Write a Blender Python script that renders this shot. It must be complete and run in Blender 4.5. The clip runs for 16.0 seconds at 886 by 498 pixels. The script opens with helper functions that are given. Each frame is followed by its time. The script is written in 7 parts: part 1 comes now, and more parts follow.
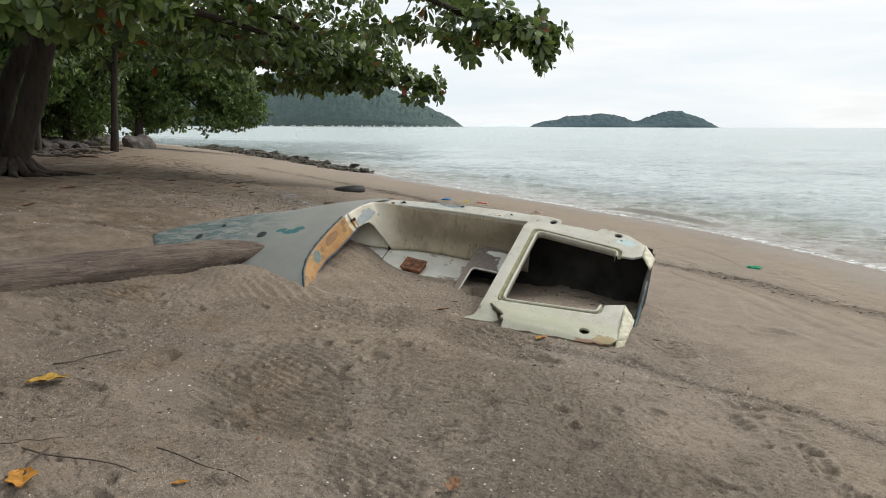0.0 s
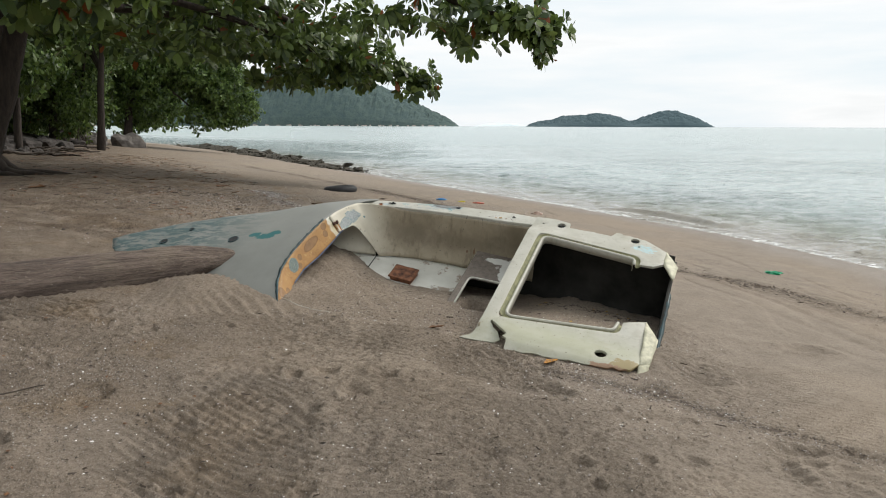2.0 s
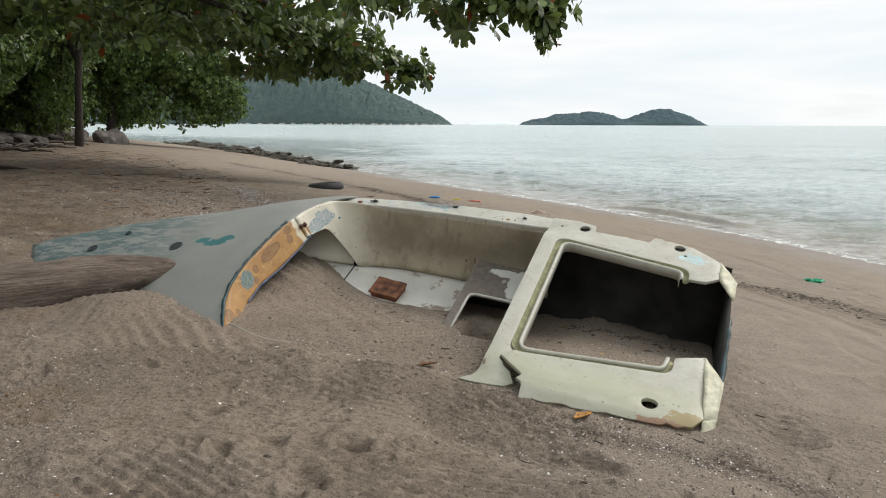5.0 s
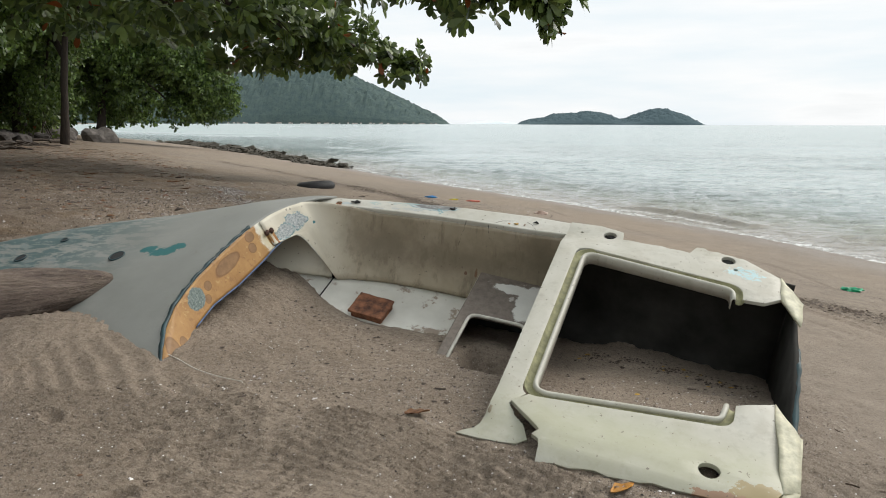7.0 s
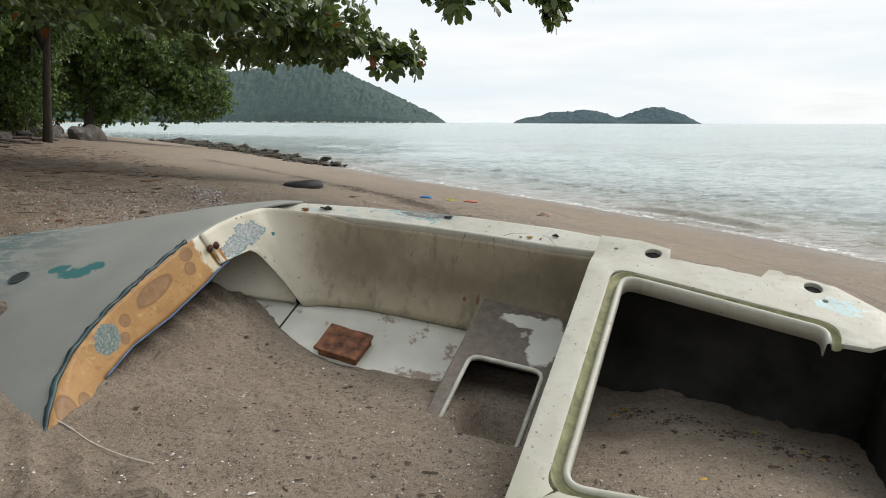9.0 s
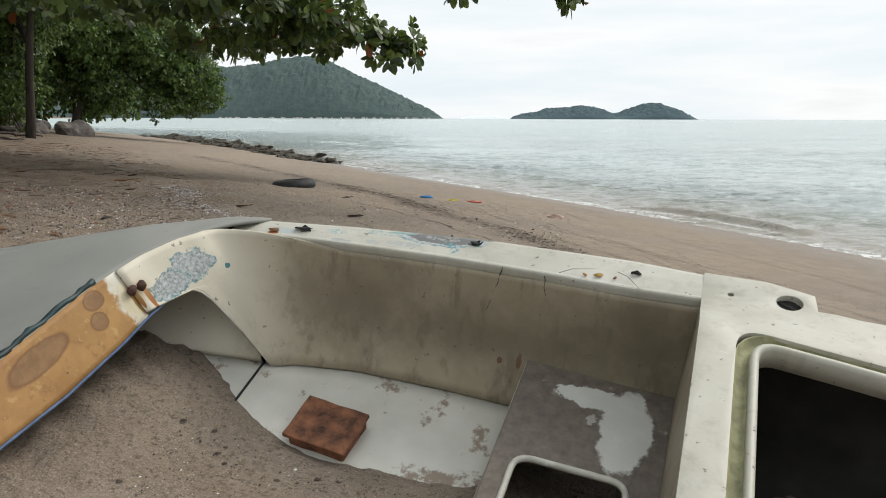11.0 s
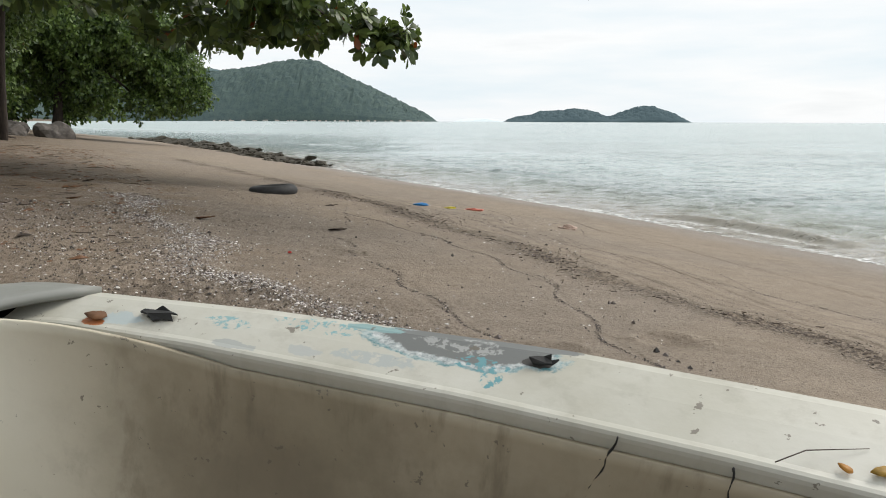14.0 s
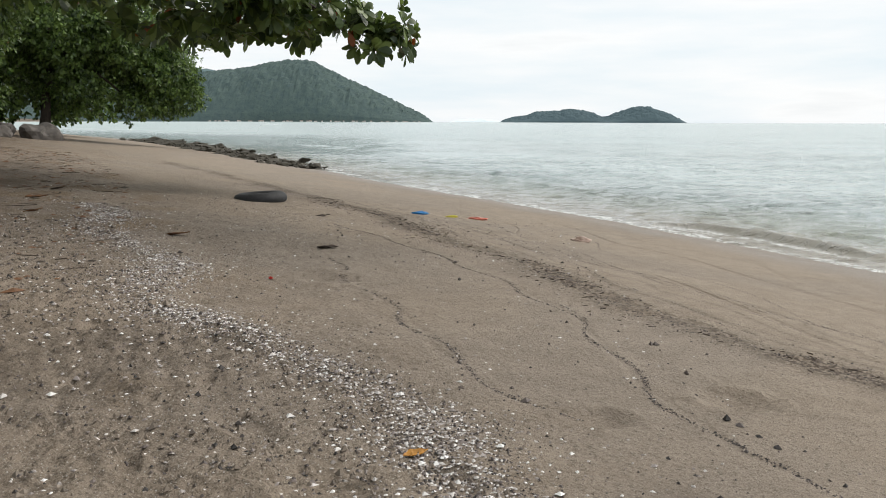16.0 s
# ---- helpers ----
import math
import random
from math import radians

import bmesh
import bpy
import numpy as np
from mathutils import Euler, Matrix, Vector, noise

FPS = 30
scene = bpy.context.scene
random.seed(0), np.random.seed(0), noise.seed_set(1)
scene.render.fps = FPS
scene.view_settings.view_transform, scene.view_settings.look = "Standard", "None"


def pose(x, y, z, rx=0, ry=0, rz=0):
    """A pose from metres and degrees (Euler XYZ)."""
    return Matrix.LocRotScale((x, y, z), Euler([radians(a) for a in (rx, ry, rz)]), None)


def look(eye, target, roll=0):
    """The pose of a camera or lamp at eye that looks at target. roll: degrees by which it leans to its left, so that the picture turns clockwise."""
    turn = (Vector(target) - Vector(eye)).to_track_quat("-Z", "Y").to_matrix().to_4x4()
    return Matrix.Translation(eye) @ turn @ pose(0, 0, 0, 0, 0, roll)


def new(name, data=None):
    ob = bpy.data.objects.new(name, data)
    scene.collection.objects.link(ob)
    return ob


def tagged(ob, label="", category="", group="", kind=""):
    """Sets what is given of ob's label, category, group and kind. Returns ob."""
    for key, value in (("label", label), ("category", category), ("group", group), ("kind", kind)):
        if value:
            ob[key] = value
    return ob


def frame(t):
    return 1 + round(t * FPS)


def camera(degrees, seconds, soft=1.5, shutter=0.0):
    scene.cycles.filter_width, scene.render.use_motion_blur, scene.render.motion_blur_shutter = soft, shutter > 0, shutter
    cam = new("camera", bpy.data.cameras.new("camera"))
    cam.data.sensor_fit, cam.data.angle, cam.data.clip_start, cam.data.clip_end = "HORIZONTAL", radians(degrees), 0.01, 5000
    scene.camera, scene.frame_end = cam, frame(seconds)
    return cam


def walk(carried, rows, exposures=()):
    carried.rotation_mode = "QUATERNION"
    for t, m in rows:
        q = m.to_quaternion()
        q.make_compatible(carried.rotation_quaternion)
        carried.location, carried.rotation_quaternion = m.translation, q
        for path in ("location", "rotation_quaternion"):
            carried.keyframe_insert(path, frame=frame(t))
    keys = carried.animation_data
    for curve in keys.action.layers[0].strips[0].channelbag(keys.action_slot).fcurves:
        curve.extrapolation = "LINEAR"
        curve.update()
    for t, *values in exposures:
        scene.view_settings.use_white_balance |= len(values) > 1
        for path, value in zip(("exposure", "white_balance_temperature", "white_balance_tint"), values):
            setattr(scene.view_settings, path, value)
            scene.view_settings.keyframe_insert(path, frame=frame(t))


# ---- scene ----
cam = camera(59.0, 16.0, soft=1.0)
PATH = [
    (0, (0.867, -0.49, 2.257), (0.774, 1.483, 1.9470), 0.2),
    (0.5, (0.879, -0.329, 2.241), (0.788, 1.644, 1.9310), 0.2),
    (1, (0.858, -0.132, 2.23), (0.77, 1.842, 1.9200), 0.2),
    (1.5, (0.849, 0.044, 2.218), (0.764, 2.018, 1.9070), 0.2),
    (2, (0.851, 0.219, 2.198), (0.768, 2.193, 1.8870), 0.2),
    (2.5, (0.839, 0.39, 2.181), (0.758, 2.364, 1.8700), 0.2),
    (3, (0.82, 0.566, 2.167), (0.742, 2.54, 1.8560), 0.2),
    (3.2, (0.809, 0.638, 2.156), (0.736, 2.613, 1.8490), 0.2),
    (5.5, (0.8, 1.524, 2.069), (0.734, 3.497, 1.7530), 0.2),
    (6, (0.787, 1.719, 2.051), (0.722, 3.692, 1.7360), 0.2),
    (6.5, (0.785, 1.904, 2.036), (0.723, 3.878, 1.7210), 0.2),
    (7, (0.792, 2.1, 2.017), (0.732, 4.073, 1.7010), 0.2),
    (7.5, (0.785, 2.292, 2.001), (0.727, 4.265, 1.6860), 0.2),
    (8, (0.78, 2.508, 1.997), (0.725, 4.481, 1.6810), 0.2),
    (8.5, (0.787, 2.736, 1.984), (0.733, 4.709, 1.6660), 0.2),
    (9, (0.781, 2.937, 1.965), (0.73, 4.91, 1.6460), 0.2),
    (9.2, (0.761, 3.024, 1.978), (0.717, 4.996, 1.6480), 0.2),
    (11.3, (0.665, 4.001, 1.925), (0.623, 5.972, 1.5960), 0.2),
    (11.5, (0.656, 4.087, 1.92), (0.616, 6.06, 1.5970), 0.2),
    (12, (0.652, 4.301, 1.927), (0.615, 6.274, 1.6040), 0.2),
    (12.5, (0.644, 4.501, 1.91), (0.609, 6.474, 1.5880), 0.2),
    (13, (0.633, 4.706, 1.896), (0.6, 6.679, 1.5740), 0.2),
    (13.5, (0.627, 4.914, 1.887), (0.596, 6.887, 1.5640), 0.2),
    (14, (0.618, 5.113, 1.874), (0.59, 7.086, 1.5520), 0.2),
    (14.2, (0.596, 5.209, 1.876), (0.575, 7.183, 1.5540), 0.2),
    (14.5, (0.59, 5.332, 1.884), (0.565, 7.306, 1.5610), 0.2),
    (15, (0.573, 5.53, 1.887), (0.55, 7.504, 1.5640), 0.2),
    (15.5, (0.563, 5.723, 1.903), (0.542, 7.696, 1.5790), 0.2),
    (16, (0.545, 5.894, 1.895), (0.527, 7.868, 1.5740), 0.2),
]
walk(cam, [(t, look(eye, target, roll)) for t, eye, target, roll in PATH])

# ---------------------------------------------------------------- light
SUN_EL, SUN_AZ = 45.0, 60.0          # height, and turn from +y towards +x
world = bpy.data.worlds.new("sky")
scene.world = world
world.use_nodes = True
wn, wl = world.node_tree.nodes, world.node_tree.links
wn.clear()
w_out = wn.new("ShaderNodeOutputWorld")
w_bg = wn.new("ShaderNodeBackground")
w_sky = wn.new("ShaderNodeTexSky")
w_sky.sky_type, w_sky.sun_disc = "NISHITA", False
w_sky.sun_elevation, w_sky.sun_rotation = radians(SUN_EL), radians(SUN_AZ)
w_sky.dust_density, w_sky.air_density = 2.0, 1.0
w_co = wn.new("ShaderNodeTexCoord")
w_map = wn.new("ShaderNodeMapping")
w_map.inputs["Scale"].default_value = (1.0, 1.0, 6.5)
w_noise = wn.new("ShaderNodeTexNoise")
w_noise.inputs["Scale"].default_value = 2.6
w_noise.inputs["Detail"].default_value = 7.0
w_noise.inputs["Roughness"].default_value = 0.55
w_ramp = wn.new("ShaderNodeValToRGB")
w_ramp.color_ramp.elements[0].position, w_ramp.color_ramp.elements[1].position = 0.36, 0.58
w_ramp.color_ramp.elements[0].color = (8.9, 9.8, 10.3, 1)
w_ramp.color_ramp.elements[1].color = (10.55, 10.7, 10.75, 1)
_c = w_ramp.color_ramp.elements.new(0.74)
_c.color = (9.0, 9.3, 9.45, 1)
w_mix = wn.new("ShaderNodeMix")
w_mix.data_type = "RGBA"
w_mix.inputs["Factor"].default_value = 0.96
wl.new(w_co.outputs["Generated"], w_map.inputs["Vector"])
wl.new(w_map.outputs["Vector"], w_noise.inputs["Vector"])
wl.new(w_noise.outputs["Fac"], w_ramp.inputs["Fac"])
wl.new(w_sky.outputs["Color"], w_mix.inputs[6])
wl.new(w_ramp.outputs["Color"], w_mix.inputs[7])
wl.new(w_mix.outputs[2], w_bg.inputs["Color"])
w_bg.inputs["Strength"].default_value = 0.095
wl.new(w_bg.outputs["Background"], w_out.inputs["Surface"])

sun_data = bpy.data.lights.new("sun", "SUN")
sun_data.energy, sun_data.angle, sun_data.color = 2.4, radians(30), (1.0, 0.95, 0.88)
sun = new("sun", sun_data)
_e, _a = radians(SUN_EL), radians(SUN_AZ)
SUN_DIR = Vector((math.cos(_e) * math.sin(_a), math.cos(_e) * math.cos(_a), math.sin(_e)))
sun.matrix_world = look(tuple(SUN_DIR * 60), (0, 0, 0))

# ---------------------------------------------------------------- materials


class Mat:
    """A node material with a Principled shader and short calls for its nodes."""

    def __init__(self, name, rough=0.6, metal=0.0, coord="Object"):
        self.m = bpy.data.materials.new(name)
        self.m.use_nodes = True
        self.n, self.l = self.m.node_tree.nodes, self.m.node_tree.links
        self.b = self.n["Principled BSDF"]
        self.b.inputs["Roughness"].default_value = rough
        self.b.inputs["Metallic"].default_value = metal
        tc = self.n.new("ShaderNodeTexCoord")
        self.co = tc.outputs[coord]

    def link(self, a, b):
        self.l.new(a, b)

    def noise(self, scale, detail=5.0, rough=0.55, stretch=None, distort=0.0, turn=0.0):
        t = self.n.new("ShaderNodeTexNoise")
        t.inputs["Scale"].default_value = scale
        t.inputs["Detail"].default_value = detail
        t.inputs["Roughness"].default_value = rough
        t.inputs["Distortion"].default_value = distort
        src = self.co
        if stretch:
            mp = self.n.new("ShaderNodeMapping")
            mp.inputs["Scale"].default_value = stretch
            src = self.co
            if turn:
                m0 = self.n.new("ShaderNodeMapping")
                m0.inputs["Rotation"].default_value = (0, 0, turn)
                self.link(src, m0.inputs["Vector"])
                src = m0.outputs["Vector"]
            self.link(src, mp.inputs["Vector"])
            src = mp.outputs["Vector"]
        self.link(src, t.inputs["Vector"])
        return t.outputs["Fac"]

    def cells(self, scale, feature="F1", out="Distance", rand=1.0):
        t = self.n.new("ShaderNodeTexVoronoi")
        t.feature = feature
        t.inputs["Scale"].default_value = scale
        t.inputs["Randomness"].default_value = rand
        self.link(self.co, t.inputs["Vector"])
        return t.outputs[out]

    def step(self, fac, lo, hi):
        t = self.n.new("ShaderNodeMapRange")
        t.interpolation_type = "SMOOTHSTEP"
        t.inputs["From Min"].default_value = lo
        t.inputs["From Max"].default_value = hi
        self.link(fac, t.inputs["Value"])
        return t.outputs["Result"]

    def math(self, op, a, b=0.0):
        t = self.n.new("ShaderNodeMath")
        t.operation = op
        for i, v in enumerate((a, b)):
            if isinstance(v, (int, float)):
                t.inputs[i].default_value = v
            else:
                self.link(v, t.inputs[i])
        return t.outputs[0]

    def axis(self, i):
        t = self.n.new("ShaderNodeSeparateXYZ")
        self.link(self.co, t.inputs[0])
        return t.outputs[i]

    def near(self, centre, size, wobble=0.5, scale=20.0, soft=0.25):
        """1 inside a ragged blot at centre with the given half-sizes."""
        mp = self.n.new("ShaderNodeMapping")
        mp.inputs["Location"].default_value = tuple(-c / s for c, s in zip(centre, size))
        mp.inputs["Scale"].default_value = tuple(1 / s for s in size)
        self.link(self.co, mp.inputs["Vector"])
        ln = self.n.new("ShaderNodeVectorMath")
        ln.operation = "LENGTH"
        self.link(mp.outputs["Vector"], ln.inputs[0])
        nz = self.noise(scale, 6.0, 0.65)
        d = self.math("ADD", ln.outputs["Value"], self.math("MULTIPLY", self.math("SUBTRACT", nz, 0.5), wobble * 4))
        return self.math("SUBTRACT", 1.0, self.step(d, 1.0 - soft, 1.0 + soft))

    def mix(self, fac, a, b):
        t = self.n.new("ShaderNodeMix")
        t.data_type = "RGBA"
        for k, v in ((0, fac), (6, a), (7, b)):
            if isinstance(v, (int, float)):
                t.inputs[k].default_value = v
            elif isinstance(v, tuple):
                t.inputs[k].default_value = (*v, 1)
            else:
                self.link(v, t.inputs[k])
        return t.outputs[2]

    def ramp(self, fac, *stops):
        t = self.n.new("ShaderNodeValToRGB")
        e = t.color_ramp.elements
        while len(e) < len(stops):
            e.new(0.5)
        for el, (p, c) in zip(e, stops):
            el.position, el.color = p, (*c, 1)
        self.link(fac, t.inputs["Fac"])
        return t.outputs["Color"]

    def color(self, c):
        if isinstance(c, tuple):
            self.b.inputs["Base Color"].default_value = (*c, 1)
        else:
            self.link(c, self.b.inputs["Base Color"])

    def rough(self, r):
        self.link(r, self.b.inputs["Roughness"])

    def bump(self, h, strength=0.4, dist=0.01):
        t = self.n.new("ShaderNodeBump")
        t.inputs["Strength"].default_value = strength
        t.inputs["Distance"].default_value = dist
        self.link(h, t.inputs["Height"])
        prev = self.b.inputs["Normal"]
        if prev.is_linked:
            self.link(prev.links[0].from_socket, t.inputs["Normal"])
        self.link(t.outputs["Normal"], prev)

    def random(self):
        return self.n.new("ShaderNodeObjectInfo").outputs["Random"]

    def island(self):
        return self.n.new("ShaderNodeNewGeometry").outputs["Random Per Island"]

    def attr(self, name):
        t = self.n.new("ShaderNodeAttribute")
        t.attribute_name = name
        return t.outputs["Fac"]


def sand_material():
    k = Mat("sand", 0.9)
    big = k.noise(0.55, 4)
    mid = k.noise(5.0, 7, 0.65)
    dry = k.ramp(mid, (0.3, (0.245, 0.196, 0.148)), (0.7, (0.325, 0.265, 0.205)))
    damp = k.ramp(mid, (0.3, (0.222, 0.182, 0.143)), (0.7, (0.298, 0.247, 0.197)))
    col = k.mix(k.step(big, 0.40, 0.60), dry, damp)
    z, rise = k.axis(2), k.attr("rise")
    trod = k.math("MULTIPLY", k.step(rise, 0.93, 1.12), 0.30)
    col = k.mix(trod, col, k.ramp(mid, (0.3, (0.155, 0.120, 0.090)), (0.7, (0.250, 0.195, 0.147))))
    soil = k.math("MULTIPLY", k.step(k.math("ADD", rise, k.math("MULTIPLY", k.noise(0.7, 5), 0.22)), 1.44, 1.58), 0.8)
    col = k.mix(soil, col, (0.075, 0.055, 0.040))
    warm = k.math("MULTIPLY", k.math("MULTIPLY", k.step(k.noise(1.2, 5, 0.6), 0.52, 0.66), 0.6), k.step(rise, 0.95, 1.08))
    col = k.mix(warm, col, (0.205, 0.138, 0.076))
    litter = k.math("MULTIPLY", k.step(rise, 1.08, 1.28), k.step(k.noise(2.6, 7, 0.7), 0.34, 0.58))
    col = k.mix(k.math("MULTIPLY", litter, 0.75), col, (0.105, 0.074, 0.050))
    # salt-and-pepper grain at two sizes
    g1 = k.noise(60.0, 4, 0.75)
    g2 = k.noise(190.0, 3, 0.8)
    mottle = k.math("MULTIPLY", k.step(k.noise(44.0, 6, 0.74, distort=0.6), 0.52, 0.60), k.math("ADD", 0.14, k.math("MULTIPLY", k.step(rise, 0.70, 1.02), 0.34)))
    col = k.mix(mottle, col, (0.135, 0.104, 0.078))
    col = k.mix(k.math("MULTIPLY", k.step(g1, 0.55, 0.62), 0.58), col, (0.075, 0.058, 0.045))
    col = k.mix(k.math("MULTIPLY", k.step(g2, 0.56, 0.66), 0.55), col, (0.48, 0.41, 0.335))
    col = k.mix(k.math("MULTIPLY", k.step(k.noise(230.0, 3, 0.8), 0.55, 0.65), 0.50), col, (0.065, 0.050, 0.040))
    # shell hash
    shell = k.attr("shingle")
    light = k.math("SUBTRACT", 1.0, k.step(k.cells(85.0), 0.13, 0.24))
    dark = k.math("SUBTRACT", 1.0, k.step(k.cells(62.0), 0.16, 0.30))
    col = k.mix(k.math("MULTIPLY", dark, k.math("ADD", k.math("MULTIPLY", shell, 0.55), 0.06)), col, (0.06, 0.052, 0.047))
    col = k.mix(k.math("MULTIPLY", light, k.math("ADD", k.math("MULTIPLY", shell, 0.75), 0.10)), col, (0.60, 0.57, 0.53))
    col = k.mix(k.math("MULTIPLY", k.attr("wrack"), k.step(k.noise(34.0, 6, 0.75), 0.40, 0.56)), col, (0.07, 0.052, 0.038))
    wet = k.math("SUBTRACT", 1.0, k.step(k.math("ADD", z, k.math("MULTIPLY", k.noise(0.8, 4), 0.10)), 0.48, 0.58))
    col = k.mix(k.math("MULTIPLY", wet, 0.5), col, (0.15, 0.12, 0.092))
    k.color(col)
    k.rough(k.math("SUBTRACT", 0.92, k.math("MULTIPLY", wet, 0.45)))
    # relief: clods and treads, grain; calm on the wet slope
    trodden = k.step(rise, 0.62, 1.0)
    calm = k.math("ADD", 0.10, k.math("MULTIPLY", trodden, 0.90))
    clod = k.noise(8.0, 6, 0.62, distort=0.5)
    pock = k.cells(11.0, "SMOOTH_F1")
    pock2 = k.cells(21.0, "SMOOTH_F1")
    k.bump(k.math("MULTIPLY", clod, calm), 1.0, 0.007)
    k.bump(k.math("MULTIPLY", k.step(pock, 0.05, 0.55), k.math("MULTIPLY", calm, k.step(k.noise(1.9, 3), 0.42, 0.60))), 1.0, 0.004)
    k.bump(k.math("MULTIPLY", k.step(pock2, 0.05, 0.5), calm), 1.0, 0.003)
    k.bump(k.math("MULTIPLY", k.noise(38.0, 5, 0.75), k.math("ADD", 0.22, calm)), 1.0, 0.013)
    k.bump(g1, 1.0, 0.007)
    k.bump(g2, 1.0, 0.0018)
    k.b.inputs["Specular IOR Level"].default_value = 0.25
    return k.m


def sea_material():
    k = Mat("sea_water", 0.10)
    shore = k.attr("shore")
    # silty near the sand; last stop paled to carry sky glare offshore
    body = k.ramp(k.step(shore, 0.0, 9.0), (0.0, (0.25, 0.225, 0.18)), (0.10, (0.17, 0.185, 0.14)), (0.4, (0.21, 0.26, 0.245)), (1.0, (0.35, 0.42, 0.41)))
    foamn = k.noise(7.0, 7, 0.75, distort=0.8)
    edge = k.math("SUBTRACT", 1.0, k.step(k.math("ADD", shore, k.math("MULTIPLY", k.noise(0.9, 6, 0.65), 1.3)), 0.62, 0.95))
    foam = k.math("MULTIPLY", edge, k.step(foamn, 0.46, 0.60))
    crest = k.math("MULTIPLY", k.attr("crest"), k.step(k.noise(9.0, 6, 0.75), 0.40, 0.56))
    foam = k.math("MAXIMUM", foam, crest)
    k.color(k.mix(foam, body, (0.76, 0.77, 0.76)))
    k.rough(k.math("ADD", k.math("ADD", 0.06, k.math("MULTIPLY", k.step(shore, 6.0, 34.0), k.math("ADD", 0.12, k.math("MULTIPLY", k.attr("lee"), 0.20)))), k.math("MULTIPLY", foam, 0.5)))
    patch = k.step(k.noise(0.09, 4, 0.6, (0.6, 1.5, 1.0)), 0.36, 0.62)
    amount = k.math("ADD", 0.25, k.math("MULTIPLY", patch, 0.75))
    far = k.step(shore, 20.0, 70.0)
    k.bump(k.math("MULTIPLY", k.noise(0.22, 5, 0.6, (0.7, 1.2, 1.0), 0.4), far), 1.0, 0.16)
    w1 = k.step(k.noise(0.9, 5, 0.6, (0.8, 1.3, 1.0), 0.5), 0.55, 0.68)
    calmer = k.math("SUBTRACT", 1.0, k.math("MULTIPLY", far, 0.40))
    k.bump(k.math("MULTIPLY", k.math("MULTIPLY", w1, amount), calmer), 1.0, 0.10)
    w2 = k.step(k.noise(2.6, 5, 0.62, (0.8, 1.4, 1.0), 0.6), 0.54, 0.66)
    k.bump(k.math("MULTIPLY", k.math("MULTIPLY", w2, amount), calmer), 1.0, 0.036)
    k.bump(k.math("MULTIPLY", k.step(k.noise(4.6, 5, 0.65, (0.8, 1.4, 1.0), 0.6), 0.48, 0.72), k.math("ADD", 0.3, amount)), 1.0, 0.022)
    k.bump(k.noise(11.0, 4, 0.65, (0.8, 1.3, 1.0)), 0.8, 0.008)
    k.b.inputs["IOR"].default_value = 1.33
    return k.m


def paint_grey():
    """Chalky grey topside paint, worn through to older teal layers towards the bow."""
    k = Mat("grey_deck_paint", 0.55)
    cloud = k.noise(3.0, 6)
    col = k.ramp(cloud, (0.3, (0.195, 0.200, 0.183)), (0.7, (0.270, 0.272, 0.250)))
    u = k.axis(0)
    worn = k.math("SUBTRACT", 1.0, k.step(u, -2.70, -1.95))
    flake = k.noise(8.0, 9, 0.72, (0.8, 2.6, 1.0), 0.3)
    col = k.mix(k.math("MULTIPLY", k.step(flake, 0.46, 0.52), worn), col, (0.075, 0.118, 0.118))
    col = k.mix(k.math("MULTIPLY", k.step(k.noise(14.0, 8, 0.7, (1.0, 2.0, 1.0)), 0.54, 0.60), worn), col, (0.17, 0.20, 0.195))
    teal = (0.028, 0.135, 0.135)
    for c, s in (((-1.96, 0.045, -0.19), (0.085, 0.035, 0.2)), ((-2.07, 0.08, -0.19), (0.05, 0.03, 0.2)), ((-1.90, 0.09, -0.19), (0.05, 0.03, 0.2))):
        col = k.mix(k.near(c, s, 0.45, 30.0, 0.15), col, teal)
    dirt = k.noise(26.0, 7, 0.7)
    col = k.mix(k.math("MULTIPLY", k.step(dirt, 0.58, 0.75), 0.35), col, (0.17, 0.15, 0.12))
    k.color(col)
    k.rough(k.math("ADD", 0.42, k.math("MULTIPLY", cloud, 0.3)))
    k.bump(flake, 0.12, 0.004)
    k.bump(k.noise(60.0, 4), 0.08, 0.003)
    return k.m


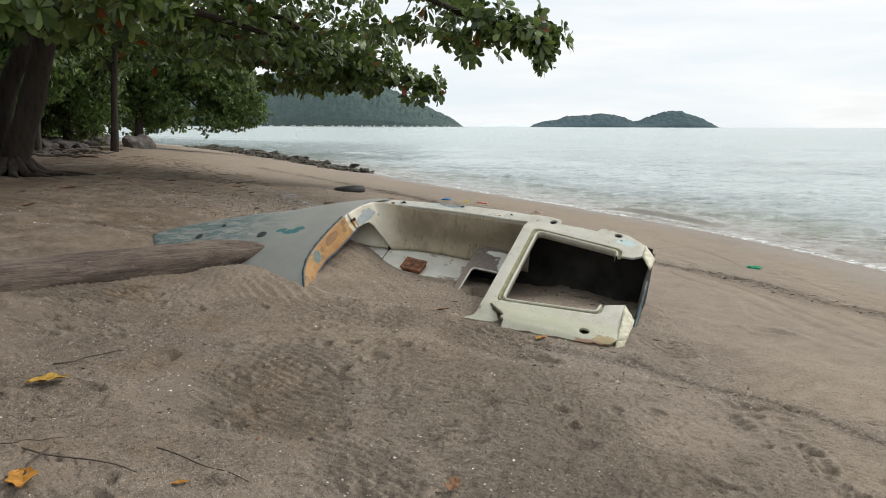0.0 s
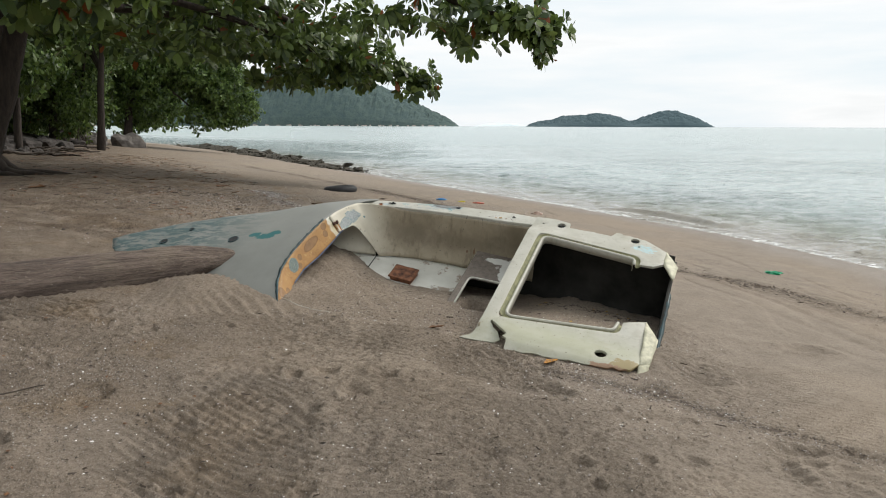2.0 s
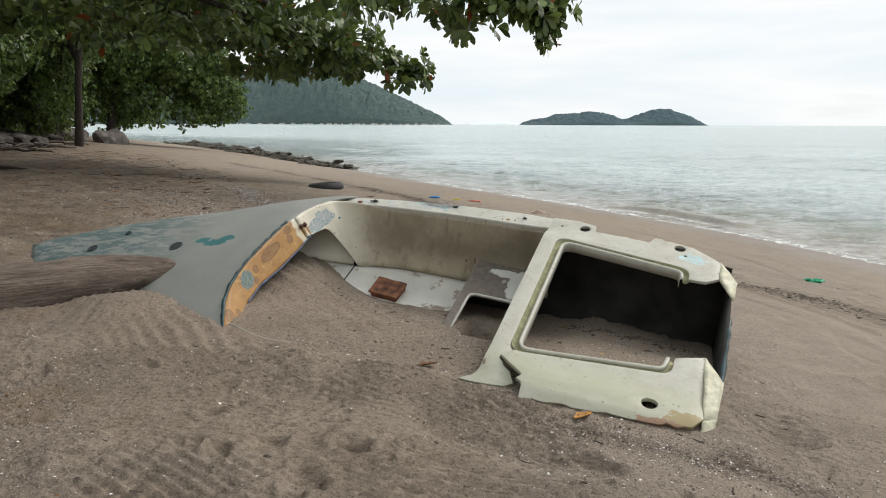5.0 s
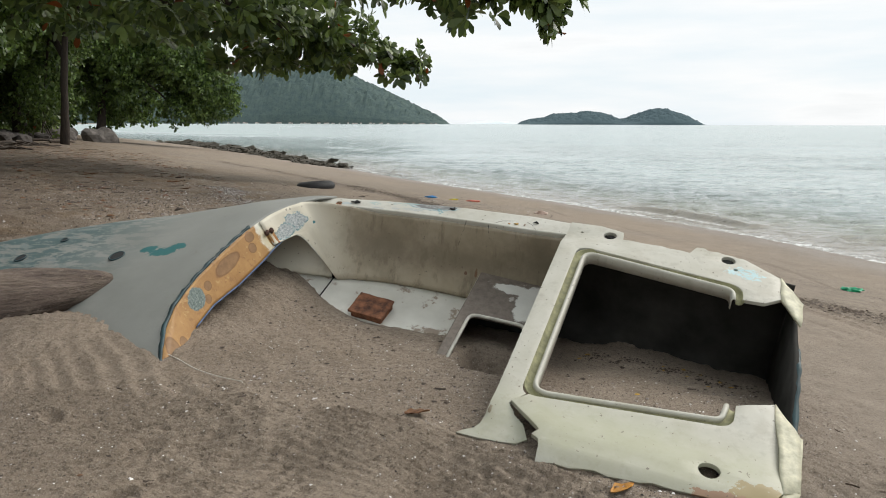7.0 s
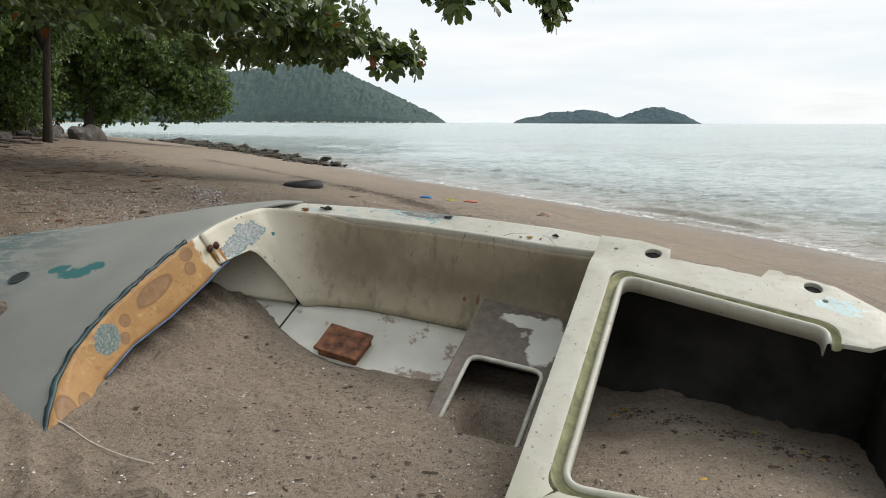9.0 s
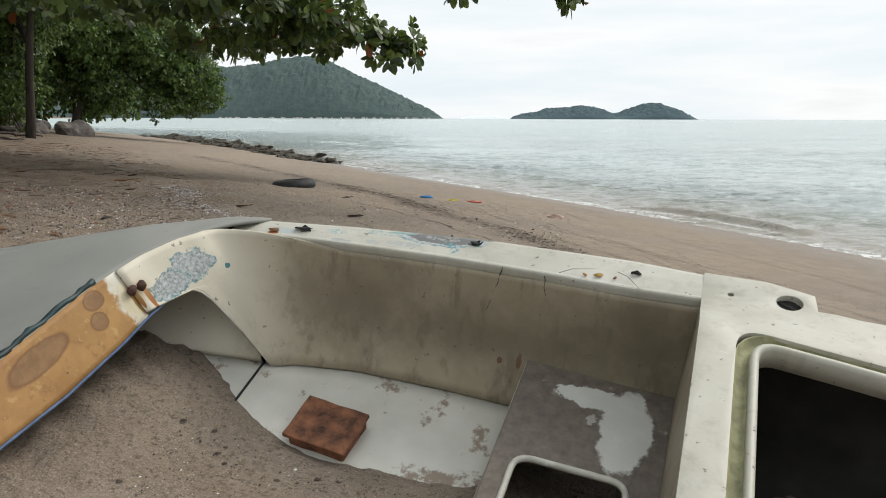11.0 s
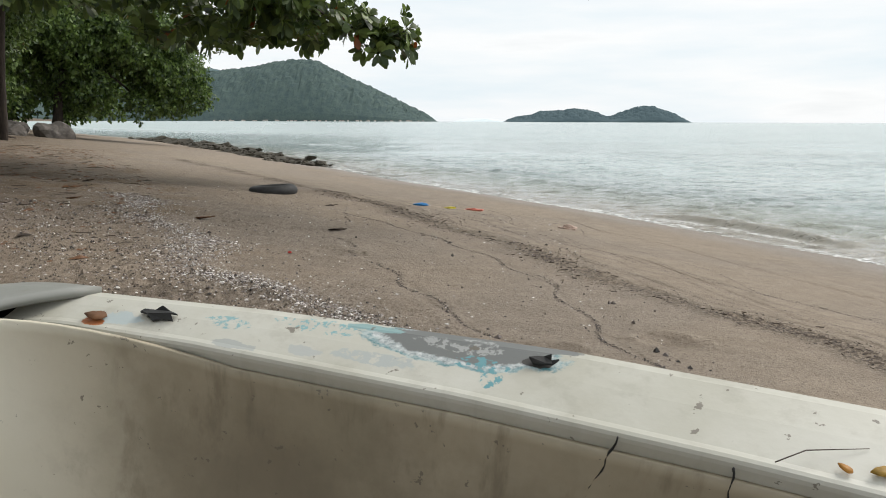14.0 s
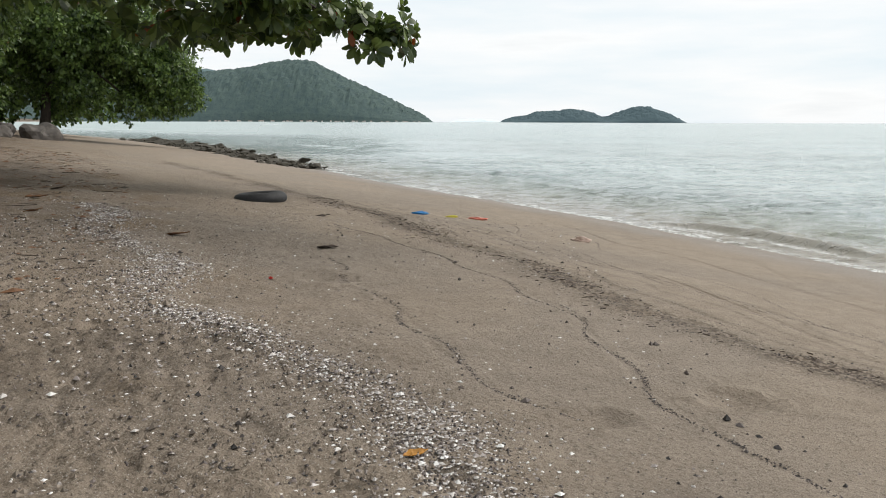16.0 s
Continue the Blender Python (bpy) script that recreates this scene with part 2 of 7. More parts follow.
def paint_cream(name, base, grime=0.4, patches=(), stains=True, wall=False):
    """Weathered off-white gelcoat with grey-brown grime, chips and speckle."""
    k = Mat(name, 0.45)
    cloud = k.noise(5.0, 6, 0.6)
    dark = tuple(c * f for c, f in zip(base, (0.80, 0.79, 0.74)))
    col = k.ramp(cloud, (0.3, dark), (0.65, base))
    if wall:
        # aft of the bulkhead: stains, plus shade of the side put into the colour
        stain_shade = k.step(k.math("ADD", k.axis(0), k.math("MULTIPLY", k.noise(5.0, 5), 0.25)), -1.34, -1.02)
        col = k.mix(stain_shade, k.ramp(cloud, (0.3, (0.56, 0.515, 0.405)), (0.65, (0.66, 0.62, 0.51))), col)
    if stains:
        blot = k.noise(6.5, 7, 0.62, (1.0, 1.0, 0.6))
        part_of = k.math("MULTIPLY", stain_shade, grime) if wall else grime
        col = k.mix(k.math("MULTIPLY", k.step(blot, 0.48, 0.66), part_of), col, (0.275, 0.238, 0.168))
        run = k.noise(9.0, 5, 0.65, (2.2, 2.2, 0.35))
        col = k.mix(k.math("MULTIPLY", k.step(run, 0.50, 0.68), k.math("MULTIPLY", part_of, 0.85)), col, (0.170, 0.142, 0.098))
    for c, s, tint, wob, fleck in patches:
        if fleck == 2:
            # paint peeled to mottled undercoat, a teal rim of the layer between
            wide = k.near(c, tuple(x * 1.12 for x in s), wob, 26.0, 0.04)
            col = k.mix(wide, col, k.ramp(k.noise(60.0, 5, 0.7), (0.40, (0.05, 0.17, 0.19)), (0.60, (0.40, 0.46, 0.45))))
            col = k.mix(k.near(c, s, wob, 26.0, 0.05), col, k.ramp(k.noise(120.0, 6, 0.75), (0.36, (0.17, 0.20, 0.20)), (0.50, (0.36, 0.39, 0.39)), (0.66, (0.60, 0.61, 0.60))))
            continue
        blob = k.near(c, s, wob, 34.0 if fleck >= 0 else 9.0, 0.05 if fleck >= 0 else 0.9)
        if fleck < 0:
            blob = k.math("MULTIPLY", blob, -fleck)
        if fleck > 0:
            blob = k.math("MULTIPLY", blob, k.step(k.noise(85.0, 5, 0.7), fleck, fleck + 0.05))
        col = k.mix(blob, col, tint)
    chip = k.noise(52.0, 4, 0.6)
    col = k.mix(k.math("MULTIPLY", k.step(chip, 0.665, 0.69), 0.8), col, (0.13, 0.11, 0.085))
    k.color(col)
    k.rough(k.math("ADD", 0.36, k.math("MULTIPLY", cloud, 0.3)))
    k.bump(chip, 0.1, 0.003)
    k.bump(k.noise(30.0, 4), 0.08, 0.004)
    return k.m


def plain(name, c, rough=0.6, vary=0.3, scale=12.0, bump=0.2, metal=0.0, c2=None, gloss=0.5):
    k = Mat(name, rough, metal)
    k.b.inputs["Specular IOR Level"].default_value = gloss
    n = k.noise(scale, 6, 0.6)
    k.color(k.ramp(n, (0.3, tuple(x * (1 - vary) for x in c)), (0.7, c2 or tuple(min(1, x * (1 + vary)) for x in c))))
    k.bump(n, bump, 0.01)
    return k.m


def bark_material(name, a, b):
    k = Mat(name, 0.9)
    n = k.noise(5.0, 7, 0.65, (3.0, 3.0, 0.6))
    k.color(k.ramp(n, (0.3, a), (0.7, b)))
    k.bump(n, 0.7, 0.03)
    k.bump(k.noise(40.0, 5), 0.3, 0.006)
    return k.m


def leaf_material(name, dark, light, odd=None):
    k = Mat(name, 0.42)
    r = k.island()
    col = k.ramp(r, (0.0, dark), (0.72, light), (0.93, tuple(x * 1.35 for x in light)))
    if odd:
        col = k.mix(k.step(r, 0.985, 0.987), col, odd)
    col = k.mix(k.math("MULTIPLY", k.noise(9.0, 4), 0.4), col, tuple(x * 0.6 for x in dark))
    k.color(col)
    k.b.inputs["Specular IOR Level"].default_value = 0.5
    t = k.n.new("ShaderNodeBsdfTranslucent")
    k.link(col, t.inputs["Color"])
    ms = k.n.new("ShaderNodeMixShader")
    ms.inputs[0].default_value = 0.30
    k.link(k.b.outputs[0], ms.inputs[1])
    k.link(t.outputs[0], ms.inputs[2])
    k.link(ms.outputs[0], k.n["Material Output"].inputs["Surface"])
    return k.m


def forest_material(name, dark, light, scale, depth=0.5, relief=0.8):
    k = Mat(name, 0.95)
    n = k.noise(scale, 6, 0.65)
    r = k.island()
    col = k.ramp(n, (0.3, dark), (0.7, light))
    tufts = k.noise(scale * 3.1, 4, 0.7)
    col = k.mix(k.math("MULTIPLY", k.step(tufts, 0.50, 0.72), depth), col, tuple(x * 0.5 for x in dark))
    col = k.mix(k.math("MULTIPLY", r, 0.15), col, tuple(x * 1.25 for x in light))
    k.color(col)
    k.b.inputs["Specular IOR Level"].default_value = 0.05
    k.bump(n, relief, 4.0)
    return k.m


M_SAND = sand_material()
M_SEA = sea_material()
M_DECK = paint_grey()

M_LINER = paint_cream("cockpit_gelcoat", (0.395, 0.340, 0.252), 0.8, [
    ((-1.465, 0.470, -0.160), (0.075, 0.060, 0.040), (0.30, 0.355, 0.36), 0.36, 2),
    ((-1.49, 0.395, -0.178), (0.075, 0.055, 0.028), (0.30, 0.355, 0.36), 0.36, 2),
    ((-1.40, 0.555, -0.200), (0.02, 0.010, 0.010), (0.05, 0.17, 0.19), 0.4, 0),
    ((-1.49, 0.332, -0.172), (0.3, 0.0075, 0.040), (0.33, 0.125, 0.03), 0.30, 0),
    ((-1.49, 0.305, -0.165), (0.3, 0.0065, 0.032), (0.36, 0.16, 0.045), 0.30, 0),
    ((-1.49, 0.318, -0.150), (0.3, 0.030, 0.022), (0.40, 0.27, 0.11), 0.35, -0.6),
    ((-0.603, 0.60, -0.358), (0.007, 0.02, 0.009), (0.13, 0.05, 0.02), 0.5, 0),
    ((-0.549, 0.60, -0.345), (0.007, 0.02, 0.030), (0.17, 0.07, 0.025), 0.6, 0),
    ((-0.25, 0.63, -0.22), (0.20, 0.05, 0.12), (0.140, 0.116, 0.075), 0.4, -0.85),
    ((-0.62, 0.62, -0.30), (0.30, 0.05, 0.10), (0.165, 0.137, 0.092), 0.5, -0.8),
    ((-1.05, 0.62, -0.28), (0.18, 0.05, 0.14), (0.175, 0.146, 0.102), 0.5, -0.75),
], wall=True)
M_GUNWALE = paint_cream("gunwale_gelcoat", (0.53, 0.52, 0.465), 0.20, [
    ((-0.83, 0.760, -0.1), (0.115, 0.034, 0.1), (0, 0, 0), 0.22, 2),
    ((-0.83, 0.763, -0.1), (0.10, 0.030, 0.1), (0.135, 0.14, 0.135), 0.22, 0),
    ((-0.735, 0.785, -0.1), (0.05, 0.014, 0.1), (0.14, 0.145, 0.14), 0.25, 0),
    ((-0.83, 0.765, -0.1), (0.05, 0.015, 0.1), (0.30, 0.305, 0.295), 0.5, 0.48),
    ((-1.016, 0.758, -0.1), (0.06, 0.018, 0.1), (0.20, 0.36, 0.38), 0.6, 0.52),
    ((-0.95, 0.772, -0.1), (0.04, 0.008, 0.1), (0.20, 0.32, 0.32), 0.3, 0),
    ((-1.144, 0.737, -0.1), (0.034, 0.014, 0.1), (0.22, 0.37, 0.39), 0.6, 0.50),
    ((-1.30, 0.705, -0.1), (0.035, 0.016, 0.1), (0.40, 0.45, 0.45), 0.5, 0),
    ((-1.335, 0.692, -0.1), (0.020, 0.011, 0.1), (0.30, 0.10, 0.03), 0.2, 0),
    ((-0.798, 0.732, -0.1), (0.038, 0.012, 0.1), (0.11, 0.27, 0.30), 0.6, 0.48),
    ((-0.778, 0.715, -0.1), (0.014, 0.016, 0.1), (0.11, 0.28, 0.31), 0.5, 0.48),
    ((-0.922, 0.712, -0.1), (0.055, 0.012, 0.1), (0.38, 0.40, 0.385), 0.5, 0.42),
    ((-1.021, 0.706, -0.1), (0.024, 0.012, 0.1), (0.40, 0.41, 0.39), 0.5, 0),
    ((-1.117, 0.694, -0.1), (0.034, 0.008, 0.1), (0.36, 0.37, 0.35), 0.6, 0),
    # shade of a torn hole, put into the paint
    ((-0.731, 0.752, -0.1), (0.018, 0.009, 0.1), (0.035, 0.03, 0.025), 0.5, 0),
])
M_AFT = paint_cream("aft_deck_gelcoat", (0.495, 0.485, 0.425), 0.28, [
    # moss tint, also darkening the low side for how light falls there
    ((0.34, -0.62, 0.0), (0.50, 0.13, 0.1), (0.335, 0.338, 0.225), 0.4, -0.8),
    ((0.66, 0.52, 0.0), (0.07, 0.04, 0.1), (0.38, 0.54, 0.56), 0.5, 0.44),
    ((0.74, -0.70, 0.0), (0.09, 0.05, 0.1), (0.30, 0.24, 0.12), 0.5, 0),
    ((0.66, -0.735, 0.0), (0.12, 0.025, 0.1), (0.30, 0.19, 0.12), 0.5, 0),
])
M_GROOVE = plain("mossy_groove", (0.25, 0.245, 0.135), 0.7, 0.35, 30.0)
M_LAMINATE = plain("yellowed_laminate", (0.49, 0.47, 0.345), 0.6, 0.3, 25.0)
M_TEAL = plain("dark_teal_hull_paint", (0.009, 0.026, 0.031), 0.5, 0.45, 9.0, c2=(0.028, 0.070, 0.078))
M_HULL = plain("hull_paint_inside_and_out", (0.030, 0.029, 0.026), 0.8, 0.45, 6.0, gloss=0.12)
M_BLUETRIM = plain("faded_blue_trim", (0.07, 0.11, 0.20), 0.6, 0.3, 30.0)
M_BENCHRIM = plain("worn_white_gelcoat", (0.50, 0.49, 0.43), 0.55, 0.25, 22.0)
# near-black for the shade in holes, and for open joints and cracks
M_BLACKHOLE = plain("hole_and_gap_black", (0.02, 0.02, 0.02), 0.8, 0.3, 30.0)
M_RUST = plain("rust", (0.06, 0.026, 0.016), 0.85, 0.6, 40.0, 0.6)


def floor_material():
    k = Mat("cockpit_floor_gelcoat", 0.5)
    col = k.ramp(k.noise(6.0, 6), (0.3, (0.50, 0.49, 0.43)), (0.7, (0.62, 0.61, 0.55)))
    sandy = k.noise(7.0, 8, 0.7)
    col = k.mix(k.step(sandy, 0.56, 0.62), col, (0.27, 0.215, 0.165))
    k.color(col)
    k.bump(sandy, 0.3, 0.006)
    return k.m


def bench_material():
    k = Mat("sandy_bench_gelcoat", 0.6)
    col = k.ramp(k.noise(6.0, 6), (0.3, (0.48, 0.48, 0.44)), (0.7, (0.60, 0.60, 0.55)))
    sandy = k.noise(14.0, 8, 0.7)
    bare = k.math("MAXIMUM", k.near((-0.235, 0.43, -0.33), (0.062, 0.14, 0.2), 0.30, 13.0, 0.08), k.near((-0.32, 0.52, -0.33), (0.10, 0.035, 0.2), 0.45, 18.0, 0.10))
    crust = k.ramp(k.noise(40.0, 5, 0.7), (0.3, (0.100, 0.082, 0.066)), (0.7, (0.185, 0.155, 0.128)))
    col = k.mix(bare, crust, col)
    col = k.mix(k.math("MULTIPLY", k.step(sandy, 0.62, 0.66), 0.7), col, (0.46, 0.45, 0.41))
    k.color(col)
    k.bump(bare, 0.3, -0.006)
    k.bump(k.noise(90.0, 4), 0.4, 0.003)
    return k.m


def coaming_material():
    """Orange-brown bare resin and wood on the coaming, white gelcoat and rust towards its upper end."""
    k = Mat("orange_coaming", 0.6)
    cloud = k.noise(7.0, 6, 0.6)
    col = k.ramp(cloud, (0.3, (0.27, 0.135, 0.042)), (0.7, (0.43, 0.245, 0.085)))
    streak = k.noise(24.0, 7, 0.7)
    col = k.mix(k.math("MULTIPLY", k.step(streak, 0.52, 0.66), 0.55), col, (0.22, 0.10, 0.035))
    col = k.mix(k.math("MULTIPLY", k.step(k.noise(33.0, 6, 0.7), 0.56, 0.66), 0.5), col, (0.52, 0.36, 0.15))
    for cv, cn, rv, rn in ((-0.555, -0.160, 0.048, 0.042), (-0.478, -0.190, 0.026, 0.022), (-0.205, -0.178, 0.022, 0.018), (-0.165, -0.140, 0.024, 0.020), (0.0, -0.135, 0.098, 0.030), (0.185, -0.158, 0.026, 0.022), (0.205, -0.112, 0.030, 0.022)):
        col = k.mix(k.math("MULTIPLY", k.near((-1.52, cv, cn), (0.4, rv, rn), 0.10, 18.0, 0.10), 0.75), col, (0.13, 0.055, 0.022))
        col = k.mix(k.math("MULTIPLY", k.near((-1.52, cv, cn), (0.4, rv * 0.86, rn * 0.86), 0.10, 18.0, 0.10), 0.85), col, k.ramp(streak, (0.35, (0.19, 0.105, 0.045)), (0.65, (0.29, 0.165, 0.07))))
    col = k.mix(k.step(k.noise(17.0, 7, 0.75), 0.66, 0.69), col, (0.10, 0.06, 0.03))
    v = k.axis(1)
    wavy = k.math("ADD", v, k.math("MULTIPLY", k.math("SUBTRACT", k.noise(14.0, 6, 0.7), 0.5), 0.12))
    col = k.mix(k.step(wavy, 0.255, 0.275), col, k.ramp(cloud, (0.3, (0.58, 0.56, 0.47)), (0.7, (0.68, 0.66, 0.57))))
    col = k.mix(k.near((-1.533, -0.262, -0.14), (0.2, 0.058, 0.042), 0.16, 18.0, 0.06), col, k.ramp(k.noise(130.0, 5, 0.75), (0.35, (0.05, 0.075, 0.07)), (0.55, (0.15, 0.19, 0.175)), (0.7, (0.34, 0.39, 0.37))))
    col = k.mix(k.near((-1.52, 0.298, -0.172), (0.3, 0.007, 0.042), 0.30, 30.0, 0.2), col, (0.33, 0.125, 0.03))
    col = k.mix(k.math("MULTIPLY", k.near((-1.52, 0.290, -0.165), (0.3, 0.03, 0.05), 0.35, 20.0, 0.5), 0.5), col, (0.52, 0.40, 0.17))
    k.color(col)
    k.bump(cloud, 0.2, 0.006)
    k.bump(k.noise(45.0, 5), 0.15, 0.003)
    return k.m


M_FLOOR, M_BENCH, M_COAMING = floor_material(), bench_material(), coaming_material()
M_RUST2 = plain("flaking_rust", (0.090, 0.028, 0.012), 0.8, 0.75, 22.0, 0.8, c2=(0.28, 0.115, 0.055))
M_BLUE = plain("blue_plastic", (0.02, 0.20, 0.50), 0.4, 0.25)
M_YELLOW = plain("yellow_plastic", (0.60, 0.52, 0.04), 0.4, 0.25)
M_PINK = plain("salmon_plastic", (0.65, 0.20, 0.14), 0.4, 0.25)
M_PALE = plain("pale_plastic", (0.60, 0.45, 0.38), 0.5, 0.25)
M_GREEN = plain("green_plastic", (0.01, 0.30, 0.14), 0.4, 0.25)
M_RED = plain("red_plastic", (0.50, 0.03, 0.02), 0.4, 0.25)
M_LEAFY = plain("yellow_leaf", (0.31, 0.18, 0.02), 0.6, 0.5, 40.0)
M_LEAFO = plain("orange_leaf", (0.38, 0.17, 0.02), 0.6, 0.4, 40.0)
M_LEAFB = plain("brown_leaf", (0.15, 0.07, 0.03), 0.75, 0.5, 30.0)
M_LEAFK = plain("dark_dry_leaf", (0.05, 0.035, 0.025), 0.8, 0.5, 30.0)
M_TWIG = plain("dry_twig", (0.07, 0.05, 0.037), 0.85, 0.5, 30.0)


def bits_material(name, *stops):
    k = Mat(name, 0.7)
    k.color(k.ramp(k.island(), *stops))
    return k.m


M_SHELL = bits_material("shell_bits", (0.0, (0.20, 0.165, 0.15)), (0.4, (0.38, 0.34, 0.315)), (0.72, (0.62, 0.58, 0.55)), (0.95, (0.84, 0.82, 0.79)))
M_CLOD = bits_material("sand_clods", (0.0, (0.10, 0.078, 0.060)), (0.5, (0.17, 0.135, 0.103)), (0.95, (0.25, 0.20, 0.155)))
M_PEBBLE = bits_material("dark_bits", (0.0, (0.025, 0.022, 0.02)), (0.5, (0.075, 0.06, 0.055)), (0.9, (0.17, 0.135, 0.12)))


def log_material():
    k = Mat("weathered_driftwood", 0.9)
    turn = 0.68
    n = k.noise(9.0, 8, 0.7, (0.35, 3.0, 3.0), 0.4, -turn)
    col = k.ramp(n, (0.28, (0.050, 0.036, 0.029)), (0.52, (0.150, 0.112, 0.090)), (0.75, (0.26, 0.205, 0.170)))
    crack = k.noise(16.0, 5, 0.6, (0.16, 3.2, 3.2), 0.3, -turn)
    col = k.mix(k.step(crack, 0.60, 0.68), col, (0.035, 0.026, 0.02))
    col = k.mix(k.math("MULTIPLY", k.step(k.noise(2.5, 5), 0.5, 0.65), 0.4), col, (0.25, 0.20, 0.15))
    k.color(col)
    fine = k.noise(60.0, 6, 0.75, (0.3, 2.0, 2.0), 0.3, -turn)
    col = k.mix(k.math("MULTIPLY", k.step(fine, 0.52, 0.64), 0.55), col, (0.055, 0.040, 0.032))
    col = k.mix(k.math("MULTIPLY", k.step(k.noise(30.0, 6, 0.75), 0.58, 0.66), 0.6), col, (0.30, 0.245, 0.20))
    k.color(col)
    k.bump(n, 1.0, 0.03)
    k.bump(crack, 1.0, 0.016)
    k.bump(fine, 0.8, 0.006)
    return k.m


M_LOG = log_material()
M_BARK = bark_material("grey_brown_bark", (0.014, 0.010, 0.008), (0.050, 0.036, 0.026))
M_LEAF = leaf_material("broad_green_leaves", (0.032, 0.060, 0.018), (0.155, 0.215, 0.052), (0.28, 0.07, 0.015))
M_LEAF_DARK = leaf_material("small_dark_leaves", (0.034, 0.066, 0.020), (0.155, 0.235, 0.055))


def single_leaf():
    k = Mat("single_broad_leaf", 0.42)
    r = k.random()
    col = k.mix(k.step(r, 0.965, 0.97), k.ramp(r, (0.0, (0.028, 0.055, 0.016)), (0.7, (0.10, 0.15, 0.036)), (0.95, (0.15, 0.21, 0.05))), (0.26, 0.07, 0.015))
    k.color(k.mix(k.math("MULTIPLY", k.noise(30.0, 4), 0.35), col, (0.02, 0.04, 0.012)))
    return k.m


M_LEAF1 = single_leaf()
M_ROCK = plain("grey_brown_rock", (0.115, 0.102, 0.092), 0.9, 0.5, 4.0, 0.8)
M_ROCKD = plain("dark_bank_rock", (0.055, 0.047, 0.042), 0.9, 0.55, 5.0, 0.8)
M_REEF = plain("dark_shore_rock", (0.055, 0.048, 0.035), 0.9, 0.5, 6.0, 0.8)
M_DARKWOOD = bark_material("dark_driftwood", (0.035, 0.027, 0.021), (0.11, 0.085, 0.066))
M_GREYWOOD = bark_material("bleached_driftwood", (0.06, 0.052, 0.045), (0.15, 0.132, 0.115))
M_TYRE = plain("black_rubber", (0.022, 0.022, 0.023), 0.7, 0.4, 20.0)
# forest greens blued and flattened, so the air's haze is in the colour
M_HILL = forest_material("hazed_hill_forest", (0.064, 0.093, 0.097), (0.102, 0.138, 0.124), 0.05, 0.5, 0.6)
M_ISLE = forest_material("hazed_island_forest", (0.074, 0.108, 0.124), (0.092, 0.130, 0.140), 0.06, 0.15, 0.2)
# distance haze is put into these two colours, pale blue over forest
M_RIDGE = forest_material("hazed_ridge_forest", (0.10, 0.15, 0.16), (0.14, 0.19, 0.19), 0.02)
M_FAR = forest_material("haze_blue_hill", (0.66, 0.74, 0.77), (0.70, 0.77, 0.79), 0.004)
M_HOUSE = plain("pale_house_wall", (0.62, 0.60, 0.56), 0.8, 0.15, 0.3)
M_HROOF = plain("far_roof", (0.30, 0.24, 0.21), 0.8, 0.2, 0.3)

# ---------------------------------------------------------------- mesh helpers


def part(name, bm, material, parent=None, label="", smooth=True):
    """Links a bmesh as one mesh object, under a thing or a part."""
    me = bpy.data.meshes.new(name)
    bm.to_mesh(me)
    bm.free()
    return mesh_object(name, me, material, parent, label, smooth)


def mesh_object(name, me, material, parent=None, label="", smooth=True):
    me.materials.append(material)
    if smooth:
        me.polygons.foreach_set("use_smooth", [True] * len(me.polygons))
    ob = new(name, me)
    if parent:
        ob.parent = parent
    if label:
        ob["label"] = label
    return ob


def raw(name, verts, faces, material, parent=None, label="", smooth=True):
    me = bpy.data.meshes.new(name)
    me.from_pydata([tuple(map(float, v)) for v in verts], [], [tuple(map(int, f)) for f in faces])
    me.update()
    return mesh_object(name, me, material, parent, label, smooth)


def empty(name, m, label="", category="", group=""):
    ob = new(name)
    ob.matrix_world = m
    ob.empty_display_size = 0.1
    return tagged(ob, label, category, group)


def thicken(ob, t, offset=-1.0):
    md = ob.modifiers.new("thickness", "SOLIDIFY")
    md.thickness, md.offset = t, offset
    return ob


def bevelled(ob, w, seg=2):
    md = ob.modifiers.new("edges", "BEVEL")
    md.width, md.segments, md.limit_method = w, seg, "ANGLE"
    return ob


def sheet(f, us, vs):
    """A bmesh grid of points f(u, v)."""
    bm = bmesh.new()
    rows = [[bm.verts.new(f(u, v)) for v in vs] for u in us]
    for a, b in zip(rows, rows[1:]):
        for i in range(len(vs) - 1):
            bm.faces.new((a[i], b[i], b[i + 1], a[i + 1]))
    return bm


def block(bm, m, sx, sy, sz):
    bmesh.ops.create_cube(bm, size=1.0, matrix=m @ Matrix.Diagonal((sx, sy, sz, 1)))


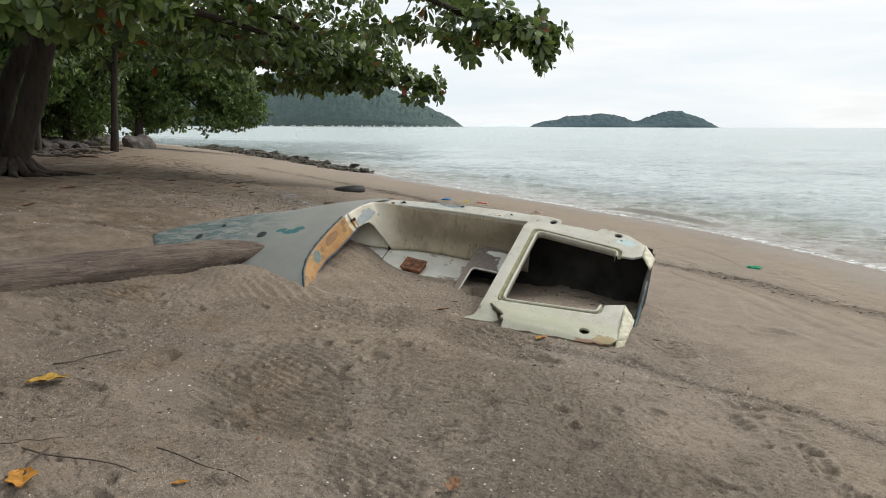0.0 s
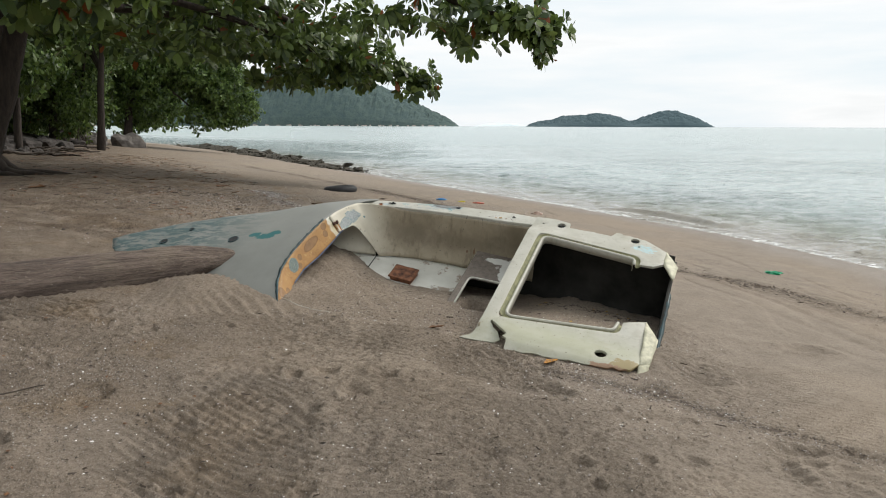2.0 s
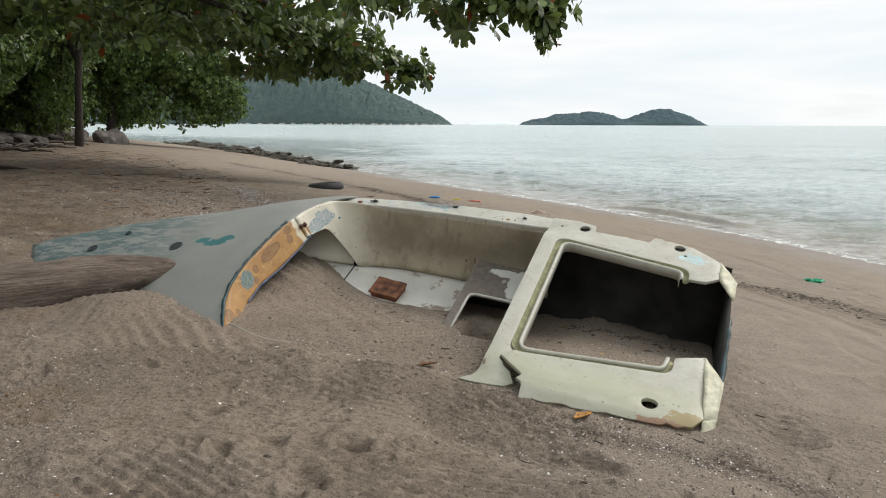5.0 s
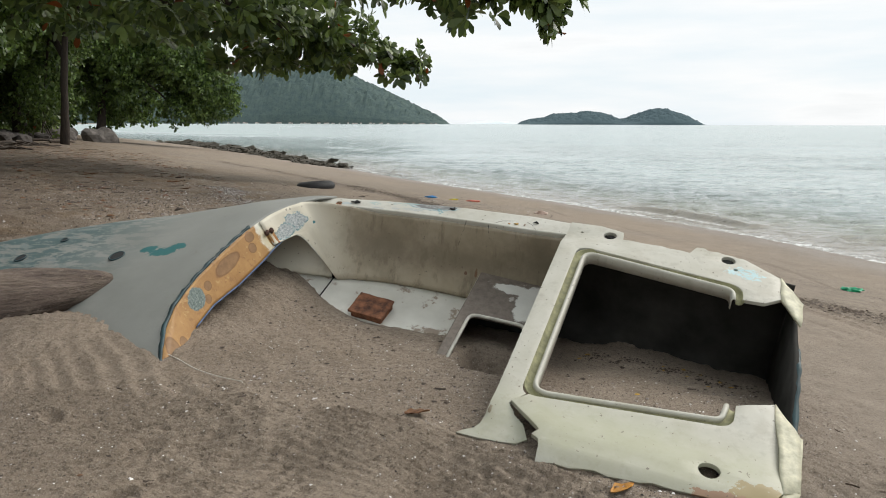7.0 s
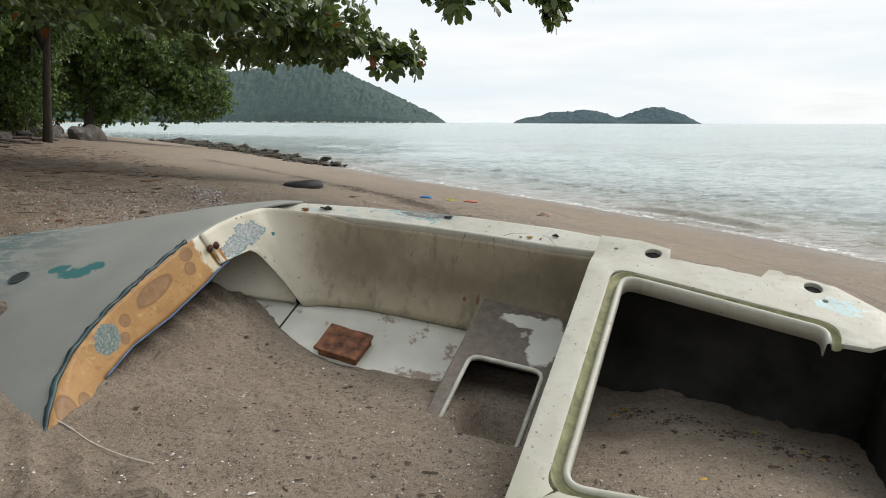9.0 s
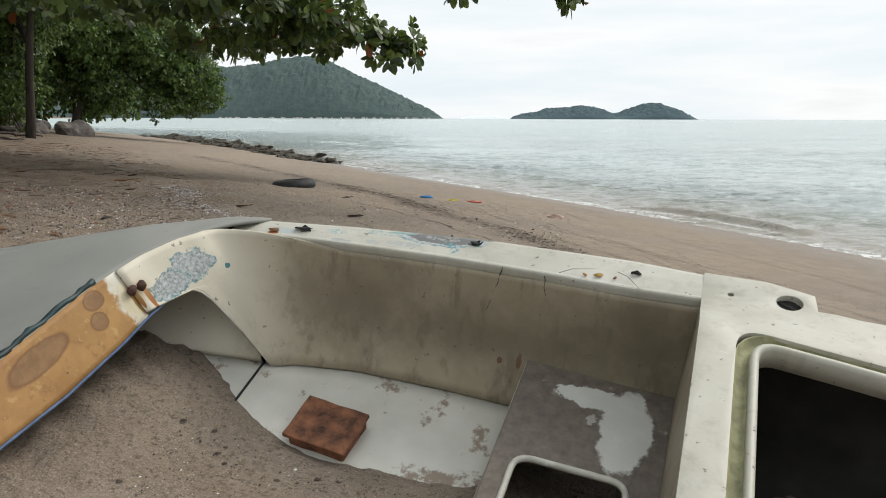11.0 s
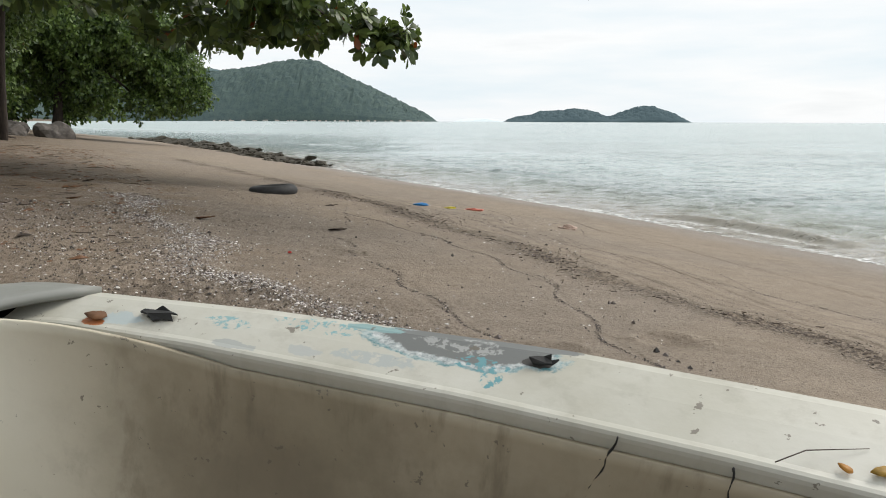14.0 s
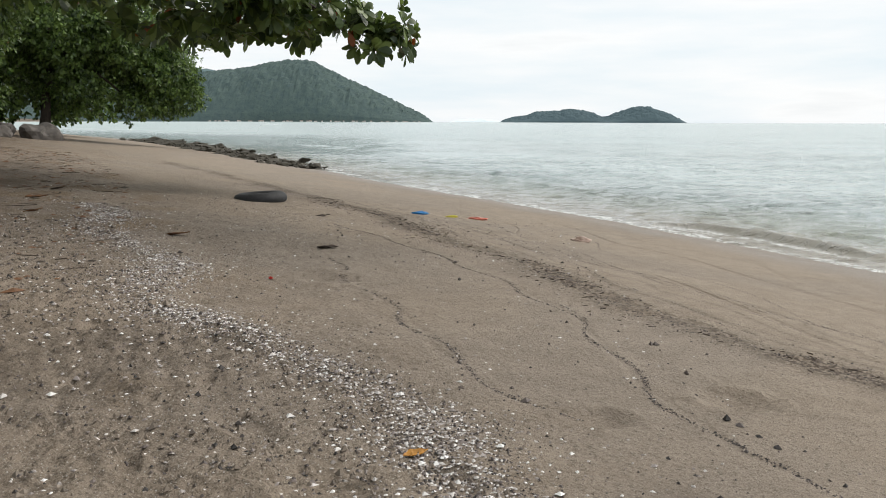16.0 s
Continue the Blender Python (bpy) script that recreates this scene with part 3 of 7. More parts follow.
def tube(points, radii, sides=10, wobble=0.0, seed=0, caps=True):
    """A bmesh pipe along points with a radius at each."""
    rng = random.Random(seed)
    bm = bmesh.new()
    pts = [Vector(p) for p in points]
    ring_prev, up = None, Vector((0.13, 0.21, 1)).normalized()
    for i, p in enumerate(pts):
        d = (pts[min(i + 1, len(pts) - 1)] - pts[max(i - 1, 0)]).normalized()
        a = d.cross(up)
        if a.length < 0.05:
            a = d.cross(Vector((1, 0, 0)))
        a.normalize()
        b = d.cross(a)
        ring = []
        for s in range(sides):
            ang = 2 * math.pi * s / sides
            r = radii[i] * (1 + wobble * (rng.random() - 0.5) + wobble * 0.6 * math.sin(3 * ang + 1.3 * seed))
            ring.append(bm.verts.new(p + (a * math.cos(ang) + b * math.sin(ang)) * r))
        if ring_prev:
            for s in range(sides):
                bm.faces.new((ring_prev[s], ring_prev[(s + 1) % sides], ring[(s + 1) % sides], ring[s]))
        elif caps:
            bm.faces.new(ring[::-1])
        ring_prev = ring
    if caps:
        bm.faces.new(ring_prev)
    return bm


def spline(points, n):
    """A smooth path through points."""
    P = [np.array(p, float) for p in points]
    P = [2 * P[0] - P[1]] + P + [2 * P[-1] - P[-2]]
    out = []
    per = max(2, n // (len(P) - 3))
    for i in range(1, len(P) - 2):
        for s in range(per):
            t = s / per
            out.append(0.5 * (2 * P[i] + (P[i + 1] - P[i - 1]) * t + (2 * P[i - 1] - 5 * P[i] + 4 * P[i + 1] - P[i + 2]) * t * t + (3 * P[i] - P[i - 1] - 3 * P[i + 1] + P[i + 2]) * t ** 3))
    out.append(P[-2])
    return out


def lerp_table(x, table):
    xs, ys = zip(*table)
    return np.interp(x, xs, ys)


def vnoise(x, y, seed=0):
    """Smooth value noise on arrays, about -1 to 1."""
    xi, yi = np.floor(x).astype(np.int64), np.floor(y).astype(np.int64)
    fx, fy = x - xi, y - yi
    fx, fy = fx * fx * (3 - 2 * fx), fy * fy * (3 - 2 * fy)

    def h(a, b):
        k = (a * 374761393 + b * 668265263 + seed * 974634777) & 0xFFFFFFFF
        k = ((k ^ (k >> 13)) * 1274126177) & 0xFFFFFFFF
        return ((k ^ (k >> 16)) & 0xFFFF) / 32767.5 - 1
    return (h(xi, yi) * (1 - fx) + h(xi + 1, yi) * fx) * (1 - fy) + (h(xi, yi + 1) * (1 - fx) + h(xi + 1, yi + 1) * fx) * fy


def fbm(x, y, octaves=4, seed=0, gain=0.5):
    out, a = 0, 1.0
    for o in range(octaves):
        out = out + a * vnoise(x * 2 ** o, y * 2 ** o, seed + o)
        a *= gain
    return out


# ---------------------------------------------------------------- the beach
SEA = 0.40
# the water's edge: y along the shore, x of the edge
SHORE = [(-60, 13.0), (0, 7.3), (4.5, 6.85), (9, 6.3), (11.8, 5.7), (14.5, 4.55), (16.5, 3.65), (18.7, 2.6), (21.5, 1.0), (25.2, -1.1),
         (28.9, -2.8), (33.7, -5.2), (41, -9.0), (52, -15), (70, -26), (110, -60), (200, -150), (400, -420)]


def shore_d(x, y):
    """Metres inland from the water's edge, roughly square to it."""
    w = 0.0
    for dy in (-1.2, 0.0, 1.2):
        w = w + lerp_table(y + dy, SHORE) / 3
    return (w - x) * np.interp(y, [0, 12, 18, 60], [0.90, 0.90, 0.87, 0.84])


BOAT_C = Vector((1.1752, 5.1099, 1.28))
BOAT_R = Matrix(((0.9493, -0.2815, -0.1399), (0.3143, 0.8616, 0.3986), (0.0083, -0.4224, 0.9064))).transposed()
BOAT_M = Matrix.Translation(BOAT_C) @ BOAT_R.to_4x4()


def wrack_line(y):
    """x of the line of weed and debris on the seaward slope."""
    return np.interp(y, [0, 4, 6.5, 7.4, 8.25, 8.5, 9.3, 10.1, 10.5, 11.14, 11.85, 12.83, 14.9, 15.8, 19, 30],
                     [6.2, 5.0, 4.45, 4.0, 3.4, 2.95, 2.5, 1.96, 1.67, 1.41, 1.2, 0.66, -0.09, -0.72, -2.6, -9.0])


def second_line(x):
    """y of the shorter line of bits that runs from the boat's after end."""
    return np.interp(x, [0.6, 1.3, 1.56, 1.87, 2.26, 2.61, 2.82, 3.4, 5], [4.2, 4.2, 4.1, 3.96, 3.67, 3.42, 3.2, 2.7, 1.6])


def shingle_line(y):
    return np.interp(y, [6.0, 7.0, 7.8, 8.05, 8.4, 8.7, 9.3, 9.8, 10.9, 11.85, 13, 16], [1.6, 1.2, 0.72, 0.55, 0.34, 0.0, -0.46, -0.92, -1.45, -2.05, -2.7, -4.5])


def along(x, y, pts):
    """Distance from a polyline."""
    best = np.full(np.shape(x), 1e9)
    for (ax, ay), (bx, by) in zip(pts, pts[1:]):
        t = np.clip(((x - ax) * (bx - ax) + (y - ay) * (by - ay)) / ((bx - ax) ** 2 + (by - ay) ** 2), 0, 1)
        best = np.minimum(best, np.hypot(x - ax - t * (bx - ax), y - ay - t * (by - ay)))
    return best


CRACKS = [[(-0.3, 11.3), (-0.07, 10.62), (0.25, 9.97), (0.40, 9.5), (0.55, 9.08), (0.77, 8.74), (1.0, 8.5)],
          [(1.2, 10.4), (1.28, 9.63), (1.32, 9.2), (1.38, 8.78), (1.47, 8.3), (1.75, 7.9), (2.3, 7.5)], [(-0.6, 13.5), (0.2, 12.3), (0.8, 11.2), (1.25, 10.0)]]


def make_pits():
    """Old footprints, heel marks and crab holes on the trodden sand: x, y, half-length, depth, turn."""
    q = random.Random(41)
    out = []
    for k in range(150):
        x, y = q.uniform(-2.4, 2.9), q.uniform(1.2, 4.5)
        if (x - 1.1752) * 0.3143 + (y - 5.1099) * 0.8616 < -0.85 and y + 0.18 * x < 4.5:
            out.append((x, y, q.uniform(0.03, 0.11), q.uniform(0.010, 0.030), q.uniform(0, 3.14)))
    for k in range(170):
        y = q.uniform(6.6, 15.0)
        x = float(shingle_line(y)) - 0.1 - abs(q.gauss(0, 1.7))
        out.append((x, y, q.uniform(0.04, 0.13), q.uniform(0.010, 0.028), q.uniform(0, 3.14)))
    return out


PITS = make_pits()


def ground_z(x, y, fine=True):
    x, y = np.asarray(x, float), np.asarray(y, float)
    d = shore_d(x, y)
    z = SEA + np.where(d > 0, 0.100 * d, 0.09 * d)
    z = np.where(d > 9.5, SEA + 0.95 + 0.06 * (d - 9.5) + 0.35 * np.clip((d - 12.5) / 3, 0, 1), z)
    z = np.minimum(z, 3.2 + 0.01 * np.clip(d, 0, 200))
    z = np.maximum(z, -6.0)
    # sand heaped round and in the boat
    u = (x - 1.1752) * 0.9493 + (y - 5.1099) * -0.2815 - 0.0
    v = (x - 1.1752) * 0.3143 + (y - 5.1099) * 0.8616
    lift = np.interp(u, [-3.2, -2.2, -1.4, -0.2, 0.2, 0.8, 1.3], [0.02, 0.05, 0.085, 0.10, 0.135, 0.10, 0.02])
    z = z + lift / (1 + np.exp(np.clip(-(v + 0.45) / 0.10, -60, 60))) / (1 + np.exp(np.clip((v - 0.85) / 0.05, -60, 60)))
    z = z + 0.075 * np.exp(-((u + 0.72) / 0.42) ** 4 - ((v + 0.80) / 0.24) ** 2)
    z = z - 0.13 * (1 / (1 + np.exp(np.clip(-(u + 0.455) / 0.012, -60, 60)))) * (1 / (1 + np.exp(np.clip((u + 0.22) / 0.012, -60, 60)))) * (1 / (1 + np.exp(np.clip(-(v - 0.06) / 0.03, -60, 60)))) * (1 / (1 + np.exp(np.clip((v - 0.255) / 0.012, -60, 60))))
    z = z + 0.075 * np.exp(-((u + 2.05) / 0.32) ** 2 - ((v + 0.55) / 0.28) ** 2)
    z = z + 0.045 * np.exp(-((u + 2.2) / 0.6) ** 2 - ((v + 0.75) / 0.4) ** 2)
    z = z + 0.155 * np.exp(-((u + 1.60) / 0.35) ** 2 - ((v - 0.29) / 0.46) ** 2)
    z = z + 0.085 * np.exp(-((u + 1.78) / 0.30) ** 2 - ((v - 0.50) / 0.22) ** 2)
    z = z + 0.035 * np.exp(-((u - 0.90) / 0.10) ** 2 - ((v + 0.66) / 0.10) ** 2)
    z = z + 0.045 * np.exp(-((u + 0.03) / 0.14) ** 2 - ((v + 0.71) / 0.07) ** 2)
    z = z + 0.03 * np.exp(-((u + 1.60) / 0.30) ** 2 - ((v + 0.68) / 0.22) ** 2)
    z = z + 0.085 * np.exp(-((x - 0.3) / 1.1) ** 2 - ((y - 3.4) / 0.8) ** 2)
    z = z - 0.012 * np.exp(-((u - 0.75) / 0.35) ** 2 - ((v + 0.8) / 0.3) ** 2)
    z = z + 0.025 * fbm(x * 0.9, y * 0.9, 3, 11) * np.clip((d - 2.0) / 4, 0.15, 1)
    if fine:
        rough = np.clip((d - 3.0) / 2.2, 0.05, 1.0) * np.where(y > 6.2, np.clip((d - 4.6) / 1.6, 0.05, 1.0), 1.0)
        inside = (u > -1.5) & (u < 0.85) & (np.abs(v) < 0.62)
        rough = np.where(inside, 0.35, rough) * np.clip((y - 0.5) / 0.7, 0.08, 1) * np.clip((21 - y) / 5, 0.2, 1)
        z = z + rough * 0.016 * fbm(x * 2.6, y * 2.6, 2, 5)
        # trampled cups with crests between them, small clods, holes
        wx, wy = x + 0.05 * vnoise(x * 6, y * 6, 15), y + 0.05 * vnoise(x * 6, y * 6, 16)
        z = z - rough * 0.008 * np.abs(fbm(wx * 4.2, wy * 5.0, 2, 18))
        z = z - rough * 0.008 * np.abs(vnoise(wx * 11, wy * 13, 19)) * np.clip(0.6 + vnoise(x * 1.6, y * 1.6, 20), 0.1, 1.4)
        z = z - rough * 0.020 * np.clip(vnoise(x * 9.5, y * 9.5, 22) - 0.5, 0, 1)
        z = z + rough * 0.010 * (0.4 - np.abs(fbm(wx * 22, wy * 24, 2, 31))) * np.clip(0.9 + vnoise(x * 1.9, y * 1.9, 32), 0.3, 2)
        for hx, hy, r, dep, turn in PITS:
            near = (np.abs(x - hx) < 3.2 * r) & (np.abs(y - hy) < 3.2 * r)
            if near.any():
                px, py = x[near] - hx, y[near] - hy
                pa, pb = px * math.cos(turn) + py * math.sin(turn), py * math.cos(turn) - px * math.sin(turn)
                q = np.hypot(pa / r, pb / (0.55 * r)) + 0.22 * vnoise(px * 22 + hx, py * 22, 72)
                z[near] += -dep / (1 + np.exp(np.clip((q - 0.85) / 0.13, -40, 40))) + 0.42 * dep * np.exp(-((q - 1.35) / 0.32) ** 2)
        # swept arcs like rake or tyre marks, in patches
        mask = np.clip(fbm(x * 0.9 + 7, y * 0.9, 2, 41) * 3.0 + 0.45, 0, 1) * rough * np.clip((9.6 - y) / 0.8, 0, 1)
        bend = vnoise(x * 0.5, y * 0.5, 3)
        rr = np.hypot(x - 1.0 + 0.6 * bend, (y - 1.4) * 1.2)
        z = z - mask * 0.021 * np.abs(np.sin(rr * 72 + 3 * vnoise(x * 1.3, y * 1.3, 8) + 0.25 * vnoise(x * 7, y * 7, 10)))
        mask2 = np.clip(fbm(x * 1.1 - 3, y * 1.1 + 9, 2, 43) * 3.0 + 0.3, 0, 1) * (1 - np.clip(mask * 1.6, 0, 1)) * rough * np.clip((9.6 - y) / 0.8, 0, 1)
        z = z - mask2 * 0.021 * np.abs(np.sin((x * 0.5 + y * 0.87) * 72 + 4 * vnoise(x * 1.1, y * 1.1, 9) + 0.25 * vnoise(x * 7, y * 7, 12)))
        # rills of the last tide on the seaward slope
        low = np.clip((d - 0.9) / 0.8, 0, 1) * np.clip((3.6 - d) / 0.8, 0, 1) * (y > 5)
        rill = fbm(d * 2.3 + 0.9 * fbm(x * .5, y * .5, 2, 51), (y + x) * 0.22, 3, 52)
        z = z - low * 0.014 * np.exp(-(rill / 0.07) ** 2)
        wl = x - wrack_line(y) + 0.16 * fbm(x * 1.3, y * 1.3, 3, 61)
        z = z + 0.018 * np.exp(-(wl / 0.16) ** 2) * (0.5 + 0.8 * vnoise(x * 16, y * 16, 62))
        for line in CRACKS:
            q = along(x + 0.05 * vnoise(x * 4, y * 4, 65), y, line)
            z = z - 0.005 * np.exp(-(q / 0.02) ** 2)
    return z


# hollows left by feet and crabs
HOLLOWS = [(1.08, 8.52, .10, .035), (1.69, 8.86, .12, .04), (-0.21, 10.58, .16, .03), (3.05, 5.35, .13, .06), (2.05, 4.35, .14, .05), (0.43, 3.72, .055, .06),
           (0.15, 3.2, .07, .035), (-0.35, 3.5, .07, .03), (0.9, 3.0, .06, .03), (1.3, 2.7, .07, .035), (-0.1, 2.7, .06, .03), (-0.6, 7.6, .2, .03), (0.25, 7.75, .12, .03)]


def spaced(parts):
    """Grid lines with a step per stretch: (from, to, step)."""
    out = []
    for a, b, s in parts:
        out += list(np.linspace(a, b, max(1, int(round((b - a) / s))), endpoint=False))
    return np.array(out + [parts[-1][1]])


def build_ground():
    xs = spaced([(-900, -120, 60), (-120, -30, 6), (-30, -10, 0.8), (-10, -4, 0.15), (-4, -2.4, 0.035), (-2.4, -1.7, 0.016), (-1.7, 2.5, 0.010), (2.5, 3.2, 0.018), (3.2, 4.6, 0.03), (4.6, 7.5, 0.06), (7.5, 14, 0.5), (14, 60, 6)])
    ys = spaced([(-60, -6, 3), (-6, 1.2, 0.3), (1.2, 4.7, 0.0095), (4.7, 6.4, 0.03), (6.4, 9.5, 0.017), (9.5, 12, 0.03), (12, 16, 0.06), (16, 30, 0.2), (30, 60, 0.5), (60, 200, 6), (200, 900, 50)])
    X, Y = np.meshgrid(xs, ys, indexing="ij")
    Z = ground_z(X, Y)
    for hx, hy, r, dep in HOLLOWS:
        q = np.hypot(X - hx, (Y - hy) * 1.25) / r
        Z = Z - dep * np.exp(-q ** 2) + dep * 0.45 * np.exp(-((q - 1.5) / 0.45) ** 2) * (0.7 + 0.6 * vnoise(X * 20, Y * 20, 71))
    nx, ny = len(xs), len(ys)
    verts = np.stack([X, Y, Z], -1).reshape(-1, 3)
    idx = np.arange(nx * ny).reshape(nx, ny)
    quads = np.stack([idx[:-1, :-1], idx[1:, :-1], idx[1:, 1:], idx[:-1, 1:]], -1).reshape(-1, 4)
    me = bpy.data.meshes.new("ground")
    me.vertices.add(len(verts))
    me.vertices.foreach_set("co", verts.ravel())
    me.loops.add(quads.size)
    me.loops.foreach_set("vertex_index", quads.ravel())
    me.polygons.add(len(quads))
    me.polygons.foreach_set("loop_start", np.arange(0, quads.size, 4))
    me.update()
    x, y = verts[:, 0], verts[:, 1]
    s = x - shingle_line(y) + 0.30 * fbm(x * 1.1, y * 1.1, 3, 81)
    band = np.exp(-(s / 0.26) ** 2) * (y > 6) * (y < 17)
    inland = np.clip((shore_d(x, y) - 4.9) / 0.9, 0, 1) * (y < 18)
    band = np.maximum(band, np.clip(fbm(x * 1.0, y * 1.0, 3, 82) * 1.1, 0.12, 0.6) * inland)
    bu, bv = (x - 1.1752) * 0.9493 - (y - 5.1099) * 0.2815, (x - 1.1752) * 0.3143 + (y - 5.1099) * 0.8616
    aboard = (bu > -2.2) & (bu < 0.9) & (np.abs(bv) < 0.62)
    rise = SEA + 0.10 * shore_d(x, y) + 0.04 * fbm(x * 0.8, y * 0.8, 2, 11)
    r = me.attributes.new("rise", "FLOAT", "POINT")
    r.data.foreach_set("value", np.where(aboard, np.minimum(rise, 1.12), rise).astype(np.float32))
    band = np.where(aboard, 0.15, band)
    a = me.attributes.new("shingle", "FLOAT", "POINT")
    a.data.foreach_set("value", np.clip(band, 0, 1).astype(np.float32))
    w = x - wrack_line(y) + 0.16 * fbm(x * 1.3, y * 1.3, 3, 61)
    broken = np.clip(0.6 + 0.75 * fbm(x * 1.7, y * 1.7, 3, 64), 0.3, 1)
    wv = 1.25 * broken * np.exp(-((w + 0.04) / 0.15) ** 2) + 0.3 * np.exp(-((w + 0.05) / 0.34) ** 2) + 0.5 * np.exp(-((w - 0.35) / 0.03) ** 2) + 0.45 * np.exp(-((w - 0.62) / 0.025) ** 2) + 0.4 * np.exp(-((w - 0.95) / 0.025) ** 2)
    w2 = y - second_line(x) + 0.10 * fbm(x * 2.1, y * 2.1, 3, 63)
    wv = np.maximum(wv, 0.85 * np.exp(-(w2 / 0.07) ** 2) * (x > 1.2) * (x < 5))
    b = me.attributes.new("wrack", "FLOAT", "POINT")
    b.data.foreach_set("value", np.clip(wv * (y < 26), 0, 1).astype(np.float32))
    ob = mesh_object("ground", me, M_SAND)
    tagged(ob, "tan sloping beach sand with shell bits and weed lines", "sand", kind="structure")
    return ob


def build_sea():
    xs = spaced([(-4500, -300, 300), (-300, -40, 20), (-40, -8, 1.0), (-8, 1, 0.2), (1, 2.4, 0.105), (2.4, 6.4, 0.055), (6.4, 24, 0.105), (24, 45, 0.5), (45, 300, 13), (300, 4500, 300)])
    ys = spaced([(-300, 0, 30), (0, 8, 0.5), (8, 11.5, 0.105), (11.5, 19, 0.06), (19, 42, 0.105), (42, 80, 0.4), (80, 300, 8), (300, 4600, 250)])
    X, Y = np.meshgrid(xs, ys, indexing="ij")
    off = -shore_d(X, Y)
    swell = np.clip((off + 0.4) / 3, 0, 1) * np.clip(1.2 - np.hypot(X, Y - 10) / 90, 0, 1)
    Z = SEA + 0.018 * fbm(X * 0.8, Y * 1.6, 3, 91) * swell
    crest = np.zeros_like(X)
    for d0, amp, wid, s in ((1.0, 0.06, 0.26, 1), (2.6, 0.075, 0.34, 2), (4.6, 0.06, 0.42, 3), (7.5, 0.05, 0.5, 4), (11.5, 0.05, 0.6, 5)):
        line = off - d0 - 0.7 * vnoise(X * 0.10 + s, Y * 0.16, 95 + s)
        a = amp * np.clip(0.25 + 1.0 * vnoise(Y * 0.22 + s, X * 0.12, 99 + s), 0, 1) * np.exp(-(line / wid) ** 2) * np.where(line < 0, np.exp(-(line / (wid * 0.6)) ** 2), 1) * (Y < 55)
        Z = Z + a
        if d0 < 3:
            crest = np.maximum(crest, np.clip(a / amp - 0.5, 0, 1) * 1.4 * np.exp(-((line + 0.12) / 0.14) ** 2))
    # one small wave about to break, its steep face towards the sand
    line = off - 0.72 + 0.22 * np.clip(Y - 16.3, 0, 2) - 0.06 * vnoise(X * 1.3, Y * 1.3, 107)
    high = np.clip((Y - 14.3) / 0.6, 0, 1) * np.clip((17.7 - Y) / 0.8, 0, 1) + 0.45 * np.clip(vnoise(Y * 0.5, X * 0.1, 108), 0, 1)
    Z = Z + 0.09 * np.clip(high, 0, 1) * np.exp(-(line / np.where(line < 0, 0.10, 0.30)) ** 2)
    crest = np.maximum(crest, 0.8 * np.clip(high, 0, 1) * np.exp(-((line + 0.24) / 0.06) ** 2))
    crest = np.maximum(crest, 0.75 * np.exp(-((off - 0.22 - 0.22 * vnoise(X * 0.8, Y * 0.8, 109)) / 0.07) ** 2) * np.clip(0.35 + fbm(X * 0.7, Y * 0.7, 2, 110), 0, 1))
    # wind ripples
    near = np.clip(1.3 - np.hypot(X - 6, Y - 12) / 36, 0, 1) * np.clip((off + 0.1) / 1.2, 0, 1)
    gust = np.clip(0.75 + 0.6 * fbm(X * 0.12, Y * 0.2, 2, 115), 0.3, 1.4)
    Z = Z + near * gust * 0.085 * np.clip(0.42 - np.abs(fbm(X * 1.1 + 0.5 * vnoise(X * .7, Y * .7, 111), Y * 1.5, 2, 112)), 0, 1) ** 1.3
    Z = Z + near * gust * 0.016 * (0.5 - np.abs(vnoise(X * 2.2, Y * 3.0, 114)))
    nx, ny = len(xs), len(ys)
    verts = np.stack([X, Y, Z], -1).reshape(-1, 3)
    idx = np.arange(nx * ny).reshape(nx, ny)
    quads = np.stack([idx[:-1, :-1], idx[1:, :-1], idx[1:, 1:], idx[:-1, 1:]], -1).reshape(-1, 4)
    keep = (off.reshape(-1)[quads] > -2.5).any(1)
    me = bpy.data.meshes.new("water")
    me.from_pydata(verts.tolist(), [], quads[keep].tolist())
    me.update()
    a = me.attributes.new("shore", "FLOAT", "POINT")
    a.data.foreach_set("value", np.clip(off, -3, 60).astype(np.float32).ravel())
    g = me.attributes.new("lee", "FLOAT", "POINT")
    g.data.foreach_set("value", np.clip((-0.12 - (X - 1) / np.maximum(Y, 6.0)) * 4, 0, 1).astype(np.float32).ravel())
    b = me.attributes.new("crest", "FLOAT", "POINT")
    b.data.foreach_set("value", np.clip(crest, 0, 1).astype(np.float32).ravel())
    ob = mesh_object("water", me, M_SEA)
    tagged(ob, "pale grey-green rippled sea with small shore waves", "sea", kind="structure")
    return ob


ground = build_ground()
water = build_sea()


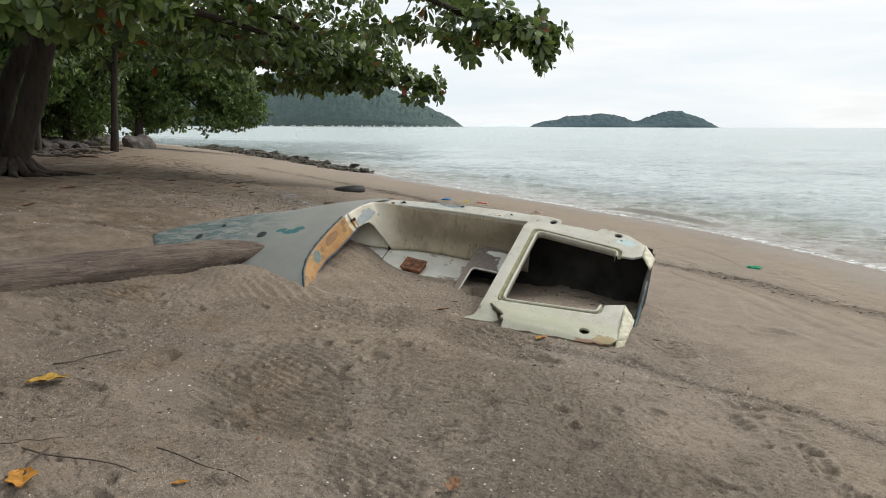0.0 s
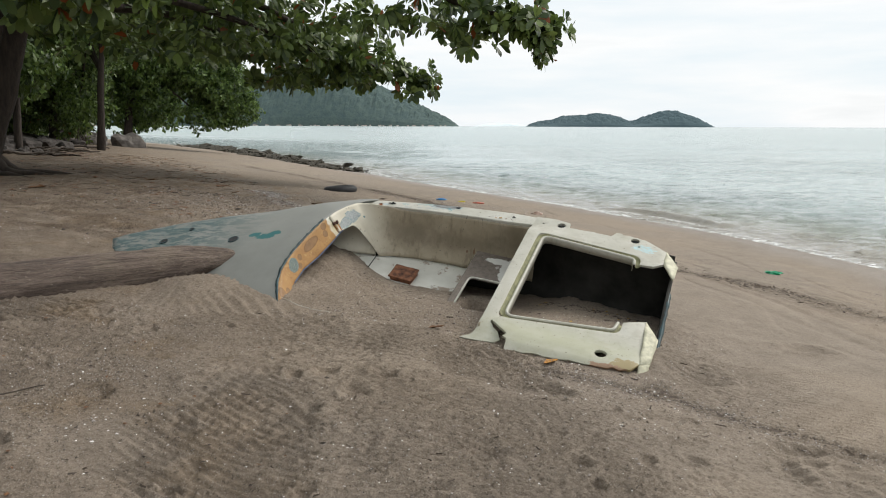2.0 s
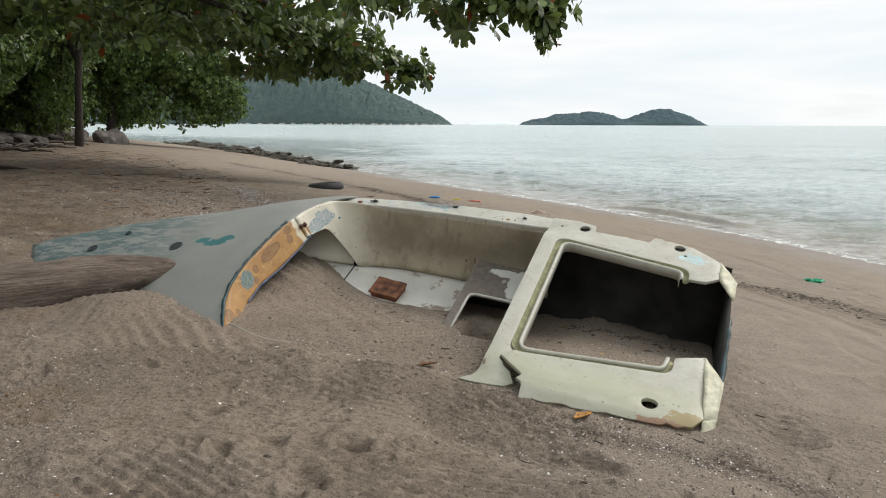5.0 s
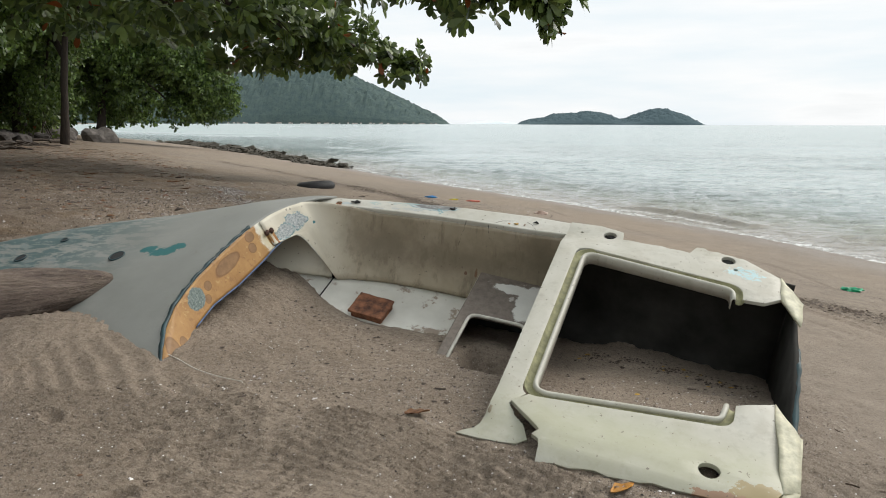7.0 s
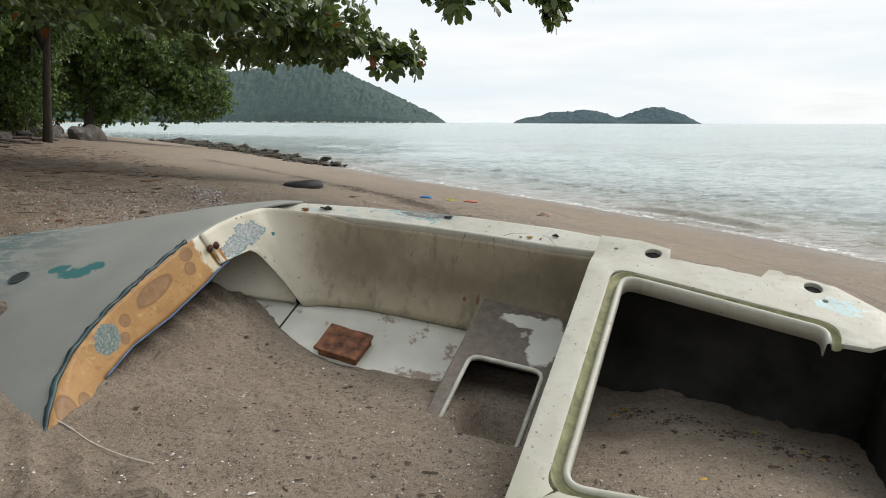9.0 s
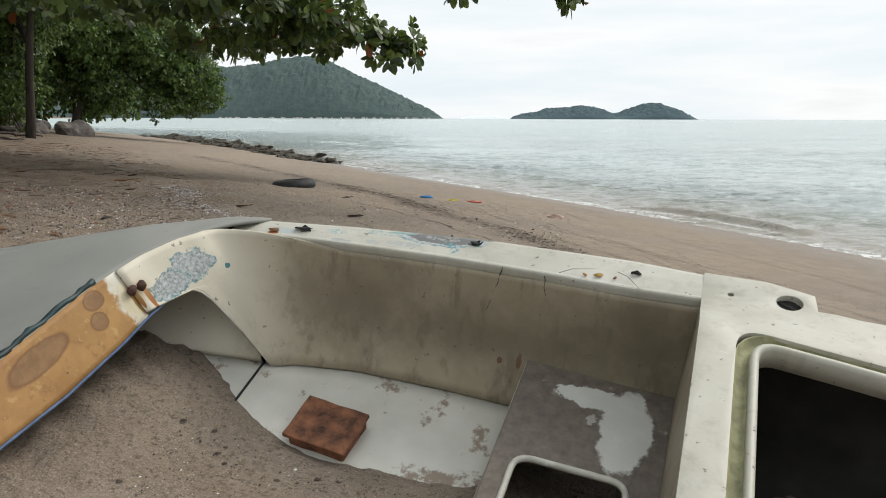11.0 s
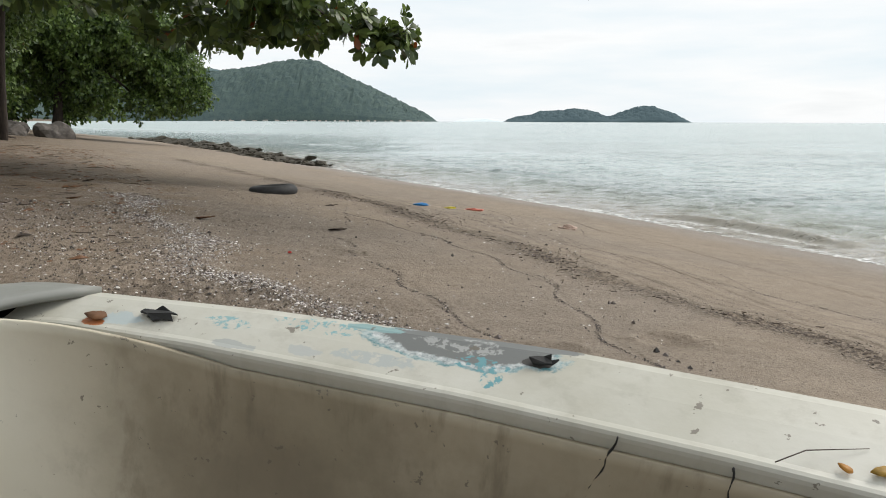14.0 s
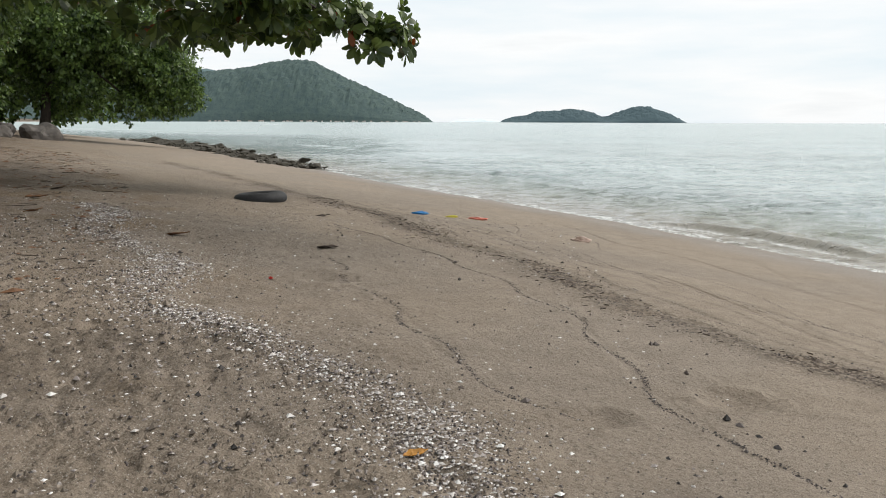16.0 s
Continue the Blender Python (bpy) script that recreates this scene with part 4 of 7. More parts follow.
def build_hill(name, profile, y0, depth, material, label, seed, bump=1.0, step=6.0, rows=46):
    """A wooded hill rising from the sea: x and crest height along it."""
    xs = np.arange(profile[0][0], profile[-1][0] + step, step)
    ts = np.linspace(0, 1, rows)
    crest = np.interp(xs, [p[0] for p in profile], [p[1] for p in profile])
    X, T = np.meshgrid(xs, ts, indexing="ij")
    C = np.repeat(crest[:, None], len(ts), 1)
    Y = y0 + depth * T
    gully = 0.10 * fbm(X * 0.008 + 0.5 * T, T * 2.2, 3, seed)
    shape = np.clip(np.sin(np.clip(T, 0, 1) * math.pi) ** 0.75 + gully * np.sin(np.clip(T, 0, 1) * math.pi) * np.abs(1 - 2 * T), 0, 1.2)
    wood = np.minimum(1, C / 12) * np.clip((T - 0.02) * 9, 0, 1)
    Z = C * 0.955 * shape
    Z = Z + bump * wood * (3.6 * np.abs(vnoise(X * 0.06, T * 24, seed + 5)) + 3.0 * vnoise(X * 0.13, T * 40, seed + 6) + 1.5 * vnoise(X * 0.33, T * 70, seed + 7))
    Z = np.where(T <= 0, -2, Z + SEA)
    idx = np.arange(X.size).reshape(X.shape)
    quads = np.stack([idx[:-1, :-1], idx[1:, :-1], idx[1:, 1:], idx[:-1, 1:]], -1).reshape(-1, 4)
    ob = raw(name, np.stack([X, Y, Z], -1).reshape(-1, 3), quads, material, smooth=False)
    return tagged(ob, label, "hill", kind="structure")


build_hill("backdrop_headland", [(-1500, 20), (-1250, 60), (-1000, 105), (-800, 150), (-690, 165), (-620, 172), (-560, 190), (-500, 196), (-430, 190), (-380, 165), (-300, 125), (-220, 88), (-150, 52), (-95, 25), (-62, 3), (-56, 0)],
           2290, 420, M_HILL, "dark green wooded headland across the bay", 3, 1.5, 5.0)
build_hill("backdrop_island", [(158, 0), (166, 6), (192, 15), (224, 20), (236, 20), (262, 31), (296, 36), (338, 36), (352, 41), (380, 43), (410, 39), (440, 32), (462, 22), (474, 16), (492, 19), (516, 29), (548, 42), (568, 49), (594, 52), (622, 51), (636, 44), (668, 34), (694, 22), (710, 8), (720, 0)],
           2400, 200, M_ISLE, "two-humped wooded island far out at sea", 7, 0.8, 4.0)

build_hill("backdrop_ridge", [(-2600, 60), (-2000, 170), (-1500, 250), (-1250, 265), (-1000, 225), (-820, 150), (-700, 60), (-640, 0)], 3300, 500, M_RIDGE, "blue-green ridge behind the headland, haze in its colour", 12, 0.8, 16.0, 24)
build_hill("backdrop_far_hill", [(-10, 0), (40, 12), (110, 19), (200, 17), (260, 7), (300, 0)], 4300, 200, M_FAR, "faint hill on the horizon, pale blue with painted haze", 14, 0.3, 14.0, 12)


def far_house(x, w, h, seed):
    q = random.Random(seed)
    t = empty("far_house", Matrix.Translation((x, 2284, SEA)), "tiny pale house at the foot of the headland", "house", "houses across the bay")
    bm = bmesh.new()
    block(bm, Matrix.Translation((0, 4, h / 2)), w, 8, h)
    part("wall", bm, M_HOUSE, t, smooth=False)
    bm = bmesh.new()
    vs = [bm.verts.new(p) for p in ((-w * .55, -0.8, h), (w * .55, -0.8, h), (w * .55, 8.8, h), (-w * .55, 8.8, h), (-w * .5, 4, h + 1.4), (w * .5, 4, h + 1.4))]
    for f in ((0, 1, 5, 4), (2, 3, 4, 5), (1, 2, 5), (3, 0, 4), (3, 2, 1, 0)):
        bm.faces.new([vs[i] for i in f])
    part("roof", bm, M_HROOF, t, smooth=False)


_h = random.Random(77)
for i in range(38):
    far_house(-700 + 16.5 * i + _h.uniform(-9, 9), _h.uniform(3, 8.5), _h.uniform(1.2, 2.6), i)

# ---------------------------------------------------------------- the stranded boat
boat = empty("stranded_boat", BOAT_M, "heeled weathered fibreglass boat wreck half buried in sand", "boat")


def half_beam(u):
    return float(lerp_table(u, [(-3.37, 0.015), (-3.30, 0.10), (-3.15, 0.20), (-2.9, 0.34), (-2.6, 0.47), (-2.2, 0.60), (-1.8, 0.70), (-1.45, 0.76), (-1.1, 0.785), (-0.7, 0.795),
                               (-0.3, 0.775), (0.05, 0.725), (0.12, 0.70), (0.45, 0.66), (0.8, 0.64), (0.9, 0.63)]))


def sheer(u):
    """Height of the deck edge."""
    return float(lerp_table(u, [(-3.37, -0.51), (-2.8, -0.43), (-2.25, -0.345), (-1.8, -0.235), (-1.5, -0.170), (-1.26, -0.148), (-0.27, -0.055), (0.1, -0.02), (0.35, 0.0), (0.9, 0.0)]))


def crown_line(u):
    """Height of the fore deck on the centreline."""
    return float(lerp_table(u, [(-3.37, -0.495), (-2.8, -0.385), (-2.25, -0.268), (-1.9, -0.17), (-1.6, -0.088), (-1.4, -0.05)]))


def deck_edge(v):
    """u of the fore deck's after edge at v: hollow in the middle."""
    return float(lerp_table(abs(v), [(0, -1.588), (0.2, -1.583), (0.38, -1.56), (0.5, -1.52), (0.6, -1.465), (0.68, -1.42), (0.74, -1.38)]))


def smooth_step(a, b, x):
    t = min(1, max(0, (x - a) / (b - a)))
    return t * t * (3 - 2 * t)


def full(q):
    """How the crown falls off to the edge: fuller on the high side."""
    return 1 - abs(q) ** (3.4 if q > 0 else 2.4)


def deck_point(s, q):
    """Fore deck: s from the stem (0) to the after edge (1), q from -1 to 1 across."""
    u0 = -3.37 + (s ** 0.8) * (3.37 - 1.45)
    v = q * half_beam(u0)
    end = deck_edge(q * 0.74)
    u = -3.37 + (s ** 0.8) * (3.37 + end)
    v = q * half_beam(u)
    n = sheer(u) + (crown_line(u) - sheer(u)) * full(q)
    return (u, v, n)


ss = np.linspace(0, 1, 60)
qs = np.linspace(-1, 1, 49)
fore_deck = part("fore_deck", sheet(deck_point, ss, qs), M_DECK, boat, "chalky grey fore deck flaking to old teal paint")
thicken(fore_deck, 0.012, -1.0)


def hull_point(u, k, side):
    """Hull skin from the deck edge down to the keel; k from 0 to 1."""
    w = half_beam(u) - 0.012 if u < 0.0 else min(half_beam(u), float(lerp_table(u, [(0.0, 0.73), (0.12, 0.60), (0.45, 0.575), (0.9, 0.52)])))
    depth = float(lerp_table(u, [(-3.37, 0.05), (-3.1, 0.35), (-2.6, 0.55), (-1.8, 0.64), (0.9, 0.64)]))
    top = sheer(u) - 0.012
    a = k ** 1.15
    v = w * (1 - 0.10 * a) if k < 0.6 else w * (0.945 - 0.90 * ((k - 0.6) / 0.4) ** 1.0 * 1.0)
    n = top - depth * (0.78 * min(1, k / 0.6)) - depth * 0.22 * max(0, (k - 0.6) / 0.4)
    return (u, side * max(0.0, v), n)


hu = np.concatenate([np.linspace(-3.37, -2.6, 14), np.linspace(-2.5, 0.86, 30)])
for side in (1, -1):
    hs = part("hull_side", sheet(lambda u, k: hull_point(u, k, side), hu, np.linspace(0, 1, 14)), M_HULL, boat, "dark teal painted outer hull")
    thicken(hs, 0.008, 0.0)



def inner_rim(u):
    return float(lerp_table(u, [(-1.62, 0.60), (-1.5, 0.655), (-1.38, 0.678), (-1.17, 0.683), (-0.8, 0.675), (-0.5, 0.657), (-0.28, 0.638), (-0.05, 0.63)]))


def gunwale_section(u, side):
    """From the inside lip over the top to the outer edge."""
    vi, vo, n = inner_rim(u), half_beam(u), sheer(u)
    pts = [(vi - 0.0035, n - 0.026), (vi - 0.004, n - 0.008), (vi - 0.003, n - 0.003), (vi - 0.0005, n + 0.0005), (vi + 0.004, n + 0.0015), (vi + 0.012, n), (0.5 * (vi + vo), n),
           (vo - 0.02, n - 0.002), (vo - 0.005, n - 0.007), (vo, n - 0.020), (vo - 0.002, n - 0.07)]
    return [(u, side * v, nn) for v, nn in pts]


for side in (1, -1):
    bm = bmesh.new()
    prev = None
    for u in np.linspace(-1.47, -0.1245 if side > 0 else -0.42, 50):
        ring = [bm.verts.new(p) for p in gunwale_section(u, side)]
        if prev:
            for i in range(len(ring) - 1):
                bm.faces.new((prev[i], ring[i], ring[i + 1], prev[i + 1]) if side > 0 else (prev[i + 1], ring[i + 1], ring[i], prev[i]))
        prev = ring
    thicken(part("gunwale", bm, M_GUNWALE, boat, "off-white gunwale with peeling paint and grey bare patches", smooth=False), 0.006, -1.0)

FLOOR_N = -0.48


def floor_edge(u):
    return float(lerp_table(u, [(-2.6, 0.20), (-1.6, 0.44), (-1.3, 0.487), (-1.02, 0.544), (-0.74, 0.56), (-0.1, 0.565)]))


def side_v(u, k):
    """Half-width of the cockpit side at u, k from the rim (0) to the floor (1)."""
    vi = inner_rim(u) - 0.004
    return vi + (floor_edge(u) - vi) * (k ** 1.3)


def deck_top(v):
    return sheer(-1.46) + (crown_line(deck_edge(v)) - sheer(-1.46)) * full(v / 0.74)


def bulkhead_u(v, n):
    """The bulkhead leans aft towards the floor."""
    top = deck_top(v)
    k = (top - n) / (top - FLOOR_N)
    return deck_edge(v) + k * (0.20 + 0.09 * (abs(v) / 0.6) ** 2) + 0.004


ARCH = [(-0.475, FLOOR_N), (-0.445, -0.31), (-0.425, -0.25), (-0.40, -0.22), (-0.36, -0.205), (-0.2, -0.21), (0, -0.233), (0.2, -0.230), (0.30, -0.214), (0.36, -0.210), (0.415, -0.210), (0.440, -0.216),
        (0.455, -0.232), (0.465, -0.262), (0.473, -0.33), (0.478, FLOOR_N)]


def opening_top(v):
    """Height of the arched opening's edge; it sits a little askew."""
    return FLOOR_N if v >= 0.478 or v <= -0.475 else float(lerp_table(v, ARCH))


SPLIT = 0.30
# coaming: the strip of bulkhead over the opening, and the part that runs down into the sand


def coaming_point(v, k):
    a, b = deck_top(v), opening_top(v)
    n = a + (b - a) * k
    return (bulkhead_u(v, n), v, n)


vs_b = np.concatenate([np.linspace(-0.69, -0.5, 8), np.linspace(-0.475, -0.40, 12), np.linspace(-0.38, SPLIT, 36)])
coaming = part("coaming", sheet(coaming_point, vs_b, np.linspace(0, 1, 12)), M_COAMING, boat, "orange-brown stripped coaming with white gelcoat at one end")
thicken(coaming, 0.014, 1.0)


def liner_rows():
    """Bulkhead, hollow corner and cockpit side on the high side as one moulding."""
    bm = bmesh.new()
    ks = [0, 0.04, 0.08, 0.13, 0.18, 0.20, 0.22, 0.24, 0.26, 0.28, 0.30, 0.33, 0.36, 0.4, 0.45, 0.5, 0.6, 0.7, 0.8, 0.9, 1.0]
    na, nb, nc = 12, 12, 34
    rows = []
    for k in ks:
        row = []
        vs0 = SPLIT
        while vs0 < 0.478 and deck_top(vs0) + (FLOOR_N - deck_top(vs0)) * k < opening_top(vs0):
            vs0 += 0.001
        foot = bulkhead_u(0.5, deck_top(0.5) + (FLOOR_N - deck_top(0.5)) * k)
        uS = max(-1.10 - 0.15 * k, foot + 0.05)
        vS = side_v(uS, k)
        vE = max(vs0 + 0.004, side_v(-1.36, k) - (0.12 * (1 - k) + 0.012))
        for i in range(na):
            v = vs0 + (vE - vs0) * i / (na - 1)
            top = deck_top(v)
            n = top + (FLOOR_N - top) * k
            row.append((bulkhead_u(v, n), v, n))
        uE, _, nE = row[-1]
        nS = (sheer(uS) - 0.022) + (FLOOR_N - sheer(uS) + 0.022) * (1 - (1 - k) ** 1.15)
        ctrl = (uE + 0.02, side_v(-1.34, k))
        for i in range(1, nb + 1):
            t = i / nb
            u = (1 - t) ** 2 * uE + 2 * t * (1 - t) * ctrl[0] + t * t * uS
            v = (1 - t) ** 2 * vE + 2 * t * (1 - t) * ctrl[1] + t * t * vS
            row.append((u, v, nE + (nS - nE) * t))
        for i in range(1, nc + 1):
            u = uS + (-0.09 - uS) * i / nc
            n0 = sheer(u) - 0.022
            row.append((u, side_v(u, k), n0 + (FLOOR_N - n0) * (1 - (1 - k) ** 1.15)))
        rows.append([bm.verts.new(p) for p in row])
    for a, b in zip(rows, rows[1:]):
        for i in range(len(a) - 1):
            bm.faces.new((a[i], b[i], b[i + 1], a[i + 1]))
    return bm


thicken(part("cockpit_side", liner_rows(), M_LINER, boat, "cream cockpit side with mildew stains and shade in its paint"), 0.006, 1.0)
bm = sheet(lambda u, k: (u, -side_v(u, k), sheer(u) - 0.022 + (FLOOR_N - sheer(u) + 0.022) * k), np.linspace(-1.40, -0.30, 30), np.linspace(0, 1, 10))
thicken(part("cockpit_side", bm, M_LINER, boat, "cream cockpit side buried in sand"), 0.006, -1.0)


# cuddy under the fore deck
def cuddy_point(u, k):
    side = 1 if k >= 0 else -1
    a = abs(k)
    w = half_beam(u) - 0.05
    top = sheer(u) - 0.03
    return (u, side * (w + (floor_edge(u) - w) * min(1, 1.25 * a ** 1.4)), top + (FLOOR_N - top) * min(1.0, 1.05 * a))


for side in (1, -1):
    thicken(part("cuddy_side", sheet(lambda u, k: cuddy_point(u, k * side), np.linspace(-2.55, -1.30, 24), np.linspace(0.0001, 1, 10)), M_LINER, boat, "cream inside of the cuddy"), 0.005, 0.0)

bm = sheet(lambda u, q: (u, q * floor_edge(u), FLOOR_N), np.linspace(-2.5, -0.53, 40), np.linspace(-1, 1, 24))
thicken(part("cockpit_floor", bm, M_FLOOR, boat, "off-white cockpit floor dusted with sand"), 0.01, -1.0)
# open seam across the floor at the foot of the bulkhead
seam = [(-1.29, 0.485, FLOOR_N + 0.002), (-1.288, 0.40, FLOOR_N + 0.002), (-1.285, 0.29, FLOOR_N + 0.002), (-1.28, 0.1, FLOOR_N + 0.002)]
part("floor_seam", tube(seam, [0.004] * 4, 5), M_BLACKHOLE, boat, "dark open joint")

# chipped strip along the deck's after edge, blue trim under the arch
lip = [(deck_edge(v) - 0.006, v, deck_top(v) + 0.002 + 0.003 * math.sin(v * 60)) for v in np.linspace(-0.68, 0.24, 50)]
part("deck_lip", tube(lip, [0.006 + 0.004 * abs(math.sin(i * 1.7)) for i in range(50)], 6, 0.5, 3), M_TEAL, boat, "teal-black chipped edge strip")
trim = [(bulkhead_u(v, opening_top(v)) + 0.002, v, opening_top(v) - 0.002) for v in np.linspace(-0.36, 0.36, 40)]
part("arch_trim", tube(trim, [0.004] * 40, 6), M_BLUETRIM, boat, "faded blue edge trim")
trim = [(bulkhead_u(v, opening_top(v)) + 0.004, v, opening_top(v)) for v in np.concatenate([np.linspace(0.365, 0.42, 10), np.linspace(0.425, 0.474, 14)])]
part("arch_edge", tube(trim, [0.0035] * 24, 6), M_BENCHRIM, boat, "worn pale edge of the arched opening")


# ---- after deck: a moulded frame round a big hatch, torn open at the stern
def ragged(a, b, n, amp, seed):
    rng = random.Random(seed)
    return [(a[0] + (b[0] - a[0]) * i / n + rng.uniform(-amp, amp), a[1] + (b[1] - a[1]) * i / n + rng.uniform(-amp, amp)) for i in range(1, n)]


def ring_points(cu, cv, r, n=14):
    return [(cu + r * math.cos(2 * math.pi * i / n), cv + r * math.sin(2 * math.pi * i / n)) for i in range(n)]


def aft_n(u, v):
    """Height of the after deck: flat, with the near edge rolled over and the forward rim falling to the gunwale."""
    n = 0.004
    if v > 0.5:
        n += (sheer(u) - 0.0035) * min(1, (v - 0.5) / 0.13)
    if v < -0.5:
        n += 0.030 * smooth_step(-0.5, -0.66, v) - 0.02 * smooth_step(-0.70, -0.78, v)
    return n


def beam_n(u, v):
    """As aft_n, with the torn end of the crossbeam dipping into the sand."""
    return 0.004 - 0.16 * (-0.56 - v) - 0.10 * max(0.0, -0.11 - u) if u < 0.035 and v < -0.56 else aft_n(u, v)


def plate(outline, holes=(), height=aft_n):
    """A thin plate from an outline with holes in it, at the given height."""
    from mathutils.geometry import tessellate_polygon
    loops = [[Vector((p[0], p[1], 0)) for p in outline]] + [[Vector((p[0], p[1], 0)) for p in h] for h in holes]
    tris = tessellate_polygon(loops)
    flat = [p for l in loops for p in l]
    bm = bmesh.new()
    vs = [bm.verts.new((p.x, p.y, 0)) for p in flat]
    for t in tris:
        try:
            bm.faces.new([vs[i] for i in t])
        except ValueError:
            pass
    for it in range(4):
        longs = [e for e in bm.edges if e.calc_length() > 0.09]
        if longs:
            bmesh.ops.subdivide_edges(bm, edges=longs, cuts=1, use_grid_fill=False)
            bmesh.ops.triangulate(bm, faces=[f for f in bm.faces if len(f.verts) > 3])
    for v in bm.verts:
        v.co.z = height(v.co.x, v.co.y)
    bmesh.ops.recalc_face_normals(bm, faces=bm.faces[:])
    if sum(f.normal.z * f.calc_area() for f in bm.faces) < 0:
        bmesh.ops.reverse_faces(bm, faces=bm.faces[:])
    return bm


def corner(c, a, b, r, n=7):
    """A rounded corner at c between the directions of a and b."""
    c, a, b = Vector(c), Vector(a), Vector(b)
    da, db = (a - c).normalized(), (b - c).normalized()
    h = r / math.tan(da.angle(db) / 2)
    p, q = c + da * h, c + db * h
    return [tuple((1 - t) ** 2 * p + 2 * t * (1 - t) * c + t * t * q) for t in (i / n for i in range(n + 1))]


G = 0.046                                   # width of the gutter round the hatch
IN_A, IN_B, IN_C, IN_D = (0.612, 0.380), (0.0, 0.448), (0.0, -0.448), (0.612, -0.368)
OUT_A, OUT_B, OUT_C, OUT_D = (0.612 + G, 0.380 + G * 0.9), (-G, 0.448 + G), (-G, -0.448 - G), (0.612 + G, -0.368 - G * 0.9)
far_gutter = [(OUT_A[0] - 0.002, 0.33)] + corner(OUT_A, (OUT_A[0], 0.3), OUT_B, 0.07) + corner(OUT_B, OUT_A, OUT_C, 0.06) + [(-G, 0.0)]
near_gutter = [(-G, 0.0)] + corner(OUT_C, OUT_B, OUT_D, 0.06)
near_gutter2 = corner(OUT_D, OUT_C, (OUT_D[0], -0.3), 0.06) + [(OUT_D[0] + 0.002, -0.302)]
far_outline = [(-0.125, 0.0), (-0.126, 0.56), (-0.125, 0.645), (-0.125, 0.745), (0.02, 0.735), (0.125, 0.700), (0.13, 0.64), *ragged((0.13, 0.64), (0.425, 0.605), 7, 0.005, 1), (0.425, 0.605),
               (0.45, 0.660), *ragged((0.45, 0.660), (0.68, 0.63), 8, 0.007, 2), (0.70, 0.60), (0.80, 0.53), (0.806, 0.45), (0.803, 0.385), (0.74, 0.335)] + far_gutter
far_holes = [ring_points(0.070, 0.660, 0.030), ring_points(0.587, 0.600, 0.030), ring_points(0.62, 0.535, 0.010, 8), ring_points(-0.06, 0.665, 0.008, 8)]
beam = near_gutter[1:6] + [(-0.066, -0.545), *ragged((-0.066, -0.545), (0.012, -0.625), 6, 0.010, 9), (0.03, -0.665), (0.0, -0.690), (-0.06, -0.700), (-0.13, -0.704), (-0.205, -0.700), (-0.18, -0.683), (-0.150, -0.668),
                           (-0.136, -0.645), (-0.130, -0.61), (-0.127, -0.55), (-0.126, -0.45)]
aft_far = part("aft_deck_rim", plate(far_outline[1:] + beam, far_holes, beam_n), M_AFT, boat, "off-white aft deck rim and crossbeam with bolt holes")
bevelled(thicken(aft_far, 0.016, -1.0), 0.003, 2)
near_outline = near_gutter[6:] + near_gutter2 + [(0.70, -0.282), (0.784, -0.252), (0.800, -0.45), (0.805, -0.66), *ragged((0.80, -0.715), (0.62, -0.738), 6, 0.008, 3), *ragged((0.60, -0.735), (0.10, -0.768), 12, 0.006, 4),
                (0.082, -0.775), *ragged((0.082, -0.775), (0.04, -0.615), 7, 0.013, 5), (-0.02, -0.575), (-0.062, -0.535)]
aft_near = part("aft_deck_low_side", plate(near_outline, [ring_points(0.593, -0.642, 0.034)]), M_AFT, boat, "torn off-white aft deck side with a drain hole")
aft_near.location.z = 0.008
bevelled(thicken(aft_near, 0.016, -1.0), 0.004, 2)


# near-black cups added under two holes, standing for the shade inside
for cu, cv in ((0.070, 0.660), (0.587, 0.600)):
    cn = aft_n(cu, cv) - 0.017
    part("drain_cup", tube([(cu, cv, cn), (cu, cv, cn - 0.012), (cu, cv, cn - 0.05)], [0.033, 0.033, 0.028], 16), M_BLACKHOLE, aft_far, "dark cup added below a hole for its shade")


def gutter(path, closed_end=True):
    """The moulded channel and raised lip round the hatch, swept along its inner edge."""
    pts = [Vector(p) for p in path]
    prof_lip = [(0.0, -0.045), (0.0, 0.000), (0.003, 0.006), (0.009, 0.008), (0.014, 0.005), (0.016, -0.006)]
    prof_chan = [(0.016, -0.006), (0.020, -0.016), (0.030, -0.018), (0.040, -0.014), (0.046, -0.001), (0.048, 0.002)]
    out = []
    for prof in (prof_lip, prof_chan):
        bm = bmesh.new()
        prev = None
        for i, p in enumerate(pts):
            d = (pts[min(i + 1, len(pts) - 1)] - pts[max(i - 1, 0)]).normalized()
            nrm = Vector((-d.y, d.x)) * -1
            if nrm.dot(p - Vector((0.3, 0.0))) < 0:
                nrm = -nrm
            ring = [bm.verts.new((p.x + nrm.x * o, p.y + nrm.y * o, h)) for o, h in prof]
            if prev:
                for j in range(len(ring) - 1):
                    bm.faces.new((prev[j], prev[j + 1], ring[j + 1], ring[j]))
            prev = ring
        bmesh.ops.recalc_face_normals(bm, faces=bm.faces[:])
        out.append(bm)
    return out


